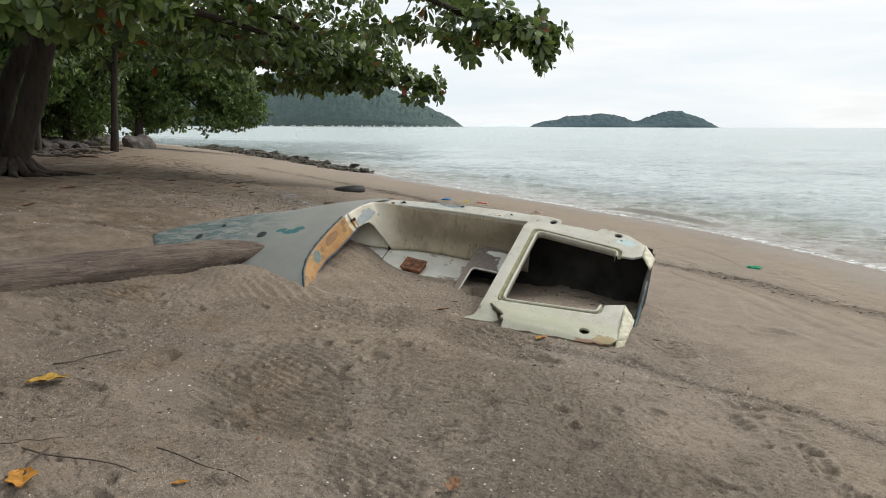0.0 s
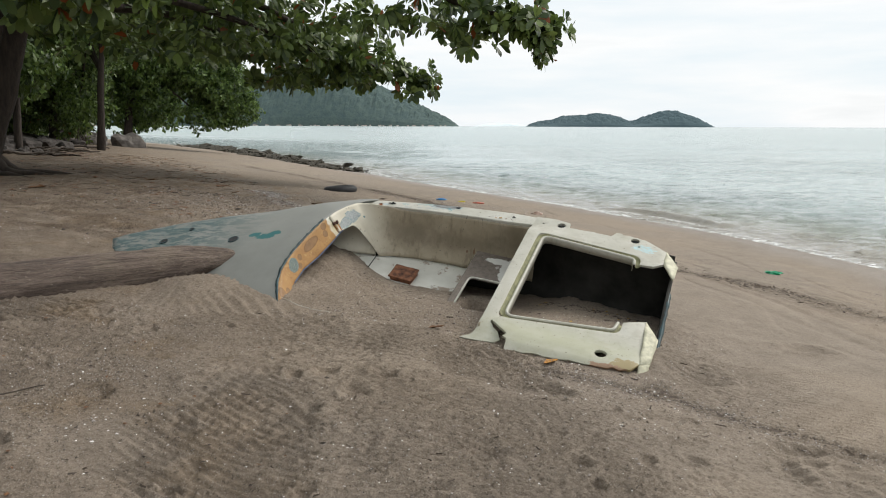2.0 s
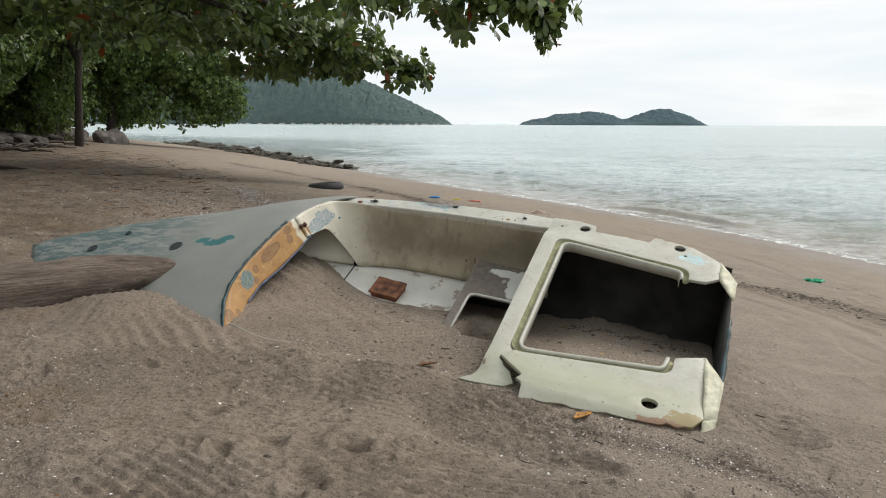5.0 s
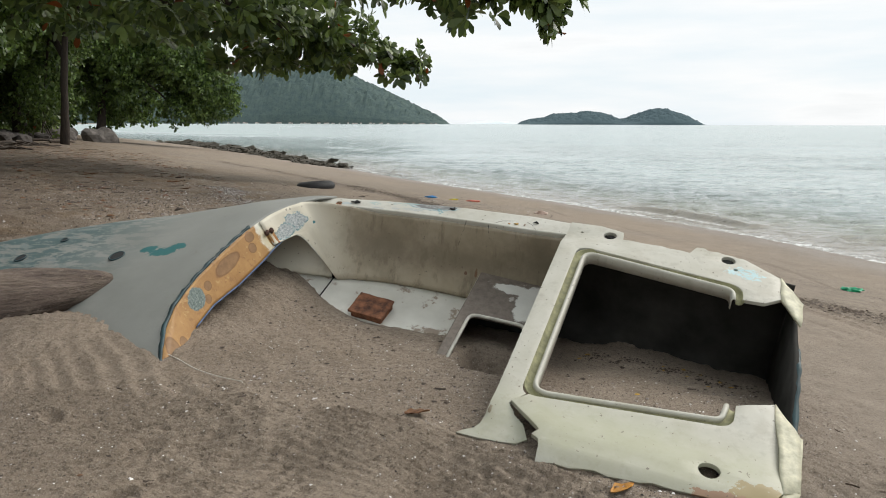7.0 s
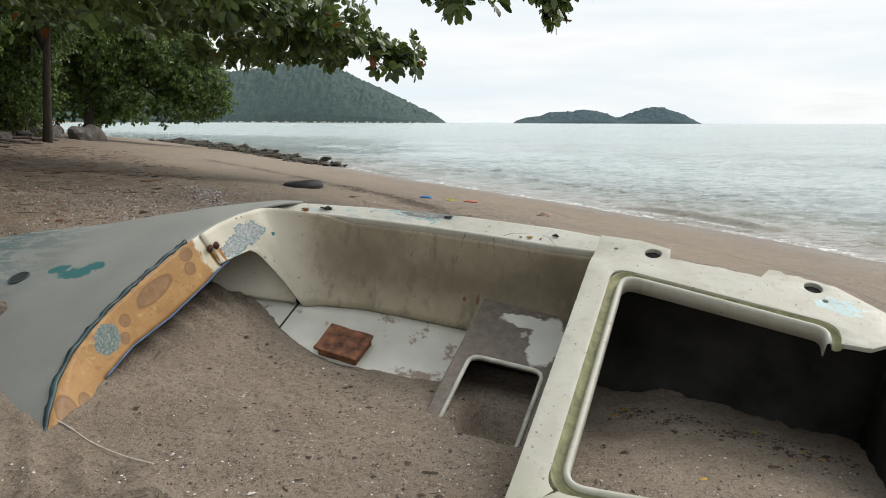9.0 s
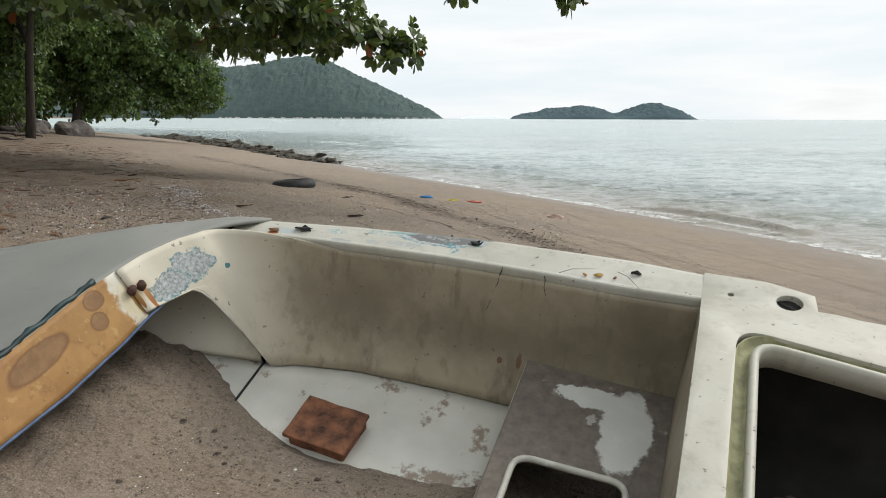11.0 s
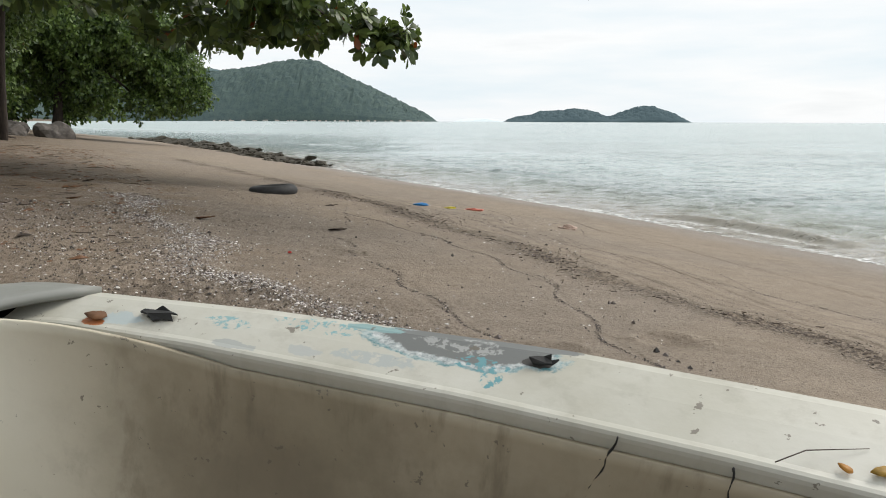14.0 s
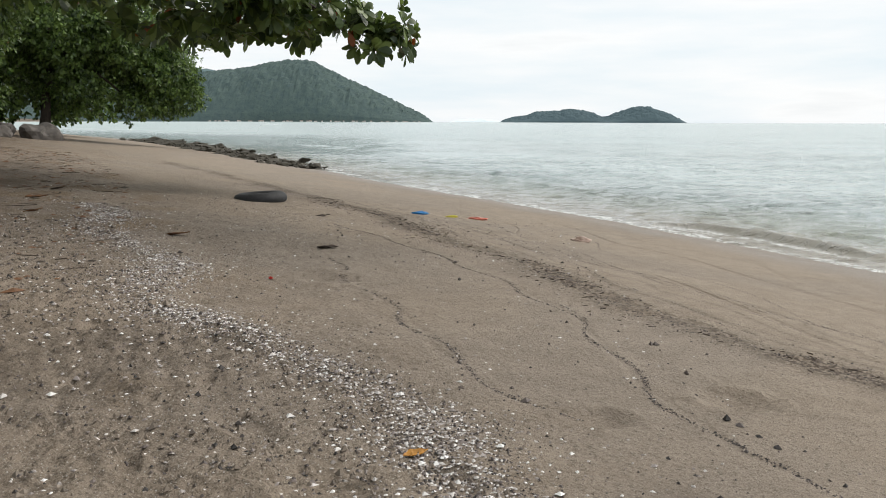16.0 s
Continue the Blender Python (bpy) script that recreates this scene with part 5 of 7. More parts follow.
hatch_path = [(0.615, 0.315)] + corner(IN_A, (0.615, 0.3), IN_B, 0.035) + [(0.45, 0.399), (0.3, 0.416), (0.15, 0.433)] + corner(IN_B, IN_A, IN_C, 0.045) + [(0, v) for v in np.linspace(0.36, -0.36, 9)] + \
    corner(IN_C, IN_B, IN_D, 0.045) + [(0.15, -0.43), (0.3, -0.41), (0.45, -0.39)] + corner(IN_D, IN_C, (0.622, -0.29), 0.03) + [(0.624, -0.296)]
lip_bm, chan_bm = gutter(hatch_path)
thicken(part("hatch_lip", lip_bm, M_AFT, boat, "raised off-white hatch lip"), 0.004, 0.0)
thicken(part("hatch_gutter", chan_bm, M_GROOVE, boat, "greenish mossy rain channel"), 0.004, 0.0)


# flanges of the stern, folded down and broken
def facet(points, name, mat, label, t=0.01):
    bm = bmesh.new()
    f = bm.faces.new([bm.verts.new(p) for p in points])
    bmesh.ops.subdivide_edges(bm, edges=bm.edges[:], cuts=3, use_grid_fill=True)
    rng = random.Random(len(name))
    for v in bm.verts:
        v.co += Vector((rng.uniform(-1, 1), rng.uniform(-1, 1), rng.uniform(-1, 1))) * 0.003
    ob = part(name, bm, mat, boat, label)
    return thicken(ob, t, 0.0)


facet([(0.800, 0.53, 0.004), (0.803, 0.385, 0.004), (0.878, 0.245, -0.012), (0.892, 0.42, -0.03)], "stern_flange", M_LAMINATE, "yellowed broken stern flange")
facet([(0.800, 0.53, 0.002), (0.892, 0.42, -0.03), (0.885, 0.53, -0.10), (0.80, 0.60, -0.08)], "stern_flange", M_LAMINATE, "yellowed broken stern flange")
facet([(0.784, -0.252, 0.010), (0.866, -0.386, 0.012), (0.856, -0.625, 0.022), (0.803, -0.665, 0.036)], "stern_flange", M_LAMINATE, "yellowed broken stern flange")
facet([(0.866, -0.386, 0.012), (0.856, -0.625, 0.022), (0.850, -0.650, -0.004), (0.862, -0.395, -0.022)], "stern_flange", M_LAMINATE, "yellowed broken stern flange")
facet([(0.803, -0.665, 0.036), (0.856, -0.625, 0.022), (0.852, -0.668, 0.002), (0.803, -0.722, 0.012)], "stern_flange", M_LAMINATE, "yellowed broken stern flange")

# transom board, ragged along its top
bm = bmesh.new()
top = [(0.60, -0.10), (0.44, -0.07), (0.30, -0.05), (0.20, -0.045), (0.09, -0.03), (-0.05, -0.06), (-0.19, -0.10), (-0.4, -0.12), (-0.62, -0.10)]
up = [bm.verts.new((0.865, v, n)) for v, n in top]
dn = [bm.verts.new((0.855, v * 0.95, -0.66)) for v, n in top]
for i in range(len(top) - 1):
    bm.faces.new((up[i], up[i + 1], dn[i + 1], dn[i]))
thicken(part("transom", bm, M_HULL, boat, "near-black transom board"), 0.02, 0.0)
edge = [(0.872, 0.14, -0.050), (0.874, 0.05, -0.050), (0.874, -0.06, -0.075), (0.874, -0.20, -0.110), (0.870, -0.36, -0.125)]
part("transom_edge", tube(spline(edge, 16), [0.014 + 0.0015 * math.sin(i * 1.9) for i in range(len(spline(edge, 16)))], 7, 0.3, 5), M_TEAL, boat, "dark teal broken edge of the transom")

# forward face under the crossbeam, bench with its locker opening
bm = sheet(lambda v, k: (-0.120 - 0.010 * k, v, aft_n(-0.118, v) - 0.012 - 0.355 * k), np.linspace(-0.6, 0.632, 20), np.linspace(0, 1, 8))
thicken(part("aft_bulkhead", bm, M_LINER, boat, "grimy cream bulkhead under the crossbeam"), 0.008, 0.0)
BENCH_N = -0.335


def bench_plate():
    from mathutils.geometry import tessellate_polygon
    out = [(-0.528, -0.5), (-0.11, -0.5), (-0.11, 0.655), (-0.525, 0.645)]
    hole = corner((-0.470, 0.272), (-0.47, -0.3), (-0.2, 0.272), 0.045, 6) + corner((-0.205, 0.272), (-0.47, 0.272), (-0.205, -0.3), 0.045, 6) + [(-0.205, -0.3), (-0.470, -0.3)]
    loops = [[Vector((*p, 0)) for p in out], [Vector((*p, 0)) for p in hole]]
    bm = bmesh.new()
    vs = [bm.verts.new((p.x, p.y, BENCH_N)) for l in loops for p in l]
    for t in tessellate_polygon(loops):
        bm.faces.new([vs[i] for i in t])
    bmesh.ops.recalc_face_normals(bm, faces=bm.faces[:])
    if sum(f.normal.z for f in bm.faces) < 0:
        bmesh.ops.reverse_faces(bm, faces=bm.faces[:])
    return bm, hole


bm, locker = bench_plate()
bevelled(thicken(part("bench_top", bm, M_BENCH, boat, "off-white bench caked with sand", smooth=False), 0.018, -1.0), 0.006, 2)
rim = [(p[0], p[1], BENCH_N + 0.002) for p in [locker[-1]] + locker[:14] + [locker[14]]]
part("locker_rim", tube(rim, [0.008] * len(rim), 8), M_BENCHRIM, boat, "worn white rim of the locker opening")
bm = sheet(lambda v, k: (-0.522 - 0.008 * k, v, BENCH_N - 0.010 - 0.13 * k), np.linspace(-0.5, 0.62, 14), np.linspace(0, 1, 4))
thicken(part("bench_front", bm, M_BENCHRIM, boat, "off-white bench front"), 0.012, 0.0)

# fittings
for bv, bn, br, sd in ((0.300, -0.138, 0.0145, 2), (0.330, -0.142, 0.0150, 4)):
    bm = bmesh.new()
    bmesh.ops.create_icosphere(bm, subdivisions=2, radius=br)
    for v in bm.verts:
        v.co *= 1 + 0.28 * noise.noise(v.co * 90 + Vector((sd, 0, 0)))
        v.co.x *= 0.8
    bmesh.ops.translate(bm, verts=bm.verts[:], vec=(bulkhead_u(bv, bn) + 0.009, bv, bn))
    part("deck_bolt", bm, M_RUST, boat, "rusted bolt with brown runs", smooth=False)


def deck_hole(u, v, r, name="deck_drain"):
    n = sheer(u) + (crown_line(u) - sheer(u)) * full(v / half_beam(u))
    # no hole is cut: a flat dark disc stands for its shade
    bm = bmesh.new()
    for rr, h in ((r, 0.006),):
        bmesh.ops.create_circle(bm, cap_ends=True, radius=rr, segments=18, matrix=Matrix.Translation((u, v, n + h)) @ Matrix.Rotation(-0.22, 4, "Y"))
    hole = part(name, bm, M_BLACKHOLE, boat, "dark disc for the shaded round drain hole", smooth=False)
    ring = [(u + (r + 0.004) * math.cos(a), v + (r + 0.004) * math.sin(a), n + 0.004 + 0.22 * (r + 0.004) * math.cos(a)) for a in np.linspace(0, 2 * math.pi, 20)]
    part("drain_rim", tube(ring, [0.004] * 20, 6, caps=False), M_TEAL, hole, "dark stained rim")


deck_hole(-2.228, 0.021, 0.034)
deck_hole(-2.845, -0.02, 0.026)
deck_hole(-2.72, 0.17, 0.014)
# two hairline cracks in the cockpit side
for pts in ([(-0.623, 0.655, -0.085), (-0.632, 0.648, -0.13), (-0.648, 0.640, -0.19), (-0.667, 0.628, -0.274)], [(-0.509, 0.650, -0.08), (-0.503, 0.645, -0.13), (-0.492, 0.638, -0.183)]):
    path = []
    for s in np.linspace(0, len(pts) - 1, 16):
        u, v, n = (float(np.interp(s, range(len(pts)), [p[j] for p in pts])) for j in range(3))
        u += 0.0015 * math.sin(7 * s)
        n0 = sheer(u) - 0.022
        k = 1 - (1 - min(1, max(0, (n - n0) / (FLOOR_N - n0)))) ** (1 / 1.15)
        path.append((u, side_v(u, k) - 0.0055, n))
    part("crack", tube(path, [0.0014 - 0.00005 * j for j in range(len(path))], 5, 0.5, 3), M_BLACKHOLE, boat, "hairline crack in the gelcoat")

# torn holes along the gunwale with curled edges: black sheets for their shade
for u, v, s, sd in ((-1.247, 0.722, 0.032, 1), (-0.725, 0.752, 0.019, 2), (-0.285, 0.700, 0.015, 3)):
    q = random.Random(sd)
    bm = bmesh.new()
    vs = []
    for i in range(12):
        a = 2 * math.pi * i / 12
        r = s * (0.6 + 0.45 * q.random())
        uu, vv = u + r * math.cos(a), v + 0.42 * r * math.sin(a)
        vs.append(bm.verts.new((uu, vv, sheer(uu) + 0.004 + 0.006 * (q.random() > 0.7))))
    bm.faces.new(vs)
    thicken(part("torn_hole", bm, M_BLACKHOLE, boat, "black sheet for a shaded torn hole with curled laminate", smooth=False), 0.003, 0.0)

# ---------------------------------------------------------------- trees and bank
def gz1(x, y):
    return float(ground_z(np.array([x]), np.array([y]), False)[0])


def unit(a):
    return a / (np.linalg.norm(a, axis=-1, keepdims=True) + 1e-9)


def leaf_cloud(centres, aims, n_each, length, width, rng, spread=1.0, droop=0.25, fold=0.25):
    """Rosettes of leaves as arrays of vertices and faces. A leaf is obovate: eight points, folded on its rib."""
    shape = np.array([(0, 0), (0.35, 0.55), (0.72, 1.0), (0.95, 0.55), (1.04, 0), (0.95, -0.55), (0.72, -1.0), (0.35, -0.55)])
    c, a = np.array(centres), unit(np.array(aims))
    side = unit(np.cross(a, rng.normal(size=a.shape)))
    up = np.cross(side, a)
    k = np.maximum(3, (n_each * rng.uniform(0.7, 1.3, len(c))).astype(int))
    who = np.repeat(np.arange(len(c)), k)
    turn = np.concatenate([np.arange(n) for n in k]) * 2.4 + rng.uniform(-0.3, 0.3, len(who))
    c, a, side, up = c[who], a[who], side[who], up[who]
    n = len(who)
    out = side * np.cos(turn)[:, None] + up * np.sin(turn)[:, None]
    d = a * rng.uniform(0.05, 0.9, (n, 1)) + out * spread
    d[:, 2] -= droop * rng.uniform(0, 1.6, n)
    d = unit(d)
    w = unit(np.cross(d, a + 0.3 * rng.normal(size=(n, 3))))
    nn = np.cross(w, d)
    L, W = length * rng.uniform(0.65, 1.15, (n, 1, 1)), width * rng.uniform(0.75, 1.15, (n, 1, 1))
    o = c + out * 0.02 - a * rng.uniform(0, 0.10, (n, 1))
    sx, sy = shape[None, :, :1], shape[None, :, 1:]
    pts = o[:, None] + sx * d[:, None] * L + sy * w[:, None] * W * 0.5 + np.abs(sy) * nn[:, None] * W * fold * 0.5
    pts[:, :, 2:] -= sx ** 2 * L * 0.15
    return pts.reshape(-1, 3), n


def leaf_mesh(name, cloud, material, parent, label="", far=False):
    V, n = cloud
    face, first, per = np.array([0, 1, 7, 1, 2, 6, 7, 2, 3, 5, 6, 3, 4, 5]), np.array([0, 3, 7, 11]), 8
    if far:
        V = V.reshape(-1, 8, 3)[:, [0, 2, 4, 6]].reshape(-1, 3)
        face, first, per = np.array([0, 1, 3, 1, 2, 3]), np.array([0, 3]), 4
    loops = (face[None] + per * np.arange(n)[:, None]).ravel()
    starts = (first[None] + len(face) * np.arange(n)[:, None]).ravel()
    me = bpy.data.meshes.new(name)
    me.vertices.add(len(V))
    me.vertices.foreach_set("co", V.astype(np.float32).ravel())
    me.loops.add(len(loops))
    me.loops.foreach_set("vertex_index", loops.astype(np.int32))
    me.polygons.add(len(starts))
    me.polygons.foreach_set("loop_start", starts.astype(np.int32))
    me.update()
    return mesh_object(name, me, material, parent, label, smooth=False)


def limb_part(name, points, r0, r1, parent, sides=8, n=16, wobble=0.15, seed=0, label=""):
    path = spline(points, n)
    rad = [r0 + (r1 - r0) * (i / (len(path) - 1)) ** 0.8 for i in range(len(path))]
    part(name, tube(path, rad, sides, wobble, seed), M_BARK, parent, label)
    return path


# --- the broad-leaved tree that leans over the beach
BASE_A = (-7.1, 12.6)
tree_a = empty("beach_almond_tree", Matrix.Identity(4), "leaning broad-leaved beach tree with low spreading limbs", "tree")
za = gz1(*BASE_A)
rng = np.random.default_rng(4)
limb_part("trunk", [(BASE_A[0] - 0.05, BASE_A[1], za - 0.3), (-6.98, 12.6, za + 0.5), (-6.66, 12.6, za + 1.3), (-6.2, 12.52, 4.1), (-5.9, 12.5, 5.2), (-5.6, 12.6, 6.5)], 0.25, 0.13, tree_a, 12, 24, 0.2, 1, "grey-brown leaning trunk")
limb_part("trunk", [(-7.75, 13.0, za - 0.3), (-7.4, 13.0, 2.7), (-7.0, 13.1, 3.7), (-6.7, 13.4, 4.9), (-6.9, 13.5, 6.4)], 0.19, 0.11, tree_a, 10, 20, 0.2, 2, "grey-brown second stem")
limb_part("trunk", [(-7.3, 12.3, za - 0.2), (-7.2, 12.2, 2.8), (-6.6, 11.9, 4.2), (-5.2, 11.5, 5.6)], 0.13, 0.08, tree_a, 10, 20, 0.2, 3, "grey-brown third stem")
BOUGHS = [
    [(-6.3, 12.5, 4.2), (-4.6, 14.4, 4.9), (-2.6, 16.3, 4.1), (-1.5, 17.0, 3.5), (-0.55, 17.3, 3.12)],
    [(-6.2, 12.5, 4.6), (-3.6, 12.9, 5.3), (-1.2, 13.6, 4.9), (0.4, 13.6, 4.25), (1.25, 13.3, 3.95), (1.75, 13.1, 3.75)],
    [(-6.4, 12.5, 4.0), (-5.2, 15.2, 4.3), (-4.2, 17.8, 4.0), (-3.2, 19.3, 3.5)],
    [(-5.2, 12.0, 5.4), (-2.5, 14.5, 5.7), (-0.8, 15.8, 5.2), (0.4, 15.2, 4.5)],
    [(-6.2, 12.6, 4.4), (-4.5, 13.6, 4.3), (-3.0, 15.2, 3.9), (-2.0, 16.4, 3.45)],
    [(-7.2, 13.4, 5.0), (-7.5, 16.5, 4.8), (-7.2, 19.5, 4.2)],
    [(-5.6, 12.6, 6.2), (-3.2, 13.0, 7.2), (-0.8, 13.2, 7.0)],
    [(-5.6, 12.6, 6.4), (-4.5, 15.2, 7.4), (-3.0, 17.5, 6.8)],
    [(-5.6, 12.6, 6.2), (-6.5, 10.8, 7.0), (-7.5, 9.0, 6.4)],
    [(-5.0, 11.5, 5.5), (-4.6, 10.6, 5.4), (-4.0, 9.9, 4.9)],
    [(-7.2, 13.4, 6.0), (-9.0, 14.5, 6.4), (-10.5, 15.5, 5.6)],
    [(-6.2, 12.5, 4.6), (-5.0, 10.6, 4.9), (-3.6, 8.8, 4.1)],
]
cents, aims = [], []
tip_cents, tip_aims = [], []
for li, pts in enumerate(BOUGHS):
    path = limb_part("limb", pts, 0.11, 0.018, tree_a, 7, 22, 0.2, 20 + li)
    m = len(path)
    for k in range(int(62 if li not in (6, 7, 8, 10) else 46)):
        f = rng.uniform(0.22, 1.0) ** 0.8
        p = path[min(m - 1, int(f * m))]
        fw = path[min(m - 1, int(f * m) + 1)] - path[max(0, int(f * m) - 1)]
        fw /= np.linalg.norm(fw) + 1e-9
        out = rng.normal(size=3) * np.array([1, 1, 0.55])
        out /= np.linalg.norm(out)
        reach = rng.uniform(0.12, 1.15) * (1.15 - 0.75 * f)
        tip = p + out * reach + fw * rng.uniform(0, 0.35) + np.array([0, 0, rng.uniform(-0.05, 0.25)])
        if tip[2] < 3.0 and f < 0.9:
            tip[2] = 3.0 + rng.uniform(0, 0.4)
        cents.append(tip)
        aims.append(out * 0.6 + fw * 0.5 + np.array([0, 0, 0.35]))
        if reach > 0.25 and k % 2 == 0:
            mid = (p + tip) / 2 + rng.normal(size=3) * 0.06
            tip_cents.append((p, mid, tip))
    for s in range(5):
        tip_dir = path[-1] - path[-3]
        cents.append(path[-1] + rng.normal(size=3) * 0.12)
        aims.append(tip_dir / np.linalg.norm(tip_dir) + rng.normal(size=3) * 0.3)
# hanging end spray
for q in ((1.85, 13.1, 3.60), (1.92, 13.1, 3.45), (1.88, 13.08, 3.32), (1.6, 13.2, 3.9), (2.0, 13.1, 3.80), (0.60, 14.4, 3.65), (0.7, 14.4, 3.8), (0.3, 14.5, 3.95), (-0.4, 17.2, 3.1), (-0.6, 17.2, 3.25)):
    cents.append(np.array(q))
    aims.append(rng.normal(size=3) * 0.4 + np.array([0.3, 0, -0.3]))
# leaves along the bough that reaches over the sand
for k in range(46):
    f = rng.uniform(0, 1)
    c = np.array([-1.0 + 3.0 * f, 13.4 + rng.normal() * 0.22, 3.96 - 0.12 * f + rng.normal() * 0.12])
    if 0.62 < f < 0.72 or 0.86 < f < 0.92:
        c[2] += 0.1
    if 0.5 < f < 0.64:
        c[2] -= abs(rng.normal()) * 0.25
    cents.append(c)
    aims.append(rng.normal(size=3) * 0.5 + np.array([0.4, -0.2, -0.2]))
for k in range(13):
    cents.append(np.array([-1.1 + rng.uniform(0, 2.3), 13.6 + rng.normal() * 0.3, 4.25 + rng.normal() * 0.13]))
    aims.append(rng.normal(size=3) * 0.5 + np.array([0.4, -0.2, 0.0]))
# leaves of the nearest bough, hanging over the upper beach
for k in range(85):
    c = np.array([rng.uniform(-5.2, -2.7), rng.uniform(7.8, 9.6), 0])
    c[2] = 3.42 + abs(rng.normal()) * 0.35 + 0.12 * (c[0] + 4)
    cents.append(c)
    aims.append(rng.normal(size=3) * 0.5 + np.array([0.2, -0.3, -0.4]))
# unseen thick top of the crown, open to the sky; added as shade
for k in range(650):
    cents.append(np.array([rng.uniform(-10.5, -1.5), rng.uniform(7.0, 20.0), rng.uniform(6.6, 8.8)]))
    aims.append(rng.normal(size=3) * 0.5 + np.array([0, 0, 0.7]))
# leafy underside of the crown over the upper beach
for k in range(480):
    c = np.array([rng.uniform(-9.5, -1.6), rng.uniform(13.5, 20.5), 0])
    c[2] = 3.35 + 0.16 * (c[1] - 13.5) * 0.4 + abs(rng.normal()) * 0.9 + 0.10 * max(0, c[0] + 4) + 0.5 * max(0, -6.5 - c[0])
    cents.append(c)
    aims.append(np.array([0.3, -0.3, 0.1]) + rng.normal(size=3) * 0.6)
for k in range(140):
    c = np.array([rng.uniform(-3.9, -1.0), rng.uniform(16.0, 18.6), 0])
    c[2] = 3.05 + abs(rng.normal()) * 0.55 + 0.22 * max(0, c[0] + 1.9)
    cents.append(c)
    aims.append(np.array([0.3, -0.3, -0.1]) + rng.normal(size=3) * 0.6)
# foliage reaching forward above the sand, out of view, added to shade it
for k in range(230):
    c = np.array([rng.uniform(-9.0, -4.2), rng.uniform(5.5, 13.0), 0])
    c[2] = 5.0 + abs(rng.normal()) * 0.9 + 0.05 * (c[0] + 9) * 2
    cents.append(c)
    aims.append(rng.normal(size=3) * 0.6 + np.array([0.2, -0.2, 0.2]))
# dense inner crown
for k in range(330):
    a = rng.uniform(0, 2 * math.pi)
    r = rng.uniform(0.1, 1.0) ** 0.5
    c = np.array([-5.6 + 3.6 * r * math.cos(a), 13.6 + 4.2 * r * math.sin(a), 0])
    c[2] = 4.5 + 2.9 * (1 - r * r) * rng.uniform(0.0, 1.0) + rng.uniform(-0.6, 0.3) + 0.12 * max(0, c[0] + 5)
    cents.append(c)
    aims.append(np.array([math.cos(a), math.sin(a), 0.6]) + rng.normal(size=3) * 0.4)
leaf_mesh("crown", leaf_cloud(cents, aims, 11, 0.215, 0.112, rng), M_LEAF, tree_a, "dense crown of broad dark green leaves with a few red ones")
for i, (p, mid, tip) in enumerate(tip_cents):
    if i % 3 == 0:
        part("twig", tube([p, mid, tip], [0.014, 0.010, 0.006], 5), M_BARK, tree_a)


# --- smaller-leaved trees farther along the bank
def bushy_tree(x, y, height, crown_list, seed, leaves, leaf=0.11, trunk_r=0.2, label="", lean=(0.0, 0.0), vines=0, mat=None):
    rng = np.random.default_rng(seed)
    z0 = gz1(x, y)
    t = empty("shore_tree", Matrix.Identity(4), label or "dark green dense shore tree on the bank", "tree", "trees along the bank")
    top = (x + lean[0], y + lean[1], z0 + height * 0.75)
    limb_part("trunk", [(x, y, z0 - 0.3), (x + lean[0] * 0.3, y + lean[1] * 0.3, z0 + height * 0.3), top], trunk_r, trunk_r * 0.45, t, 9, 16, 0.2, seed)
    cs, am = [], []
    vol = sum(c[3] * c[4] * c[5] for c in crown_list)
    for (cx, cy, cz, rx, ry, rz) in crown_list:
        limb_part("limb", [(x + lean[0] * 0.4, y + lean[1] * 0.4, z0 + height * 0.35), ((x + cx) / 2, (y + cy) / 2, (z0 + height * 0.5 + cz) / 2 + 0.4), (cx, cy, cz)], trunk_r * 0.5, 0.03, t, 6, 12, 0.2, seed + 3)
        n = int(1.5 * leaves * rx * ry * rz / vol / 5)
        for k in range(n):
            d = rng.normal(size=3)
            d /= np.linalg.norm(d)
            lump = 0.78 + 0.22 * math.sin(5 * d[0] + seed) * math.sin(4 * d[1] + 2 * d[2]) + 0.10 * rng.normal()
            p = np.array([cx, cy, cz]) + d * np.array([rx, ry, rz]) * lump * rng.uniform(0.45, 1.0) ** 0.35
            cs.append(p)
            am.append(d + np.array([0, 0, -0.35]) + rng.normal(size=3) * 0.4)
    leaf_mesh("crown", leaf_cloud(cs, am, 5, leaf * 1.45, leaf * 0.85, rng, droop=0.5), mat or M_LEAF_DARK, t, far=True)
    for k in range(vines):
        cx, cy, cz, rx, ry, rz = crown_list[k % len(crown_list)]
        vx, vy = cx + rng.uniform(-rx, rx) * 0.8, cy + rng.uniform(-ry, 0.2) * 0.8
        b = gz1(vx, vy) - 0.05
        path = [(vx + rng.normal() * 0.05, vy, cz), (vx + rng.normal() * 0.1, vy + 0.05, (b + cz) / 2), (vx + rng.normal() * 0.15, vy, b)]
        part("vine", tube(spline(path, 10), [0.018] * len(spline(path, 10)), 5), M_BARK, t, "hanging woody vine")
    return t


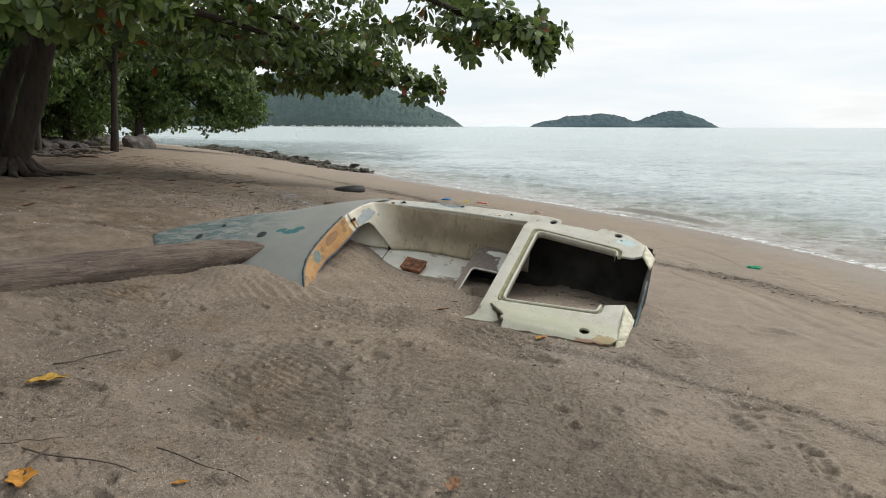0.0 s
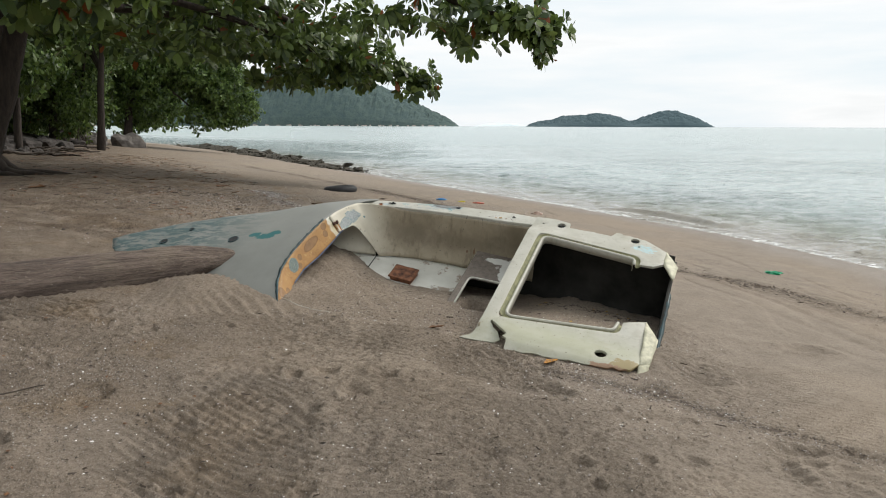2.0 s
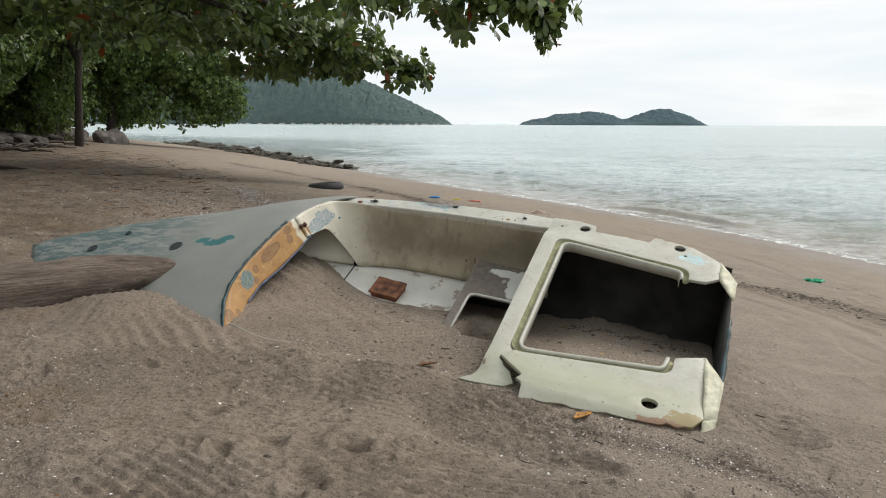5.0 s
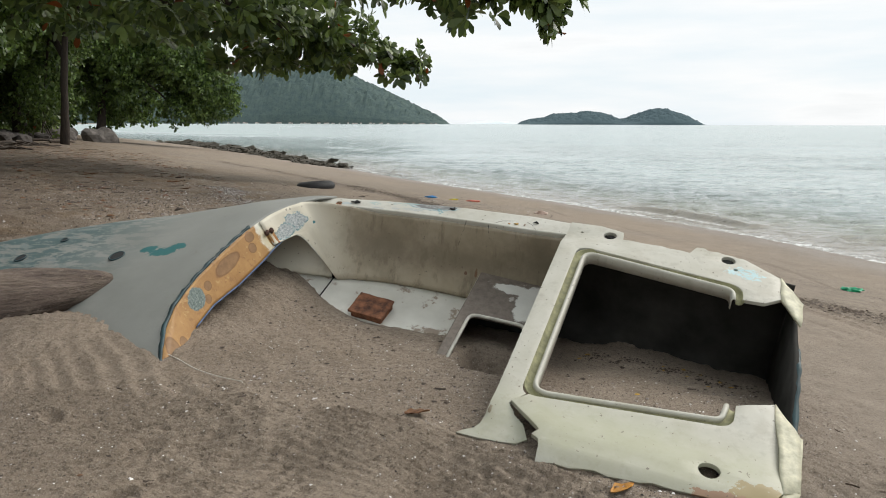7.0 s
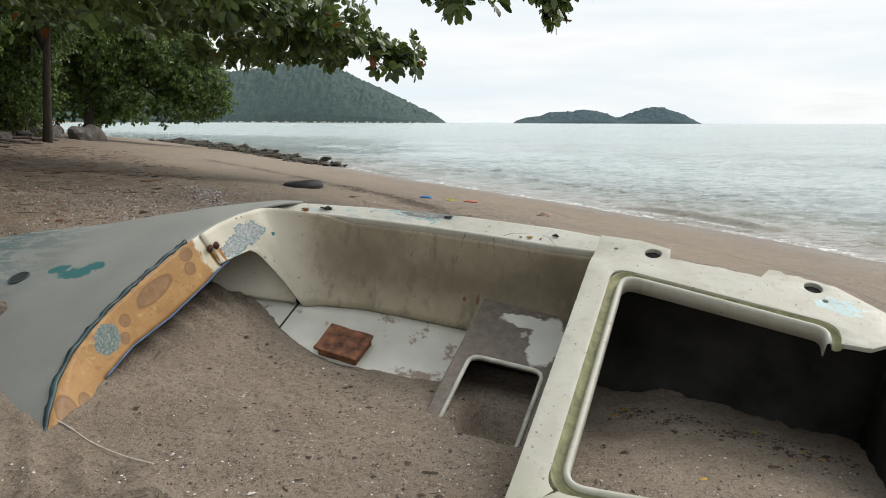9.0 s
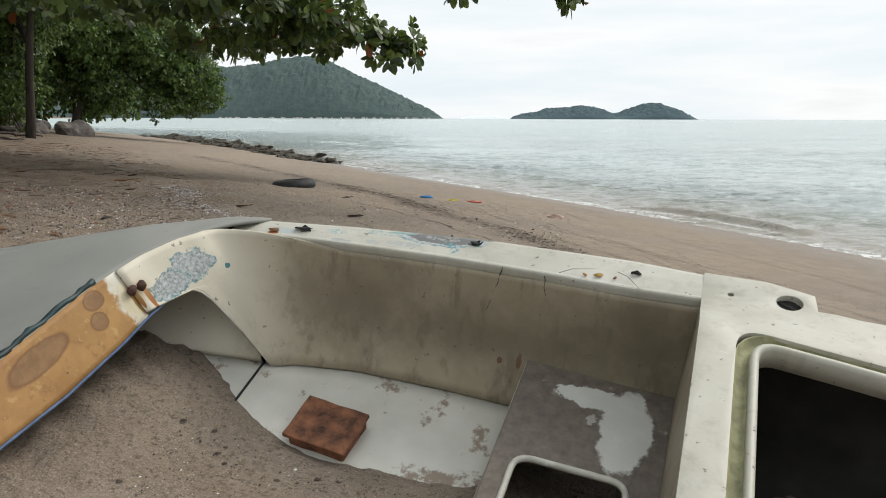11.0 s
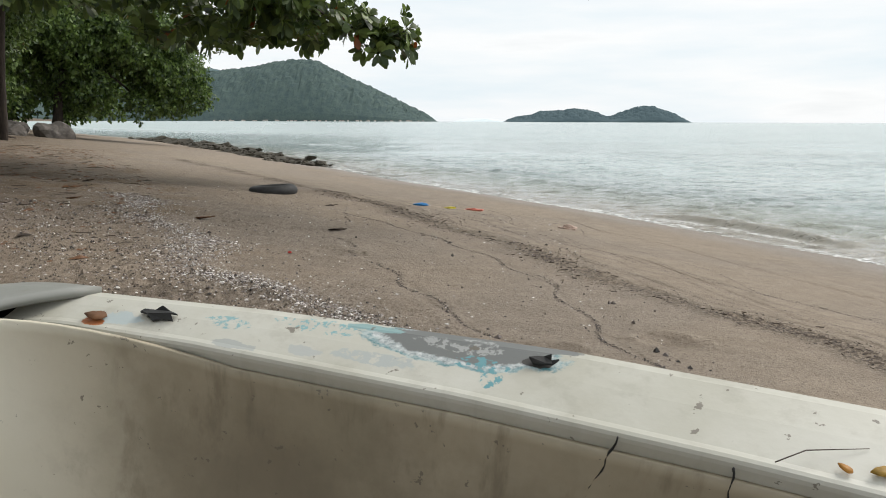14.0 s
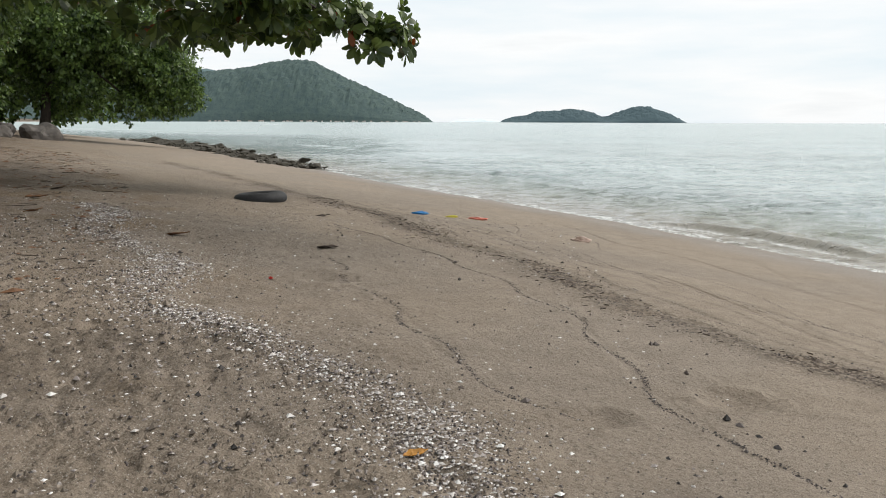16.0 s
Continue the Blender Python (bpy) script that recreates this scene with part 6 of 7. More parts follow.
bushy_tree(-17.0, 39.8, 7.5, [(-13.0, 42.6, 4.2, 2.3, 2.6, 1.9), (-14.2, 42.0, 5.6, 3.0, 3.0, 2.2), (-12.5, 43.2, 3.1, 1.7, 1.8, 1.3), (-16.5, 41.0, 5.8, 3.2, 3.2, 2.8), (-13.6, 41.5, 2.6, 1.5, 1.2, 0.9), (-16.2, 40.6, 3.4, 2.0, 1.6, 1.6)], 31, 40000, 0.13, 0.24,
           "dense dark green tree drooping over the water", (0.6, 1.2))
bushy_tree(-12.8, 28.4, 8.0, [(-12.6, 29.5, 6.6, 2.6, 2.6, 1.8), (-15.0, 30.5, 6.2, 3.0, 3.0, 2.4), (-14.6, 30.8, 3.6, 1.5, 1.2, 1.8)], 32, 20000, 0.12, 0.16, "slim dark tree on the bank", (0.2, 0.6), 0)
bushy_tree(-16.8, 32.5, 8.5, [(-17.0, 33.5, 6.2, 3.0, 3.0, 2.8), (-16.4, 33.0, 3.0, 1.4, 1.2, 1.7), (-18.6, 33.5, 3.4, 1.6, 1.4, 2.0)], 33, 24000, 0.13, 0.2, "shore tree with bright lower leaves and hanging vines", (0.3, 0.3), 5, M_LEAF)
bushy_tree(-11.8, 21.5, 7.5, [(-12.0, 22.5, 6.0, 2.8, 2.6, 2.0), (-14.2, 24.0, 4.6, 2.4, 2.2, 2.2), (-11.6, 21.2, 3.75, 1.5, 0.9, 0.95)], 34, 30000, 0.13, 0.12, "dark bank tree with a straight trunk", (0.2, 0.2), 0)
bushy_tree(-13.4, 21.9, 7.0, [(-15.5, 23.0, 5.5, 3.0, 2.6, 2.6), (-16.6, 24.0, 3.2, 2.0, 1.8, 1.8), (-13.4, 21.5, 3.6, 1.4, 0.9, 1.0)], 35, 30000, 0.13, 0.13, "dark bank tree with a straight trunk", (-0.3, 0.2), 0)
bushy_tree(-20.5, 40.0, 9.0, [(-20.5, 41.0, 6.0, 3.6, 3.4, 3.4), (-20.0, 40.0, 3.0, 2.2, 2.0, 1.8), (-23.5, 42.0, 4.6, 3.2, 3.0, 3.4)], 36, 15000, 0.18, 0.25, "tall dense tree at the back of the bank", (0.4, 0.4), 4)
bushy_tree(-22.5, 31.0, 9.0, [(-22.0, 32.0, 5.8, 3.6, 3.2, 3.4), (-21.5, 31.5, 3.0, 2.4, 2.0, 2.0)], 37, 11000, 0.18, 0.25, "tall dense tree at the back of the bank", (0.2, 0.2), 3)
bushy_tree(-18.0, 22.5, 9.0, [(-18.5, 23.5, 6.4, 3.4, 3.0, 3.0), (-19.5, 24.0, 3.6, 2.6, 2.2, 2.2), (-21.5, 25.0, 5.0, 3.0, 3.0, 3.0)], 38, 12000, 0.17, 0.25, "tall dense tree at the back of the bank", (0.2, 0.3), 3)
bushy_tree(-26.0, 52.0, 10.0, [(-25.0, 53.0, 6.0, 4.5, 4.0, 4.0), (-21.5, 52.5, 4.2, 3.4, 3.0, 3.0), (-29.0, 54.0, 5.5, 4.0, 4.0, 4.0)], 39, 16000, 0.22, 0.3, "distant dense shore trees", (0.3, 0.3))
# out of view; leaves thickened to keep light off the leaning trunks
bushy_tree(-12.0, 9.0, 8.0, [(-11.5, 10.0, 6.8, 3.2, 3.2, 2.2), (-13.5, 12.0, 5.5, 3.0, 3.0, 2.5)], 40, 14000, 0.26, 0.25, "unseen dense tree shading the top of the beach", (0.3, 0.2))

# the row goes on along the top of the beach: unseen, added for shade
bushy_tree(-9.5, 4.0, 8.5, [(-7.6, 5.0, 7.0, 2.8, 2.6, 1.6), (-9.5, 3.5, 6.6, 3.0, 3.0, 2.4), (-5.8, 3.2, 7.4, 2.2, 2.2, 1.2)], 43, 13000, 0.34, 0.25, "unseen dense tree shading the top of the beach", (0.6, 0.0))
bushy_tree(-9.0, -2.0, 8.5, [(-7.2, -1.5, 7.0, 3.0, 2.8, 1.6), (-9.5, -2.5, 6.2, 3.0, 3.0, 2.4), (-5.0, -0.6, 7.6, 2.2, 2.2, 1.2)], 44, 13000, 0.34, 0.25, "unseen dense tree shading the top of the beach", (0.6, 0.2))

# thicket that fills the bank behind the first row of trunks
_g = np.random.default_rng(51)
tc, ta = [], []
for k in range(7000):
    f = _g.uniform(0, 1)
    x, y = -14.5 - 12.0 * f + _g.normal() * 1.3 - 1.0, 17.5 + 30 * f + _g.normal() * 2.0
    tc.append((x - 1.2, y + 1.0, 1.6 + _g.uniform(0, 1) ** 1.3 * 6.5))
    ta.append(_g.normal(size=3) + np.array([0.4, -0.6, 0.2]))
tagged(leaf_mesh("thicket", leaf_cloud(tc, ta, 6, 0.42, 0.22, _g, droop=0.5), M_LEAF_DARK, None, far=True), "dark tangled undergrowth filling the bank", "undergrowth", kind="stuff")


# --- boulders, shore rocks and driftwood on the bank
def boulder(x, y, sx, sy, sz, seed, mat, name="boulder", label="grey weathered boulder on the bank", sink=0.3, group="boulders on the bank"):
    bm = bmesh.new()
    bmesh.ops.create_icosphere(bm, subdivisions=3, radius=1.0)
    off = Vector((seed * 3.7, seed * 1.3, seed * 2.1))
    for v in bm.verts:
        c = v.co.copy()
        q = noise.noise(c * 0.9 + off) * 0.45 + noise.noise(c * 2.3 + off) * 0.16
        planes = max(abs(c.x + 0.3 * c.z), abs(c.y - 0.2 * c.x), abs(c.z))
        v.co = c * (0.62 / planes * 0.6 + 0.45 + q)
        v.co = Vector((v.co.x * sx, v.co.y * sy, v.co.z * sz))
    ob = part(name, bm, mat, None, "", smooth=False)
    ob.matrix_world = pose(x, y, gz1(x, y) + sz * (1 - 2 * sink) * 0.55, 0, 0, seed * 47 % 360)
    return tagged(ob, label, "rock", group)


boulder(-15.9, 37.3, 0.78, 0.6, 0.62, 1, M_ROCK, label="large pale grey tilted boulder on the bank")
boulder(-17.2, 36.8, 0.7, 0.6, 0.5, 2, M_ROCK)
boulder(-17.9, 36.0, 0.6, 0.6, 0.55, 3, M_ROCK)
boulder(-18.6, 36.9, 0.9, 0.7, 0.7, 4, M_ROCK)
boulder(-16.4, 35.4, 0.5, 0.4, 0.35, 5, M_ROCK)
r2 = random.Random(8)
for i in range(70):
    t = i / 69
    x, y = -10.6 - 6.4 * t + r2.uniform(-0.9, 0.4), 19.5 + 14.5 * t + r2.uniform(-1.0, 1.0)
    s = r2.uniform(0.10, 0.40)
    boulder(x - 0.6 + r2.uniform(-0.9, 0.7), y, s * r2.uniform(0.8, 1.4), s, s * r2.uniform(0.6, 0.9), 10 + i, M_ROCKD, label="dark grey-brown rock among driftwood on the bank")

# low shelf of dark rocks at the water's edge: too many to count
r3 = random.Random(5)
tmp = bmesh.new()
bmesh.ops.create_icosphere(tmp, subdivisions=1, radius=1.0)
ICO_V, ICO_F = np.array([v.co[:] for v in tmp.verts]), [[v.index for v in f.verts] for f in tmp.faces]
tmp.free()
RV, RF = [], []
for i in range(1100):
    y = 30.5 + 34 * (i / 1100) ** 1.15
    x = float(lerp_table(y, SHORE)) - 0.55 + 0.012 * (y - 30) + r3.gauss(0, 0.32 + 0.022 * (y - 30)) + 0.3 * math.sin(y * 1.7) + 0.2 * math.sin(y * 4.1)
    s = (0.05 + 0.20 * r3.random() ** 2.2) * (0.7 + 0.022 * (y - 30))
    m = np.array(Euler((r3.uniform(-0.2, 0.2), r3.uniform(-0.2, 0.2), r3.uniform(0, 6.3))).to_matrix())
    v = (ICO_V * np.array([s * r3.uniform(0.7, 2.2), s * r3.uniform(0.7, 1.3), s * r3.uniform(0.25, 0.5)]) + np.array([[r3.uniform(-1, 1) for _ in range(3)] for _ in ICO_V]) * s * 0.38) @ m.T
    RF += [[k + len(RV) for k in f] for f in ICO_F]
    RV += (v + np.array([x, y, SEA + 0.05 + r3.uniform(-0.05, 0.05)])).tolist()
tagged(raw("shore_rocks", RV, RF, M_REEF, None, "", smooth=False), "low shelf of dark brown rocks at the water's edge", "rock", kind="stuff")


def stick(x, y, length, r, turn, seed, name="driftwood_branch", label="bleached bent driftwood branch on the sand", lift=0.0, mat=None, group="driftwood on the bank"):
    q = random.Random(seed)
    pts = []
    for i in range(6):
        s = (i / 5 - 0.5) * length
        px, py = s * math.cos(turn) + q.uniform(-1, 1) * length * 0.05, s * math.sin(turn) + q.uniform(-1, 1) * length * 0.05
        pts.append((px, py, gz1(x + px, y + py) - gz1(x, y) + r * 0.5 + lift * abs(math.sin(i * 1.1))))
    ob = part(name, tube(spline(pts, 15), [r * (1.0 - 0.5 * i / 15) for i in range(len(spline(pts, 15)))], 7, 0.3, seed), mat or M_DARKWOOD)
    ob.location = (x, y, gz1(x, y))
    return tagged(ob, label, "driftwood", group)


for i in range(16):
    t = r2.random()
    stick(-8.6 - 5.8 * t + r2.uniform(-0.8, 0.8), 15.5 + 14 * t + r2.uniform(-1, 1), r2.uniform(0.6, 1.9), r2.uniform(0.015, 0.05), r2.uniform(-0.9, 2.2), 60 + i, lift=r2.uniform(0.0, 0.12))
for i in range(46):
    t = r2.random() ** 1.2
    stick(-10.4 - 6.6 * t + r2.uniform(-1.0, 0.8), 18.6 + 15.5 * t + r2.uniform(-1, 1), r2.uniform(0.4, 1.7), r2.uniform(0.010, 0.042), r2.uniform(-1.2, 1.6), 160 + i, label="grey bleached driftwood tangled among rocks", lift=r2.uniform(0.0, 0.10), mat=M_DARKWOOD if i % 3 else M_GREYWOOD)
for i in range(60):
    t = r2.random()
    b = r2.uniform(0.14, 0.42)
    boulder(-11.6 - 6.4 * t + r2.uniform(-1.4, 0.5), 19.0 + 15.0 * t + r2.uniform(-1.0, 1.0), b * r2.uniform(0.8, 1.5), b, b * r2.uniform(0.6, 1.0), 110 + i, M_ROCKD, label="dark grey-brown rock among driftwood on the bank", sink=0.2)
for x, y, L, r, a, sd in ((-0.52, 2.04, 0.46, 0.0035, -0.12, 301), (-0.66, 2.0, 0.24, 0.006, 1.75, 302), (-0.12, 2.12, 0.40, 0.003, -0.40, 303), (-1.0, 3.1, 0.35, 0.004, 0.9, 304), (-0.75, 2.15, 0.22, 0.0025, 0.6, 305)):
    stick(x, y, L, r, a, sd, "fallen_twig", "thin dry brown twig lying on the sand", 0.0, M_DARKWOOD, "twigs on the sand")
# exposed roots at the foot of the leaning tree
for i in range(7):
    a = -2.4 + i * 0.42
    pts = [(BASE_A[0] + 0.2 * math.cos(a), BASE_A[1] + 0.2 * math.sin(a), za + 0.22)]
    for s in (0.5, 0.9, 1.4):
        x, y = BASE_A[0] + s * math.cos(a + 0.12 * s), BASE_A[1] + s * math.sin(a + 0.12 * s)
        pts.append((x, y, gz1(x, y) + 0.03 - 0.05 * (s > 1.2)))
    part("root", tube(spline(pts, 12), [0.10 * (1 - 0.075 * k) for k in range(len(spline(pts, 12)))], 7, 0.2, i), M_BARK, tree_a)

# --- the big drift log that rests on the boat's fore deck
pts = [(-5.2, 3.0, 1.30), (-4.2, 3.42, 1.26), (-3.4, 3.80, 1.22), (-2.8, 4.10, 1.18), (-2.2, 4.60, 1.185), (-1.7, 4.99, 1.215), (-1.3, 5.34, 1.245), (-1.08, 5.52, 1.262), (-0.95, 5.62, 1.266), (-0.88, 5.67, 1.262)]
path = spline(pts, 72)
rad = [float(np.interp(i / (len(path) - 1), [0, 0.33, 0.55, 0.7, 0.8, 0.88, 0.95, 1.0], [0.225, 0.198, 0.162, 0.130, 0.098, 0.078, 0.068, 0.055])) for i in range(len(path))]
log_bm = tube(path, rad, 30, 0.03, 12)
axis = [Vector(p) for p in path]
for v in log_bm.verts:
    c = min(axis, key=lambda p: (p - v.co).length_squared)
    along_s = v.co.x * 0.78 + v.co.y * 0.62
    d = v.co - c
    g = math.atan2(d.z, d.x * -0.62 + d.y * 0.78)
    f = 0.10 * noise.noise(Vector((along_s * 2.2, math.cos(g) * 1.2, math.sin(g) * 1.2))) + 0.07 * noise.noise(Vector((along_s * 0.9, math.cos(g) * 5, math.sin(g) * 5))) + 0.04 * noise.noise(Vector((along_s * 9, math.cos(g) * 3, math.sin(g) * 3)))
    v.co = c + d * (1 + f)
log = part("drift_log", log_bm, M_LOG)
tagged(log, "weathered grey-brown drift log leaning on the boat", "log")

# single leaves on the outermost sprays, all on one mesh
one = bpy.data.meshes.new("leaf")
one.from_pydata([(0.0, 0, 0), (0.09, 0.034, 0.012), (0.18, 0.062, 0.02), (0.235, 0.034, 0.008), (0.26, 0, -0.012), (0.235, -0.034, 0.008), (0.18, -0.062, 0.02), (0.09, -0.034, 0.012)], [],
                [(0, 1, 7), (1, 2, 6, 7), (2, 3, 5, 6), (3, 4, 5)])
one.materials.append(M_LEAF1)
rl = random.Random(23)
for (x, y, z, n) in ((-0.30, 17.3, 3.08, 26), (-0.62, 17.2, 3.2, 24), (-1.0, 17.1, 3.32, 24), (1.86, 13.1, 3.42, 26), (1.95, 13.1, 3.66, 26), (1.72, 13.15, 3.86, 24), (1.3, 13.3, 3.98, 24), (0.62, 14.4, 3.7, 26), (0.3, 14.5, 3.9, 24), (-1.5, 16.6, 3.3, 26), (-2.3, 16.6, 3.3, 26)):
    for i in range(n):
        o = new("leaf", one)
        o.parent = tree_a
        s = rl.uniform(0.7, 1.1)
        o.matrix_basis = pose(x + rl.gauss(0, 0.10), y + rl.gauss(0, 0.10), z + rl.gauss(0, 0.09), rl.uniform(-50, 50), rl.uniform(-20, 70), rl.uniform(0, 360)) @ Matrix.Diagonal((s, s, s, 1))

# ---------------------------------------------------------------- small things on the sand
def on_sand(ob, x, y, dz=0.0, rx=0, ry=0, rz=0):
    ob.matrix_world = pose(x, y, gz1(x, y) + dz, rx, ry, rz)
    return ob


# half-buried tyre
bm = bmesh.new()
R0, r0 = 0.245, 0.095
ringv = []
for i in range(40):
    a = 2 * math.pi * i / 40
    row = []
    for j in range(14):
        b = 2 * math.pi * j / 14
        rr = R0 + r0 * math.cos(b) * (1.0 if math.cos(b) < 0 else 0.9)
        tread = 0.006 * (i % 2) * max(0, math.cos(b))
        row.append(bm.verts.new(((rr + tread) * math.cos(a), (rr + tread) * math.sin(a), 0.085 * math.sin(b))))
    ringv.append(row)
for i in range(40):
    for j in range(14):
        bm.faces.new((ringv[i][j], ringv[(i + 1) % 40][j], ringv[(i + 1) % 40][(j + 1) % 14], ringv[i][(j + 1) % 14]))
tyre = on_sand(part("tyre", bm, M_TYRE), -1.87, 15.8, 0.0, -2, -3, 20)
tagged(tyre, "old black rubber tyre half buried in sand", "tyre")

# rusty battery-like box on the cockpit floor
rust_box = empty("rusty_box", BOAT_M @ pose(-0.985, 0.295, FLOOR_N - 0.012, 4, 0, -4), "rusted brown metal box tilted on the cockpit floor", "box")
bm = bmesh.new()
block(bm, Matrix.Translation((0, 0, 0.02)), 0.17, 0.13, 0.045)
bmesh.ops.subdivide_edges(bm, edges=bm.edges[:], cuts=3, use_grid_fill=True)
for v in bm.verts:
    v.co += Vector((noise.noise(v.co * 14), noise.noise(v.co * 14 + Vector((5, 0, 0))), noise.noise(v.co * 14 + Vector((0, 5, 0))))) * 0.006
bevelled(part("body", bm, M_RUST2, rust_box, smooth=False), 0.006)
bm = bmesh.new()
block(bm, Matrix.Translation((0, 0, 0.050)), 0.185, 0.142, 0.014)
bmesh.ops.subdivide_edges(bm, edges=bm.edges[:], cuts=3, use_grid_fill=True)
for v in bm.verts:
    v.co += Vector((0, 0, noise.noise(v.co * 20))) * 0.006
bevelled(part("lid", bm, M_RUST2, rust_box, "flaking rusted lid", smooth=False), 0.004)


def litter(name, x, y, outline, t, mat, label, cat="litter", rz=0.0, curl=0.0, rx=0.0, ry=0.0):
    bm = bmesh.new()
    f = bm.faces.new([bm.verts.new((p[0], p[1], curl * (p[0] ** 2 + p[1] ** 2) * 2.5)) for p in outline])
    ext = bmesh.ops.extrude_face_region(bm, geom=[f])
    bmesh.ops.translate(bm, verts=[v for v in ext["geom"] if isinstance(v, bmesh.types.BMVert)], vec=(0, 0, t))
    bmesh.ops.recalc_face_normals(bm, faces=bm.faces[:])
    ob = on_sand(part(name, bm, mat), x, y, 0.004, rx, ry, rz)
    return tagged(ob, label, cat)


def blob_outline(a, b, n, seed):
    q = random.Random(seed)
    return [(a * (0.75 + 0.4 * q.random()) * math.cos(2 * math.pi * i / n), b * (0.75 + 0.4 * q.random()) * math.sin(2 * math.pi * i / n)) for i in range(n)]


def scrap(x, y, a, b, t, mat, label, rz=0.0, seed=0):
    """A crumpled lump of thin plastic with folds."""
    bm = bmesh.new()
    bmesh.ops.create_icosphere(bm, subdivisions=3, radius=1.0)
    off = Vector((seed * 5.1, seed * 2.3, 0))
    for v in bm.verts:
        c = v.co.copy()
        q = 0.75 + 0.5 * noise.noise(c * 1.1 + off) + 0.35 * abs(noise.noise(c * 2.6 + off)) + 0.2 * noise.noise(c * 5 + off)
        v.co = Vector((c.x * a * q, c.y * b * q, (c.z * 0.5 + 0.35) * t * q))
    return tagged(on_sand(part("plastic_scrap", bm, mat, smooth=False), x, y, -0.004, 0, 0, rz), label, "litter")


scrap(0.16, 15.78, 0.12, 0.05, 0.035 * 1.6, M_BLUE, "crumpled blue plastic scrap on the sand", rz=10, seed=1)
scrap(0.57, 15.8, 0.09, 0.04, 0.02 * 1.6, M_YELLOW, "yellow plastic scrap on the sand", rz=-10, seed=2)
scrap(0.88, 15.75, 0.16, 0.04, 0.025 * 1.6, M_PINK, "salmon-red plastic scrap on the sand", rz=-25, seed=3)
scrap(1.94, 14.1, 0.13, 0.05, 0.05 * 1.6, M_PALE, "pale pink crumpled plastic scrap on the sand", rz=-30, seed=4)
scrap(4.14, 8.87, 0.10, 0.045, 0.03 * 1.6, M_GREEN, "green plastic scrap on the sand", rz=-10, seed=5)
scrap(-0.52, 10.46, 0.015, 0.012, 0.01 * 1.6, M_RED, "tiny red plastic scrap on the sand", seed=6)

LEAF_OUT = [(-0.085, 0.0), (-0.04, 0.030), (0.02, 0.043), (0.06, 0.035), (0.085, 0.0), (0.06, -0.035), (0.02, -0.043), (-0.04, -0.030)]


def dry_leaf(x, y, s, mat, rz, seed):
    """A curled leaf, folded on its rib, with an uneven rim."""
    def f(a, b):
        w = 0.042 * math.sin(math.pi * min(1, max(0, (a + 0.085) / 0.172)) ** 0.85) * (1 + 0.18 * math.sin(a * 90 + seed))
        z = 0.30 * abs(b) * w + 1.1 * a * a + 0.010 * noise.noise(Vector((a * 26, b * 1.6, seed)))
        return (a * s, (b * w + 0.006 * math.sin(a * 25 + seed)) * s, z * s)
    ob = part("fallen_leaf", sheet(f, np.linspace(-0.085, 0.085, 12), np.linspace(-1, 1, 5)), mat, smooth=False)
    thicken(ob, 0.0015, 0.0)
    on_sand(ob, x, y, 0.004, 7 * math.sin(seed * 2.1), -6 + 3 * math.cos(seed), rz)
    return tagged(ob, "dry fallen leaf curled on the sand", "leaf")


for i, (x, y, mat, s, rz) in enumerate([(-1.03, 2.75, M_LEAFY, 1.0, 20), (-0.62, 1.85, M_LEAFO, 1.1, -60), (0.88, 1.96, M_LEAFY, 1.1, -20), (-0.14, 1.97, M_LEAFO, 0.35, 10), (0.78, 2.16, M_LEAFB, 0.6, 80),
                                        (-1.52, 11.76, M_LEAFB, 1.0, 10), (-0.38, 11.73, M_LEAFK, 1.0, -15), (-3.51, 13.51, M_LEAFB, 1.3, 5), (-3.8, 14.5, M_LEAFK, 0.9, 40), (-0.85, 14.38, M_LEAFK, 1.0, 0),
                                        (0.45, 8.01, M_LEAFO, 0.45, 20), (-2.9, 12.3, M_LEAFB, 1.0, 60), (-4.6, 13.2, M_LEAFB, 1.1, 15), (-5.1, 10.6, M_LEAFB, 1.3, 25), (-4.2, 8.06, M_LEAFB, 1.2, 75), (1.26, 4.30, M_LEAFO, 0.5, 30),
                                        (0.90, 4.62, M_LEAFY, 0.45, 100), (0.62, 4.68, M_LEAFB, 0.6, 0), (0.05, 7.6, M_LEAFB, 0.4, 0), (-0.3, 7.3, M_LEAFB, 0.4, 50)]):
    ob = dry_leaf(x, y, s, mat, rz, i)
    ob["group"] = "fallen leaves on the beach"


def scatter(name, n, place, make, mat, label, category, seed):
    """Many small bits joined in one mesh."""
    q = random.Random(seed)
    V, F = [], []
    for i in range(n):
        x, y = place(q)
        v, f = make(q)
        a = q.uniform(0, 6.283)
        ca, sa = math.cos(a), math.sin(a)
        base = len(V)
        V += [[p[0] * ca - p[1] * sa + x, p[0] * sa + p[1] * ca + y, p[2]] for p in v]
        F += [[k + base for k in ff] for ff in f]
    V = np.array(V)
    counts = len(V) // n
    cx = V.reshape(n, counts, 3)[:, :, :2].mean(1)
    V[:, 2] += np.repeat(ground_z(cx[:, 0], cx[:, 1]), counts)
    ob = raw(name, V, F, mat, None, "", smooth=False)
    return tagged(ob, label, category, kind="stuff")


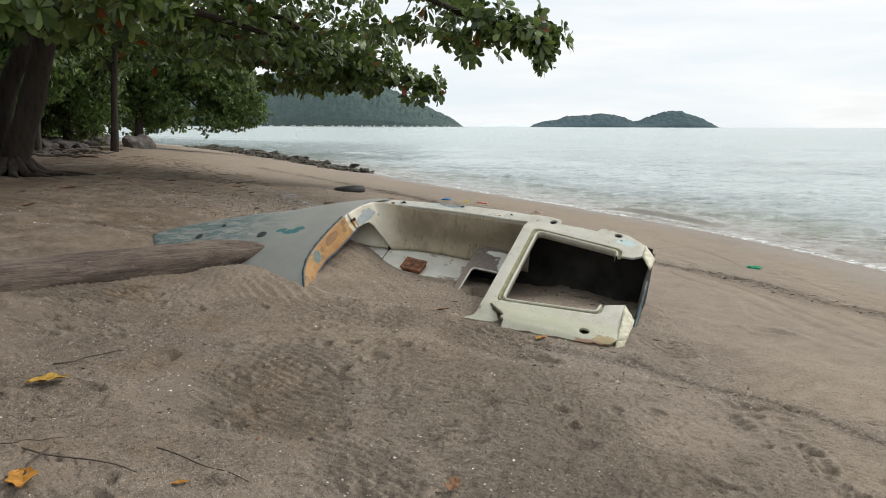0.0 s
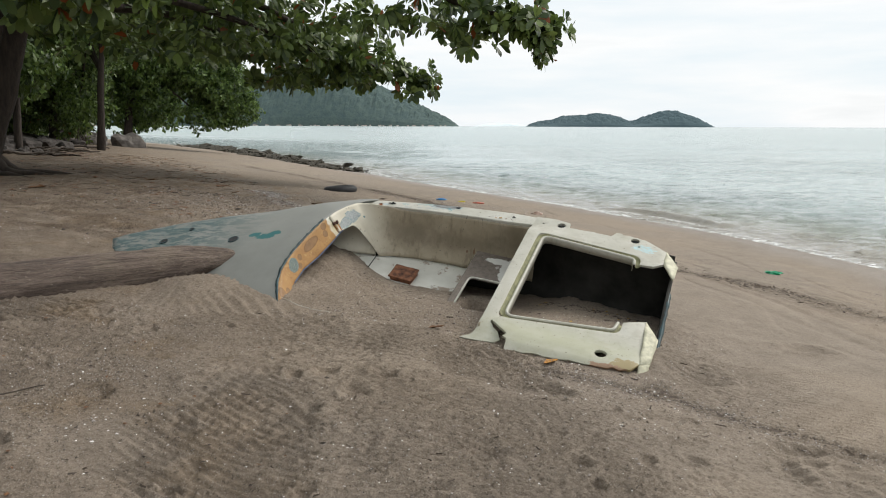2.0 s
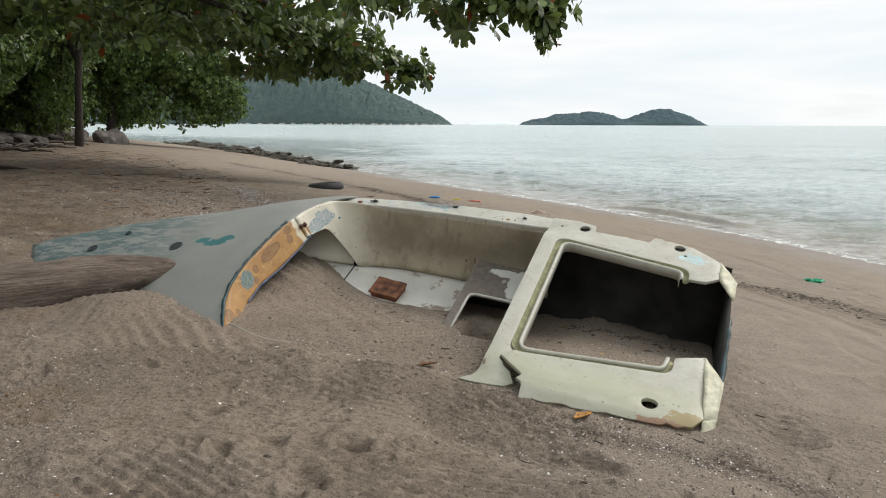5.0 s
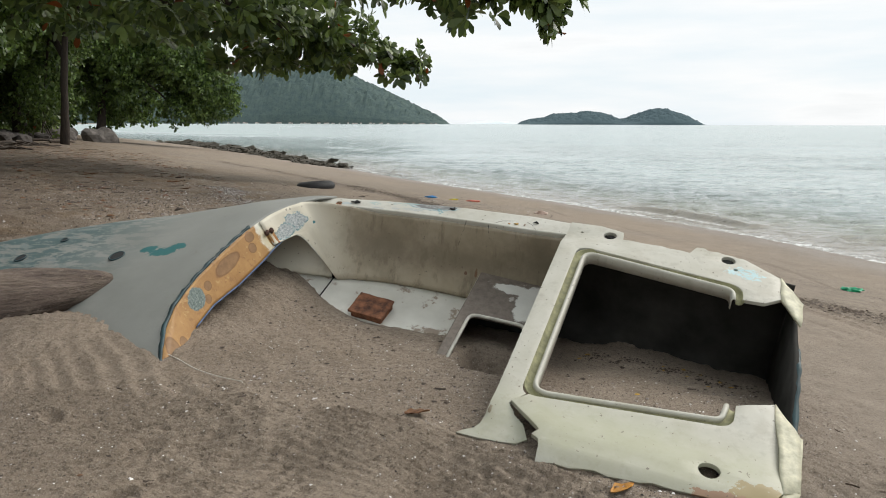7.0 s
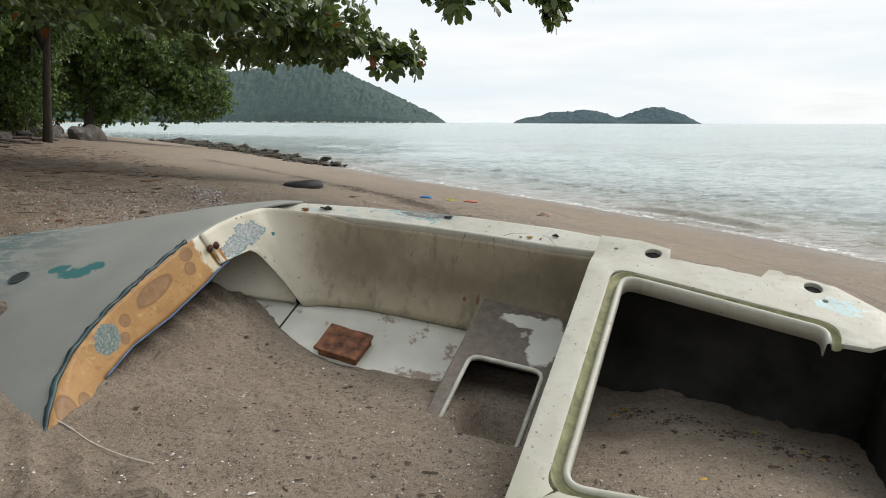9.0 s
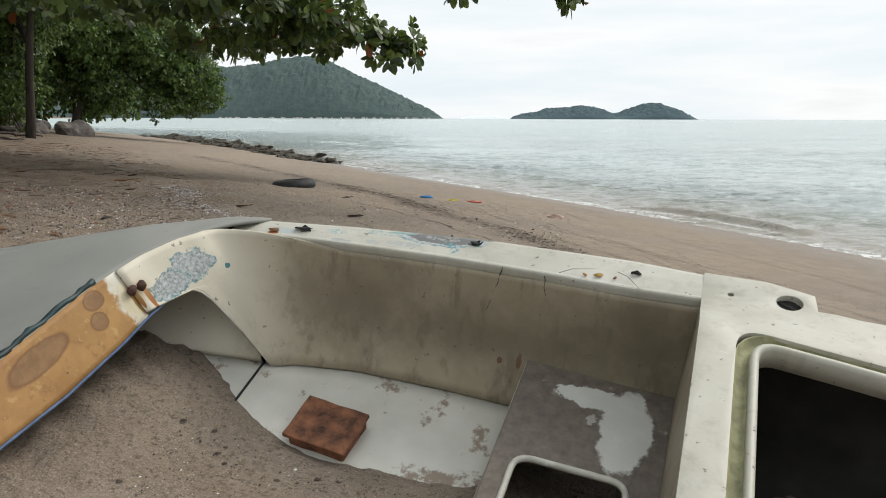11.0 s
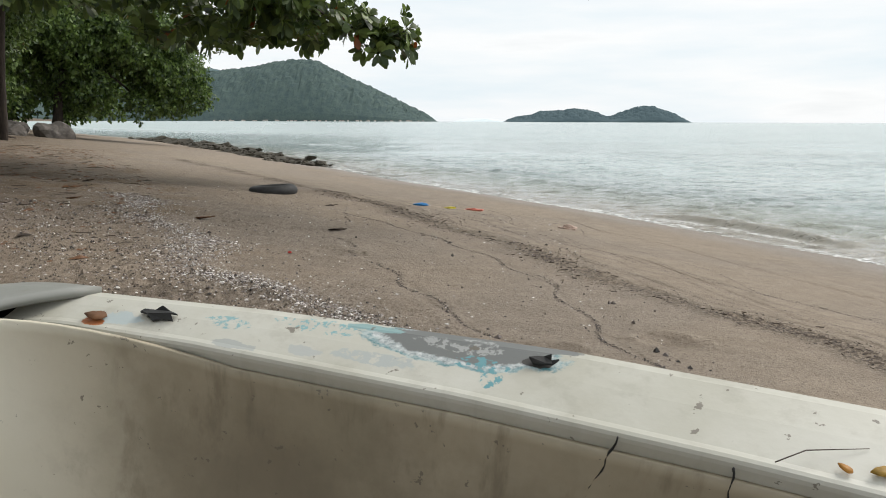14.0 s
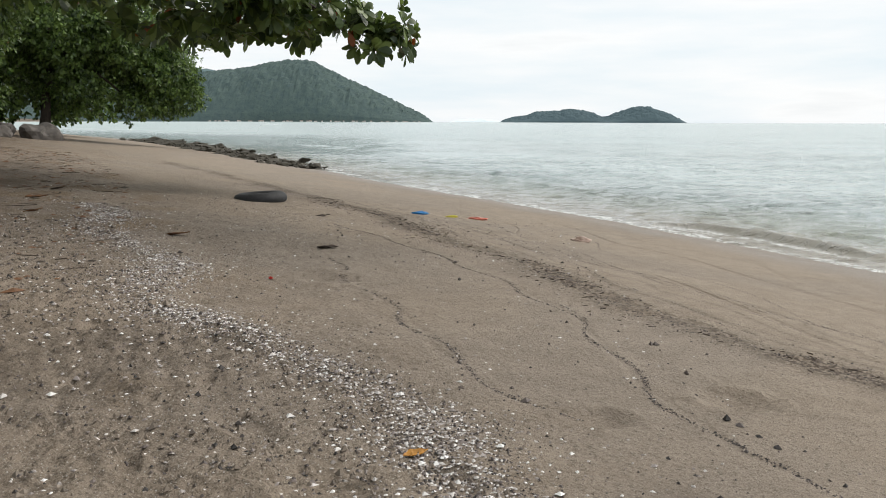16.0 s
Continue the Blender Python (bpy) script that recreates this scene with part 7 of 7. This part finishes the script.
def chip(q, lo=0.004, hi=0.014, flat=0.35):
    s = q.uniform(lo, hi) * (1.8 if q.random() < 0.08 else 1)
    h = s * q.uniform(0.5, 1.2) * flat * 2
    v = [(s * q.uniform(0.7, 1.2), 0, 0.2 * h), (0, s * q.uniform(0.4, 1.0), 0.3 * h), (-s * q.uniform(0.7, 1.2), 0, 0.1 * h), (0, -s * q.uniform(0.4, 1.0), 0.25 * h), (0, 0, h), (0, 0, -0.2 * h)]
    return v, [(0, 1, 4), (1, 2, 4), (2, 3, 4), (3, 0, 4), (1, 0, 5), (2, 1, 5), (3, 2, 5), (0, 3, 5)]


def twiglet(q, lo=0.015, hi=0.07):
    L, r = q.uniform(lo, hi), q.uniform(0.0015, 0.004)
    v = []
    for k in (-1, -0.1, 1):
        for a in (0, 2.1, 4.2):
            v.append((k * L, r * math.cos(a) + (0.12 * L if k == -0.1 else 0), r * 0.8 + r * math.sin(a)))
    f = [(0, 1, 2), (8, 7, 6)]
    for b in (0, 3):
        f += [(b, b + 3, b + 4, b + 1), (b + 1, b + 4, b + 5, b + 2), (b + 2, b + 5, b + 3, b)]
    return v, f


def in_shingle(q):
    y = q.uniform(6.6, 13.5) if q.random() < 0.75 else q.uniform(6.8, 9.5)
    if q.random() < 0.12:
        return float(shingle_line(y)) + q.gauss(0, 0.45), y
    return float(shingle_line(y)) + 0.15 * math.sin(y * 3.1) + q.gauss(0, 0.13), y


def near_sand(q):
    while True:
        x, y = q.uniform(-2.4, 2.4), q.uniform(1.5, 5.2)
        if 1.6 + (x - 0.4) ** 2 * 0.05 < y < 4.6 + 0.5 * abs(x + 0.8) and q.random() < 0.45 + 0.5 * math.sin(x * 2.3 + 1.1 * y) * math.sin(y * 2.1 - 0.7 * x):
            return x, y


def wide_left(q):
    y = q.uniform(6.6, 12)
    return float(shingle_line(y)) - abs(q.gauss(0, 1.6)), y


def wide_sand(q):
    return q.uniform(-4.5, 1.8), q.uniform(6.5, 16)


def on_wrack(q):
    y = q.uniform(6.2, 17)
    return float(wrack_line(y)) + 0.10 * math.sin(y * 2.3) - 0.05 + q.gauss(0, 0.15), y


def on_second(q):
    x = q.uniform(1.2, 3.6)
    return x, float(second_line(x)) + q.gauss(0, 0.09)


def upper(q):
    y = q.uniform(9.0, 26)
    d = q.uniform(6.6, 11)
    return float(lerp_table(y, SHORE)) - d / 0.88, y


scatter("shell_bits", 13000, in_shingle, lambda q: chip(q, 0.0025, 0.0095), M_SHELL, "white and grey broken shell bits in a band", "shells", 1)
scatter("dark_pebbles", 13000, in_shingle, lambda q: chip(q, 0.002, 0.0062, 0.5), M_PEBBLE, "dark pebbles and charred bits in a band", "pebbles", 2)
scatter("shell_bits", 6500, near_sand, lambda q: chip(q, 0.002, 0.006), M_SHELL, "scattered broken shell bits on the sand", "shells", 3)
scatter("dark_pebbles", 9000, near_sand, lambda q: chip(q, 0.0012, 0.0034, 0.5), M_PEBBLE, "scattered dark pebbles on the sand", "pebbles", 4)
scatter("sand_clods", 9000, near_sand, lambda q: chip(q, 0.0018, 0.0052, 0.6), M_CLOD, "loose crumbs and clods of damp sand", "sand", 31)
scatter("sand_clods", 5000, wide_left, lambda q: chip(q, 0.004, 0.012, 0.6), M_CLOD, "loose crumbs and clods of damp sand", "sand", 32)
def by_log(q):
    return q.uniform(-2.0, 0.3), q.uniform(2.2, 4.6)


scatter("leaf_litter", 260, by_log, lambda q: chip(q, 0.004, 0.012, 0.2), M_LEAFK, "dark leaf scraps on the sand beside the log", "leaves", 35)
scatter("leaf_litter", 90, by_log, lambda q: chip(q, 0.005, 0.015, 0.2), M_LEAFB, "brown leaf scraps on the sand beside the log", "leaves", 36)
scatter("twig_litter", 170, near_sand, lambda q: twiglet(q, 0.006, 0.028), M_TWIG, "small dry twigs strewn on the sand", "twigs", 5)
scatter("shell_bits", 1500, wide_sand, lambda q: chip(q, 0.004, 0.010), M_SHELL, "sparse shell bits on smooth sand", "shells", 6)
scatter("shell_bits", 3500, wide_left, lambda q: chip(q, 0.003, 0.011), M_SHELL, "pale shell bits over trodden sand", "shells", 33)
scatter("dark_pebbles", 3500, wide_left, lambda q: chip(q, 0.003, 0.010, 0.5), M_PEBBLE, "dark bits over trodden sand", "pebbles", 34)
scatter("dark_pebbles", 1500, wide_sand, lambda q: chip(q, 0.004, 0.012, 0.5), M_PEBBLE, "sparse dark bits on smooth sand", "pebbles", 7)
scatter("weed_litter", 500, on_wrack, lambda q: twiglet(q, 0.005, 0.022), M_TWIG, "dark weed and twig litter left by the tide", "weed", 8)
scatter("weed_pebbles", 9500, on_wrack, lambda q: chip(q, 0.0015, 0.0055, 0.4), M_PEBBLE, "dark bits left by the tide", "pebbles", 9)
scatter("weed_pebbles", 6000, on_second, lambda q: chip(q, 0.001, 0.0032, 0.5), M_PEBBLE, "line of dark bits beside the boat", "pebbles", 10)
scatter("shell_bits", 1100, on_second, lambda q: chip(q, 0.0018, 0.0045), M_SHELL, "pale shell bits in a line beside the boat", "shells", 11)


def on_crack(q):
    line = CRACKS[q.randrange(len(CRACKS))]
    i = q.randrange(len(line) - 1)
    t = q.random()
    x, y = line[i][0] + (line[i + 1][0] - line[i][0]) * t, line[i][1] + (line[i + 1][1] - line[i][1]) * t
    return x + 0.05 * math.sin(y * 7.0) + q.gauss(0, 0.010), y


def on_rill(q):
    k = q.randrange(7)
    y = q.uniform(5.5, 17)
    off = (0.28, 0.45, 0.62, 0.85, 1.05, 1.3, 1.6)[k]
    return float(wrack_line(y)) + off * (1 + 0.25 * math.sin(y * 0.5 + k)) + 0.09 * math.sin(y * (1.3 + 0.17 * k) + k) + 0.04 * math.sin(y * 4.1 + k) + q.gauss(0, 0.006), y


scatter("tide_mark_bits", 2600, on_crack, lambda q: chip(q, 0.002, 0.006, 0.4), M_PEBBLE, "thin dark tide marks on smooth sand", "tide mark", 21)
scatter("tide_mark_bits", 9000, on_rill, lambda q: chip(q, 0.002, 0.005, 0.3), M_PEBBLE, "thin dark rill lines left by the tide", "tide mark", 22)
scatter("leaf_litter", 1100, upper, lambda q: chip(q, 0.015, 0.05, 0.16), M_LEAFB, "brown leaf litter on the upper beach", "leaves", 12)
scatter("twig_litter", 500, upper, lambda q: twiglet(q, 0.03, 0.16), M_TWIG, "dry twigs strewn on the upper beach", "twigs", 13)

scatter("dark_leaf_litter", 1100, upper, lambda q: chip(q, 0.010, 0.04, 0.10), M_LEAFK, "dark dry leaves strewn on the upper beach", "leaves", 14)

# leaves and bits caught on the gunwale
for u, v, s, rz, mat in ((-0.377, 0.672, 0.15, 20, M_LEAFY), (-0.41, 0.668, 0.09, -30, M_LEAFO), (-0.335, 0.668, 0.08, 60, M_LEAFB), (-1.335, 0.700, 0.2, 10, M_LEAFB)):
    ob = litter("fallen_leaf", 0, 0, [(a * s, b * s) for a, b in LEAF_OUT], 0.002, mat, "small dry leaf lying on the gunwale", "leaf", 0, 0.6)
    ob["group"] = "leaves on the boat"
    ob.matrix_world = BOAT_M @ pose(u, v, sheer(u) + 0.004, 0, 0, rz)
for u, v, L, rz, sd in ((-0.43, 0.68, 0.05, 30, 1), (-0.30, 0.665, 0.04, -40, 2)):
    bm = tube([(-L, 0, 0.002), (-0.3 * L, 0.1 * L, 0.006), (L, -0.05 * L, 0.003)], [0.0007, 0.0007, 0.0004], 5)
    ob = tagged(part("dry_stalk", bm, M_TWIG), "thin dry stalk lying on the gunwale", "twig")
    ob.matrix_world = BOAT_M @ pose(u, v, sheer(u) + 0.003, 0, 0, rz)


def boat_xy(u, v):
    """World x and y of the sand under the boat's own u and v."""
    return 1.1752 + 0.9506 * u + 0.3106 * v, 5.1099 - 0.3468 * u + 1.0473 * v


def in_cockpit(q):
    return boat_xy(q.uniform(-1.35, -0.15), q.uniform(-0.55, 0.25))


def in_hatch(q):
    if q.random() < 0.9:
        return boat_xy(q.uniform(0.0, 0.75), 0.37 + q.gauss(0, 0.045))
    return boat_xy(q.uniform(0.0, 0.75), q.uniform(-0.4, 0.3))


scatter("leaf_litter", 75, in_cockpit, lambda q: chip(q, 0.006, 0.016, 0.2), M_LEAFK, "dark leaf scraps on the sand in the cockpit", "leaves", 41)
scatter("dark_pebbles", 1500, in_cockpit, lambda q: chip(q, 0.0015, 0.004, 0.5), M_PEBBLE, "dark grit on the sand in the cockpit", "pebbles", 42)
scatter("shell_bits", 900, in_cockpit, lambda q: chip(q, 0.0015, 0.004), M_SHELL, "pale shell grit on the sand in the cockpit", "shells", 43)
scatter("leaf_litter", 420, in_hatch, lambda q: chip(q, 0.003, 0.010, 0.25), M_LEAFK, "dark leaf scraps on the sand under the hatch", "leaves", 44)
scatter("leaf_litter", 14, in_hatch, lambda q: chip(q, 0.008, 0.018, 0.2), M_LEAFY, "yellow leaf scraps on the sand under the hatch", "leaves", 45)

# pale cord trailing from the foot of the coaming
pts = []
for x, y, up in ((-0.40, 5.07, 0.004), (-0.33, 5.03, 0.003), (-0.25, 4.985, 0.004), (-0.14, 4.93, 0.006), (-0.04, 4.885, 0.002)):
    pts.append((x, y, float(ground_z(np.array([x]), np.array([y]))[0]) + up))
pts = spline(pts, 20)
tagged(part("cord", tube(pts, [0.0018] * len(pts), 6), plain("pale_cord", (0.55, 0.52, 0.46), 0.8, 0.2, 40.0)), "thin pale cord trailing on the sand beside the boat", "cord")
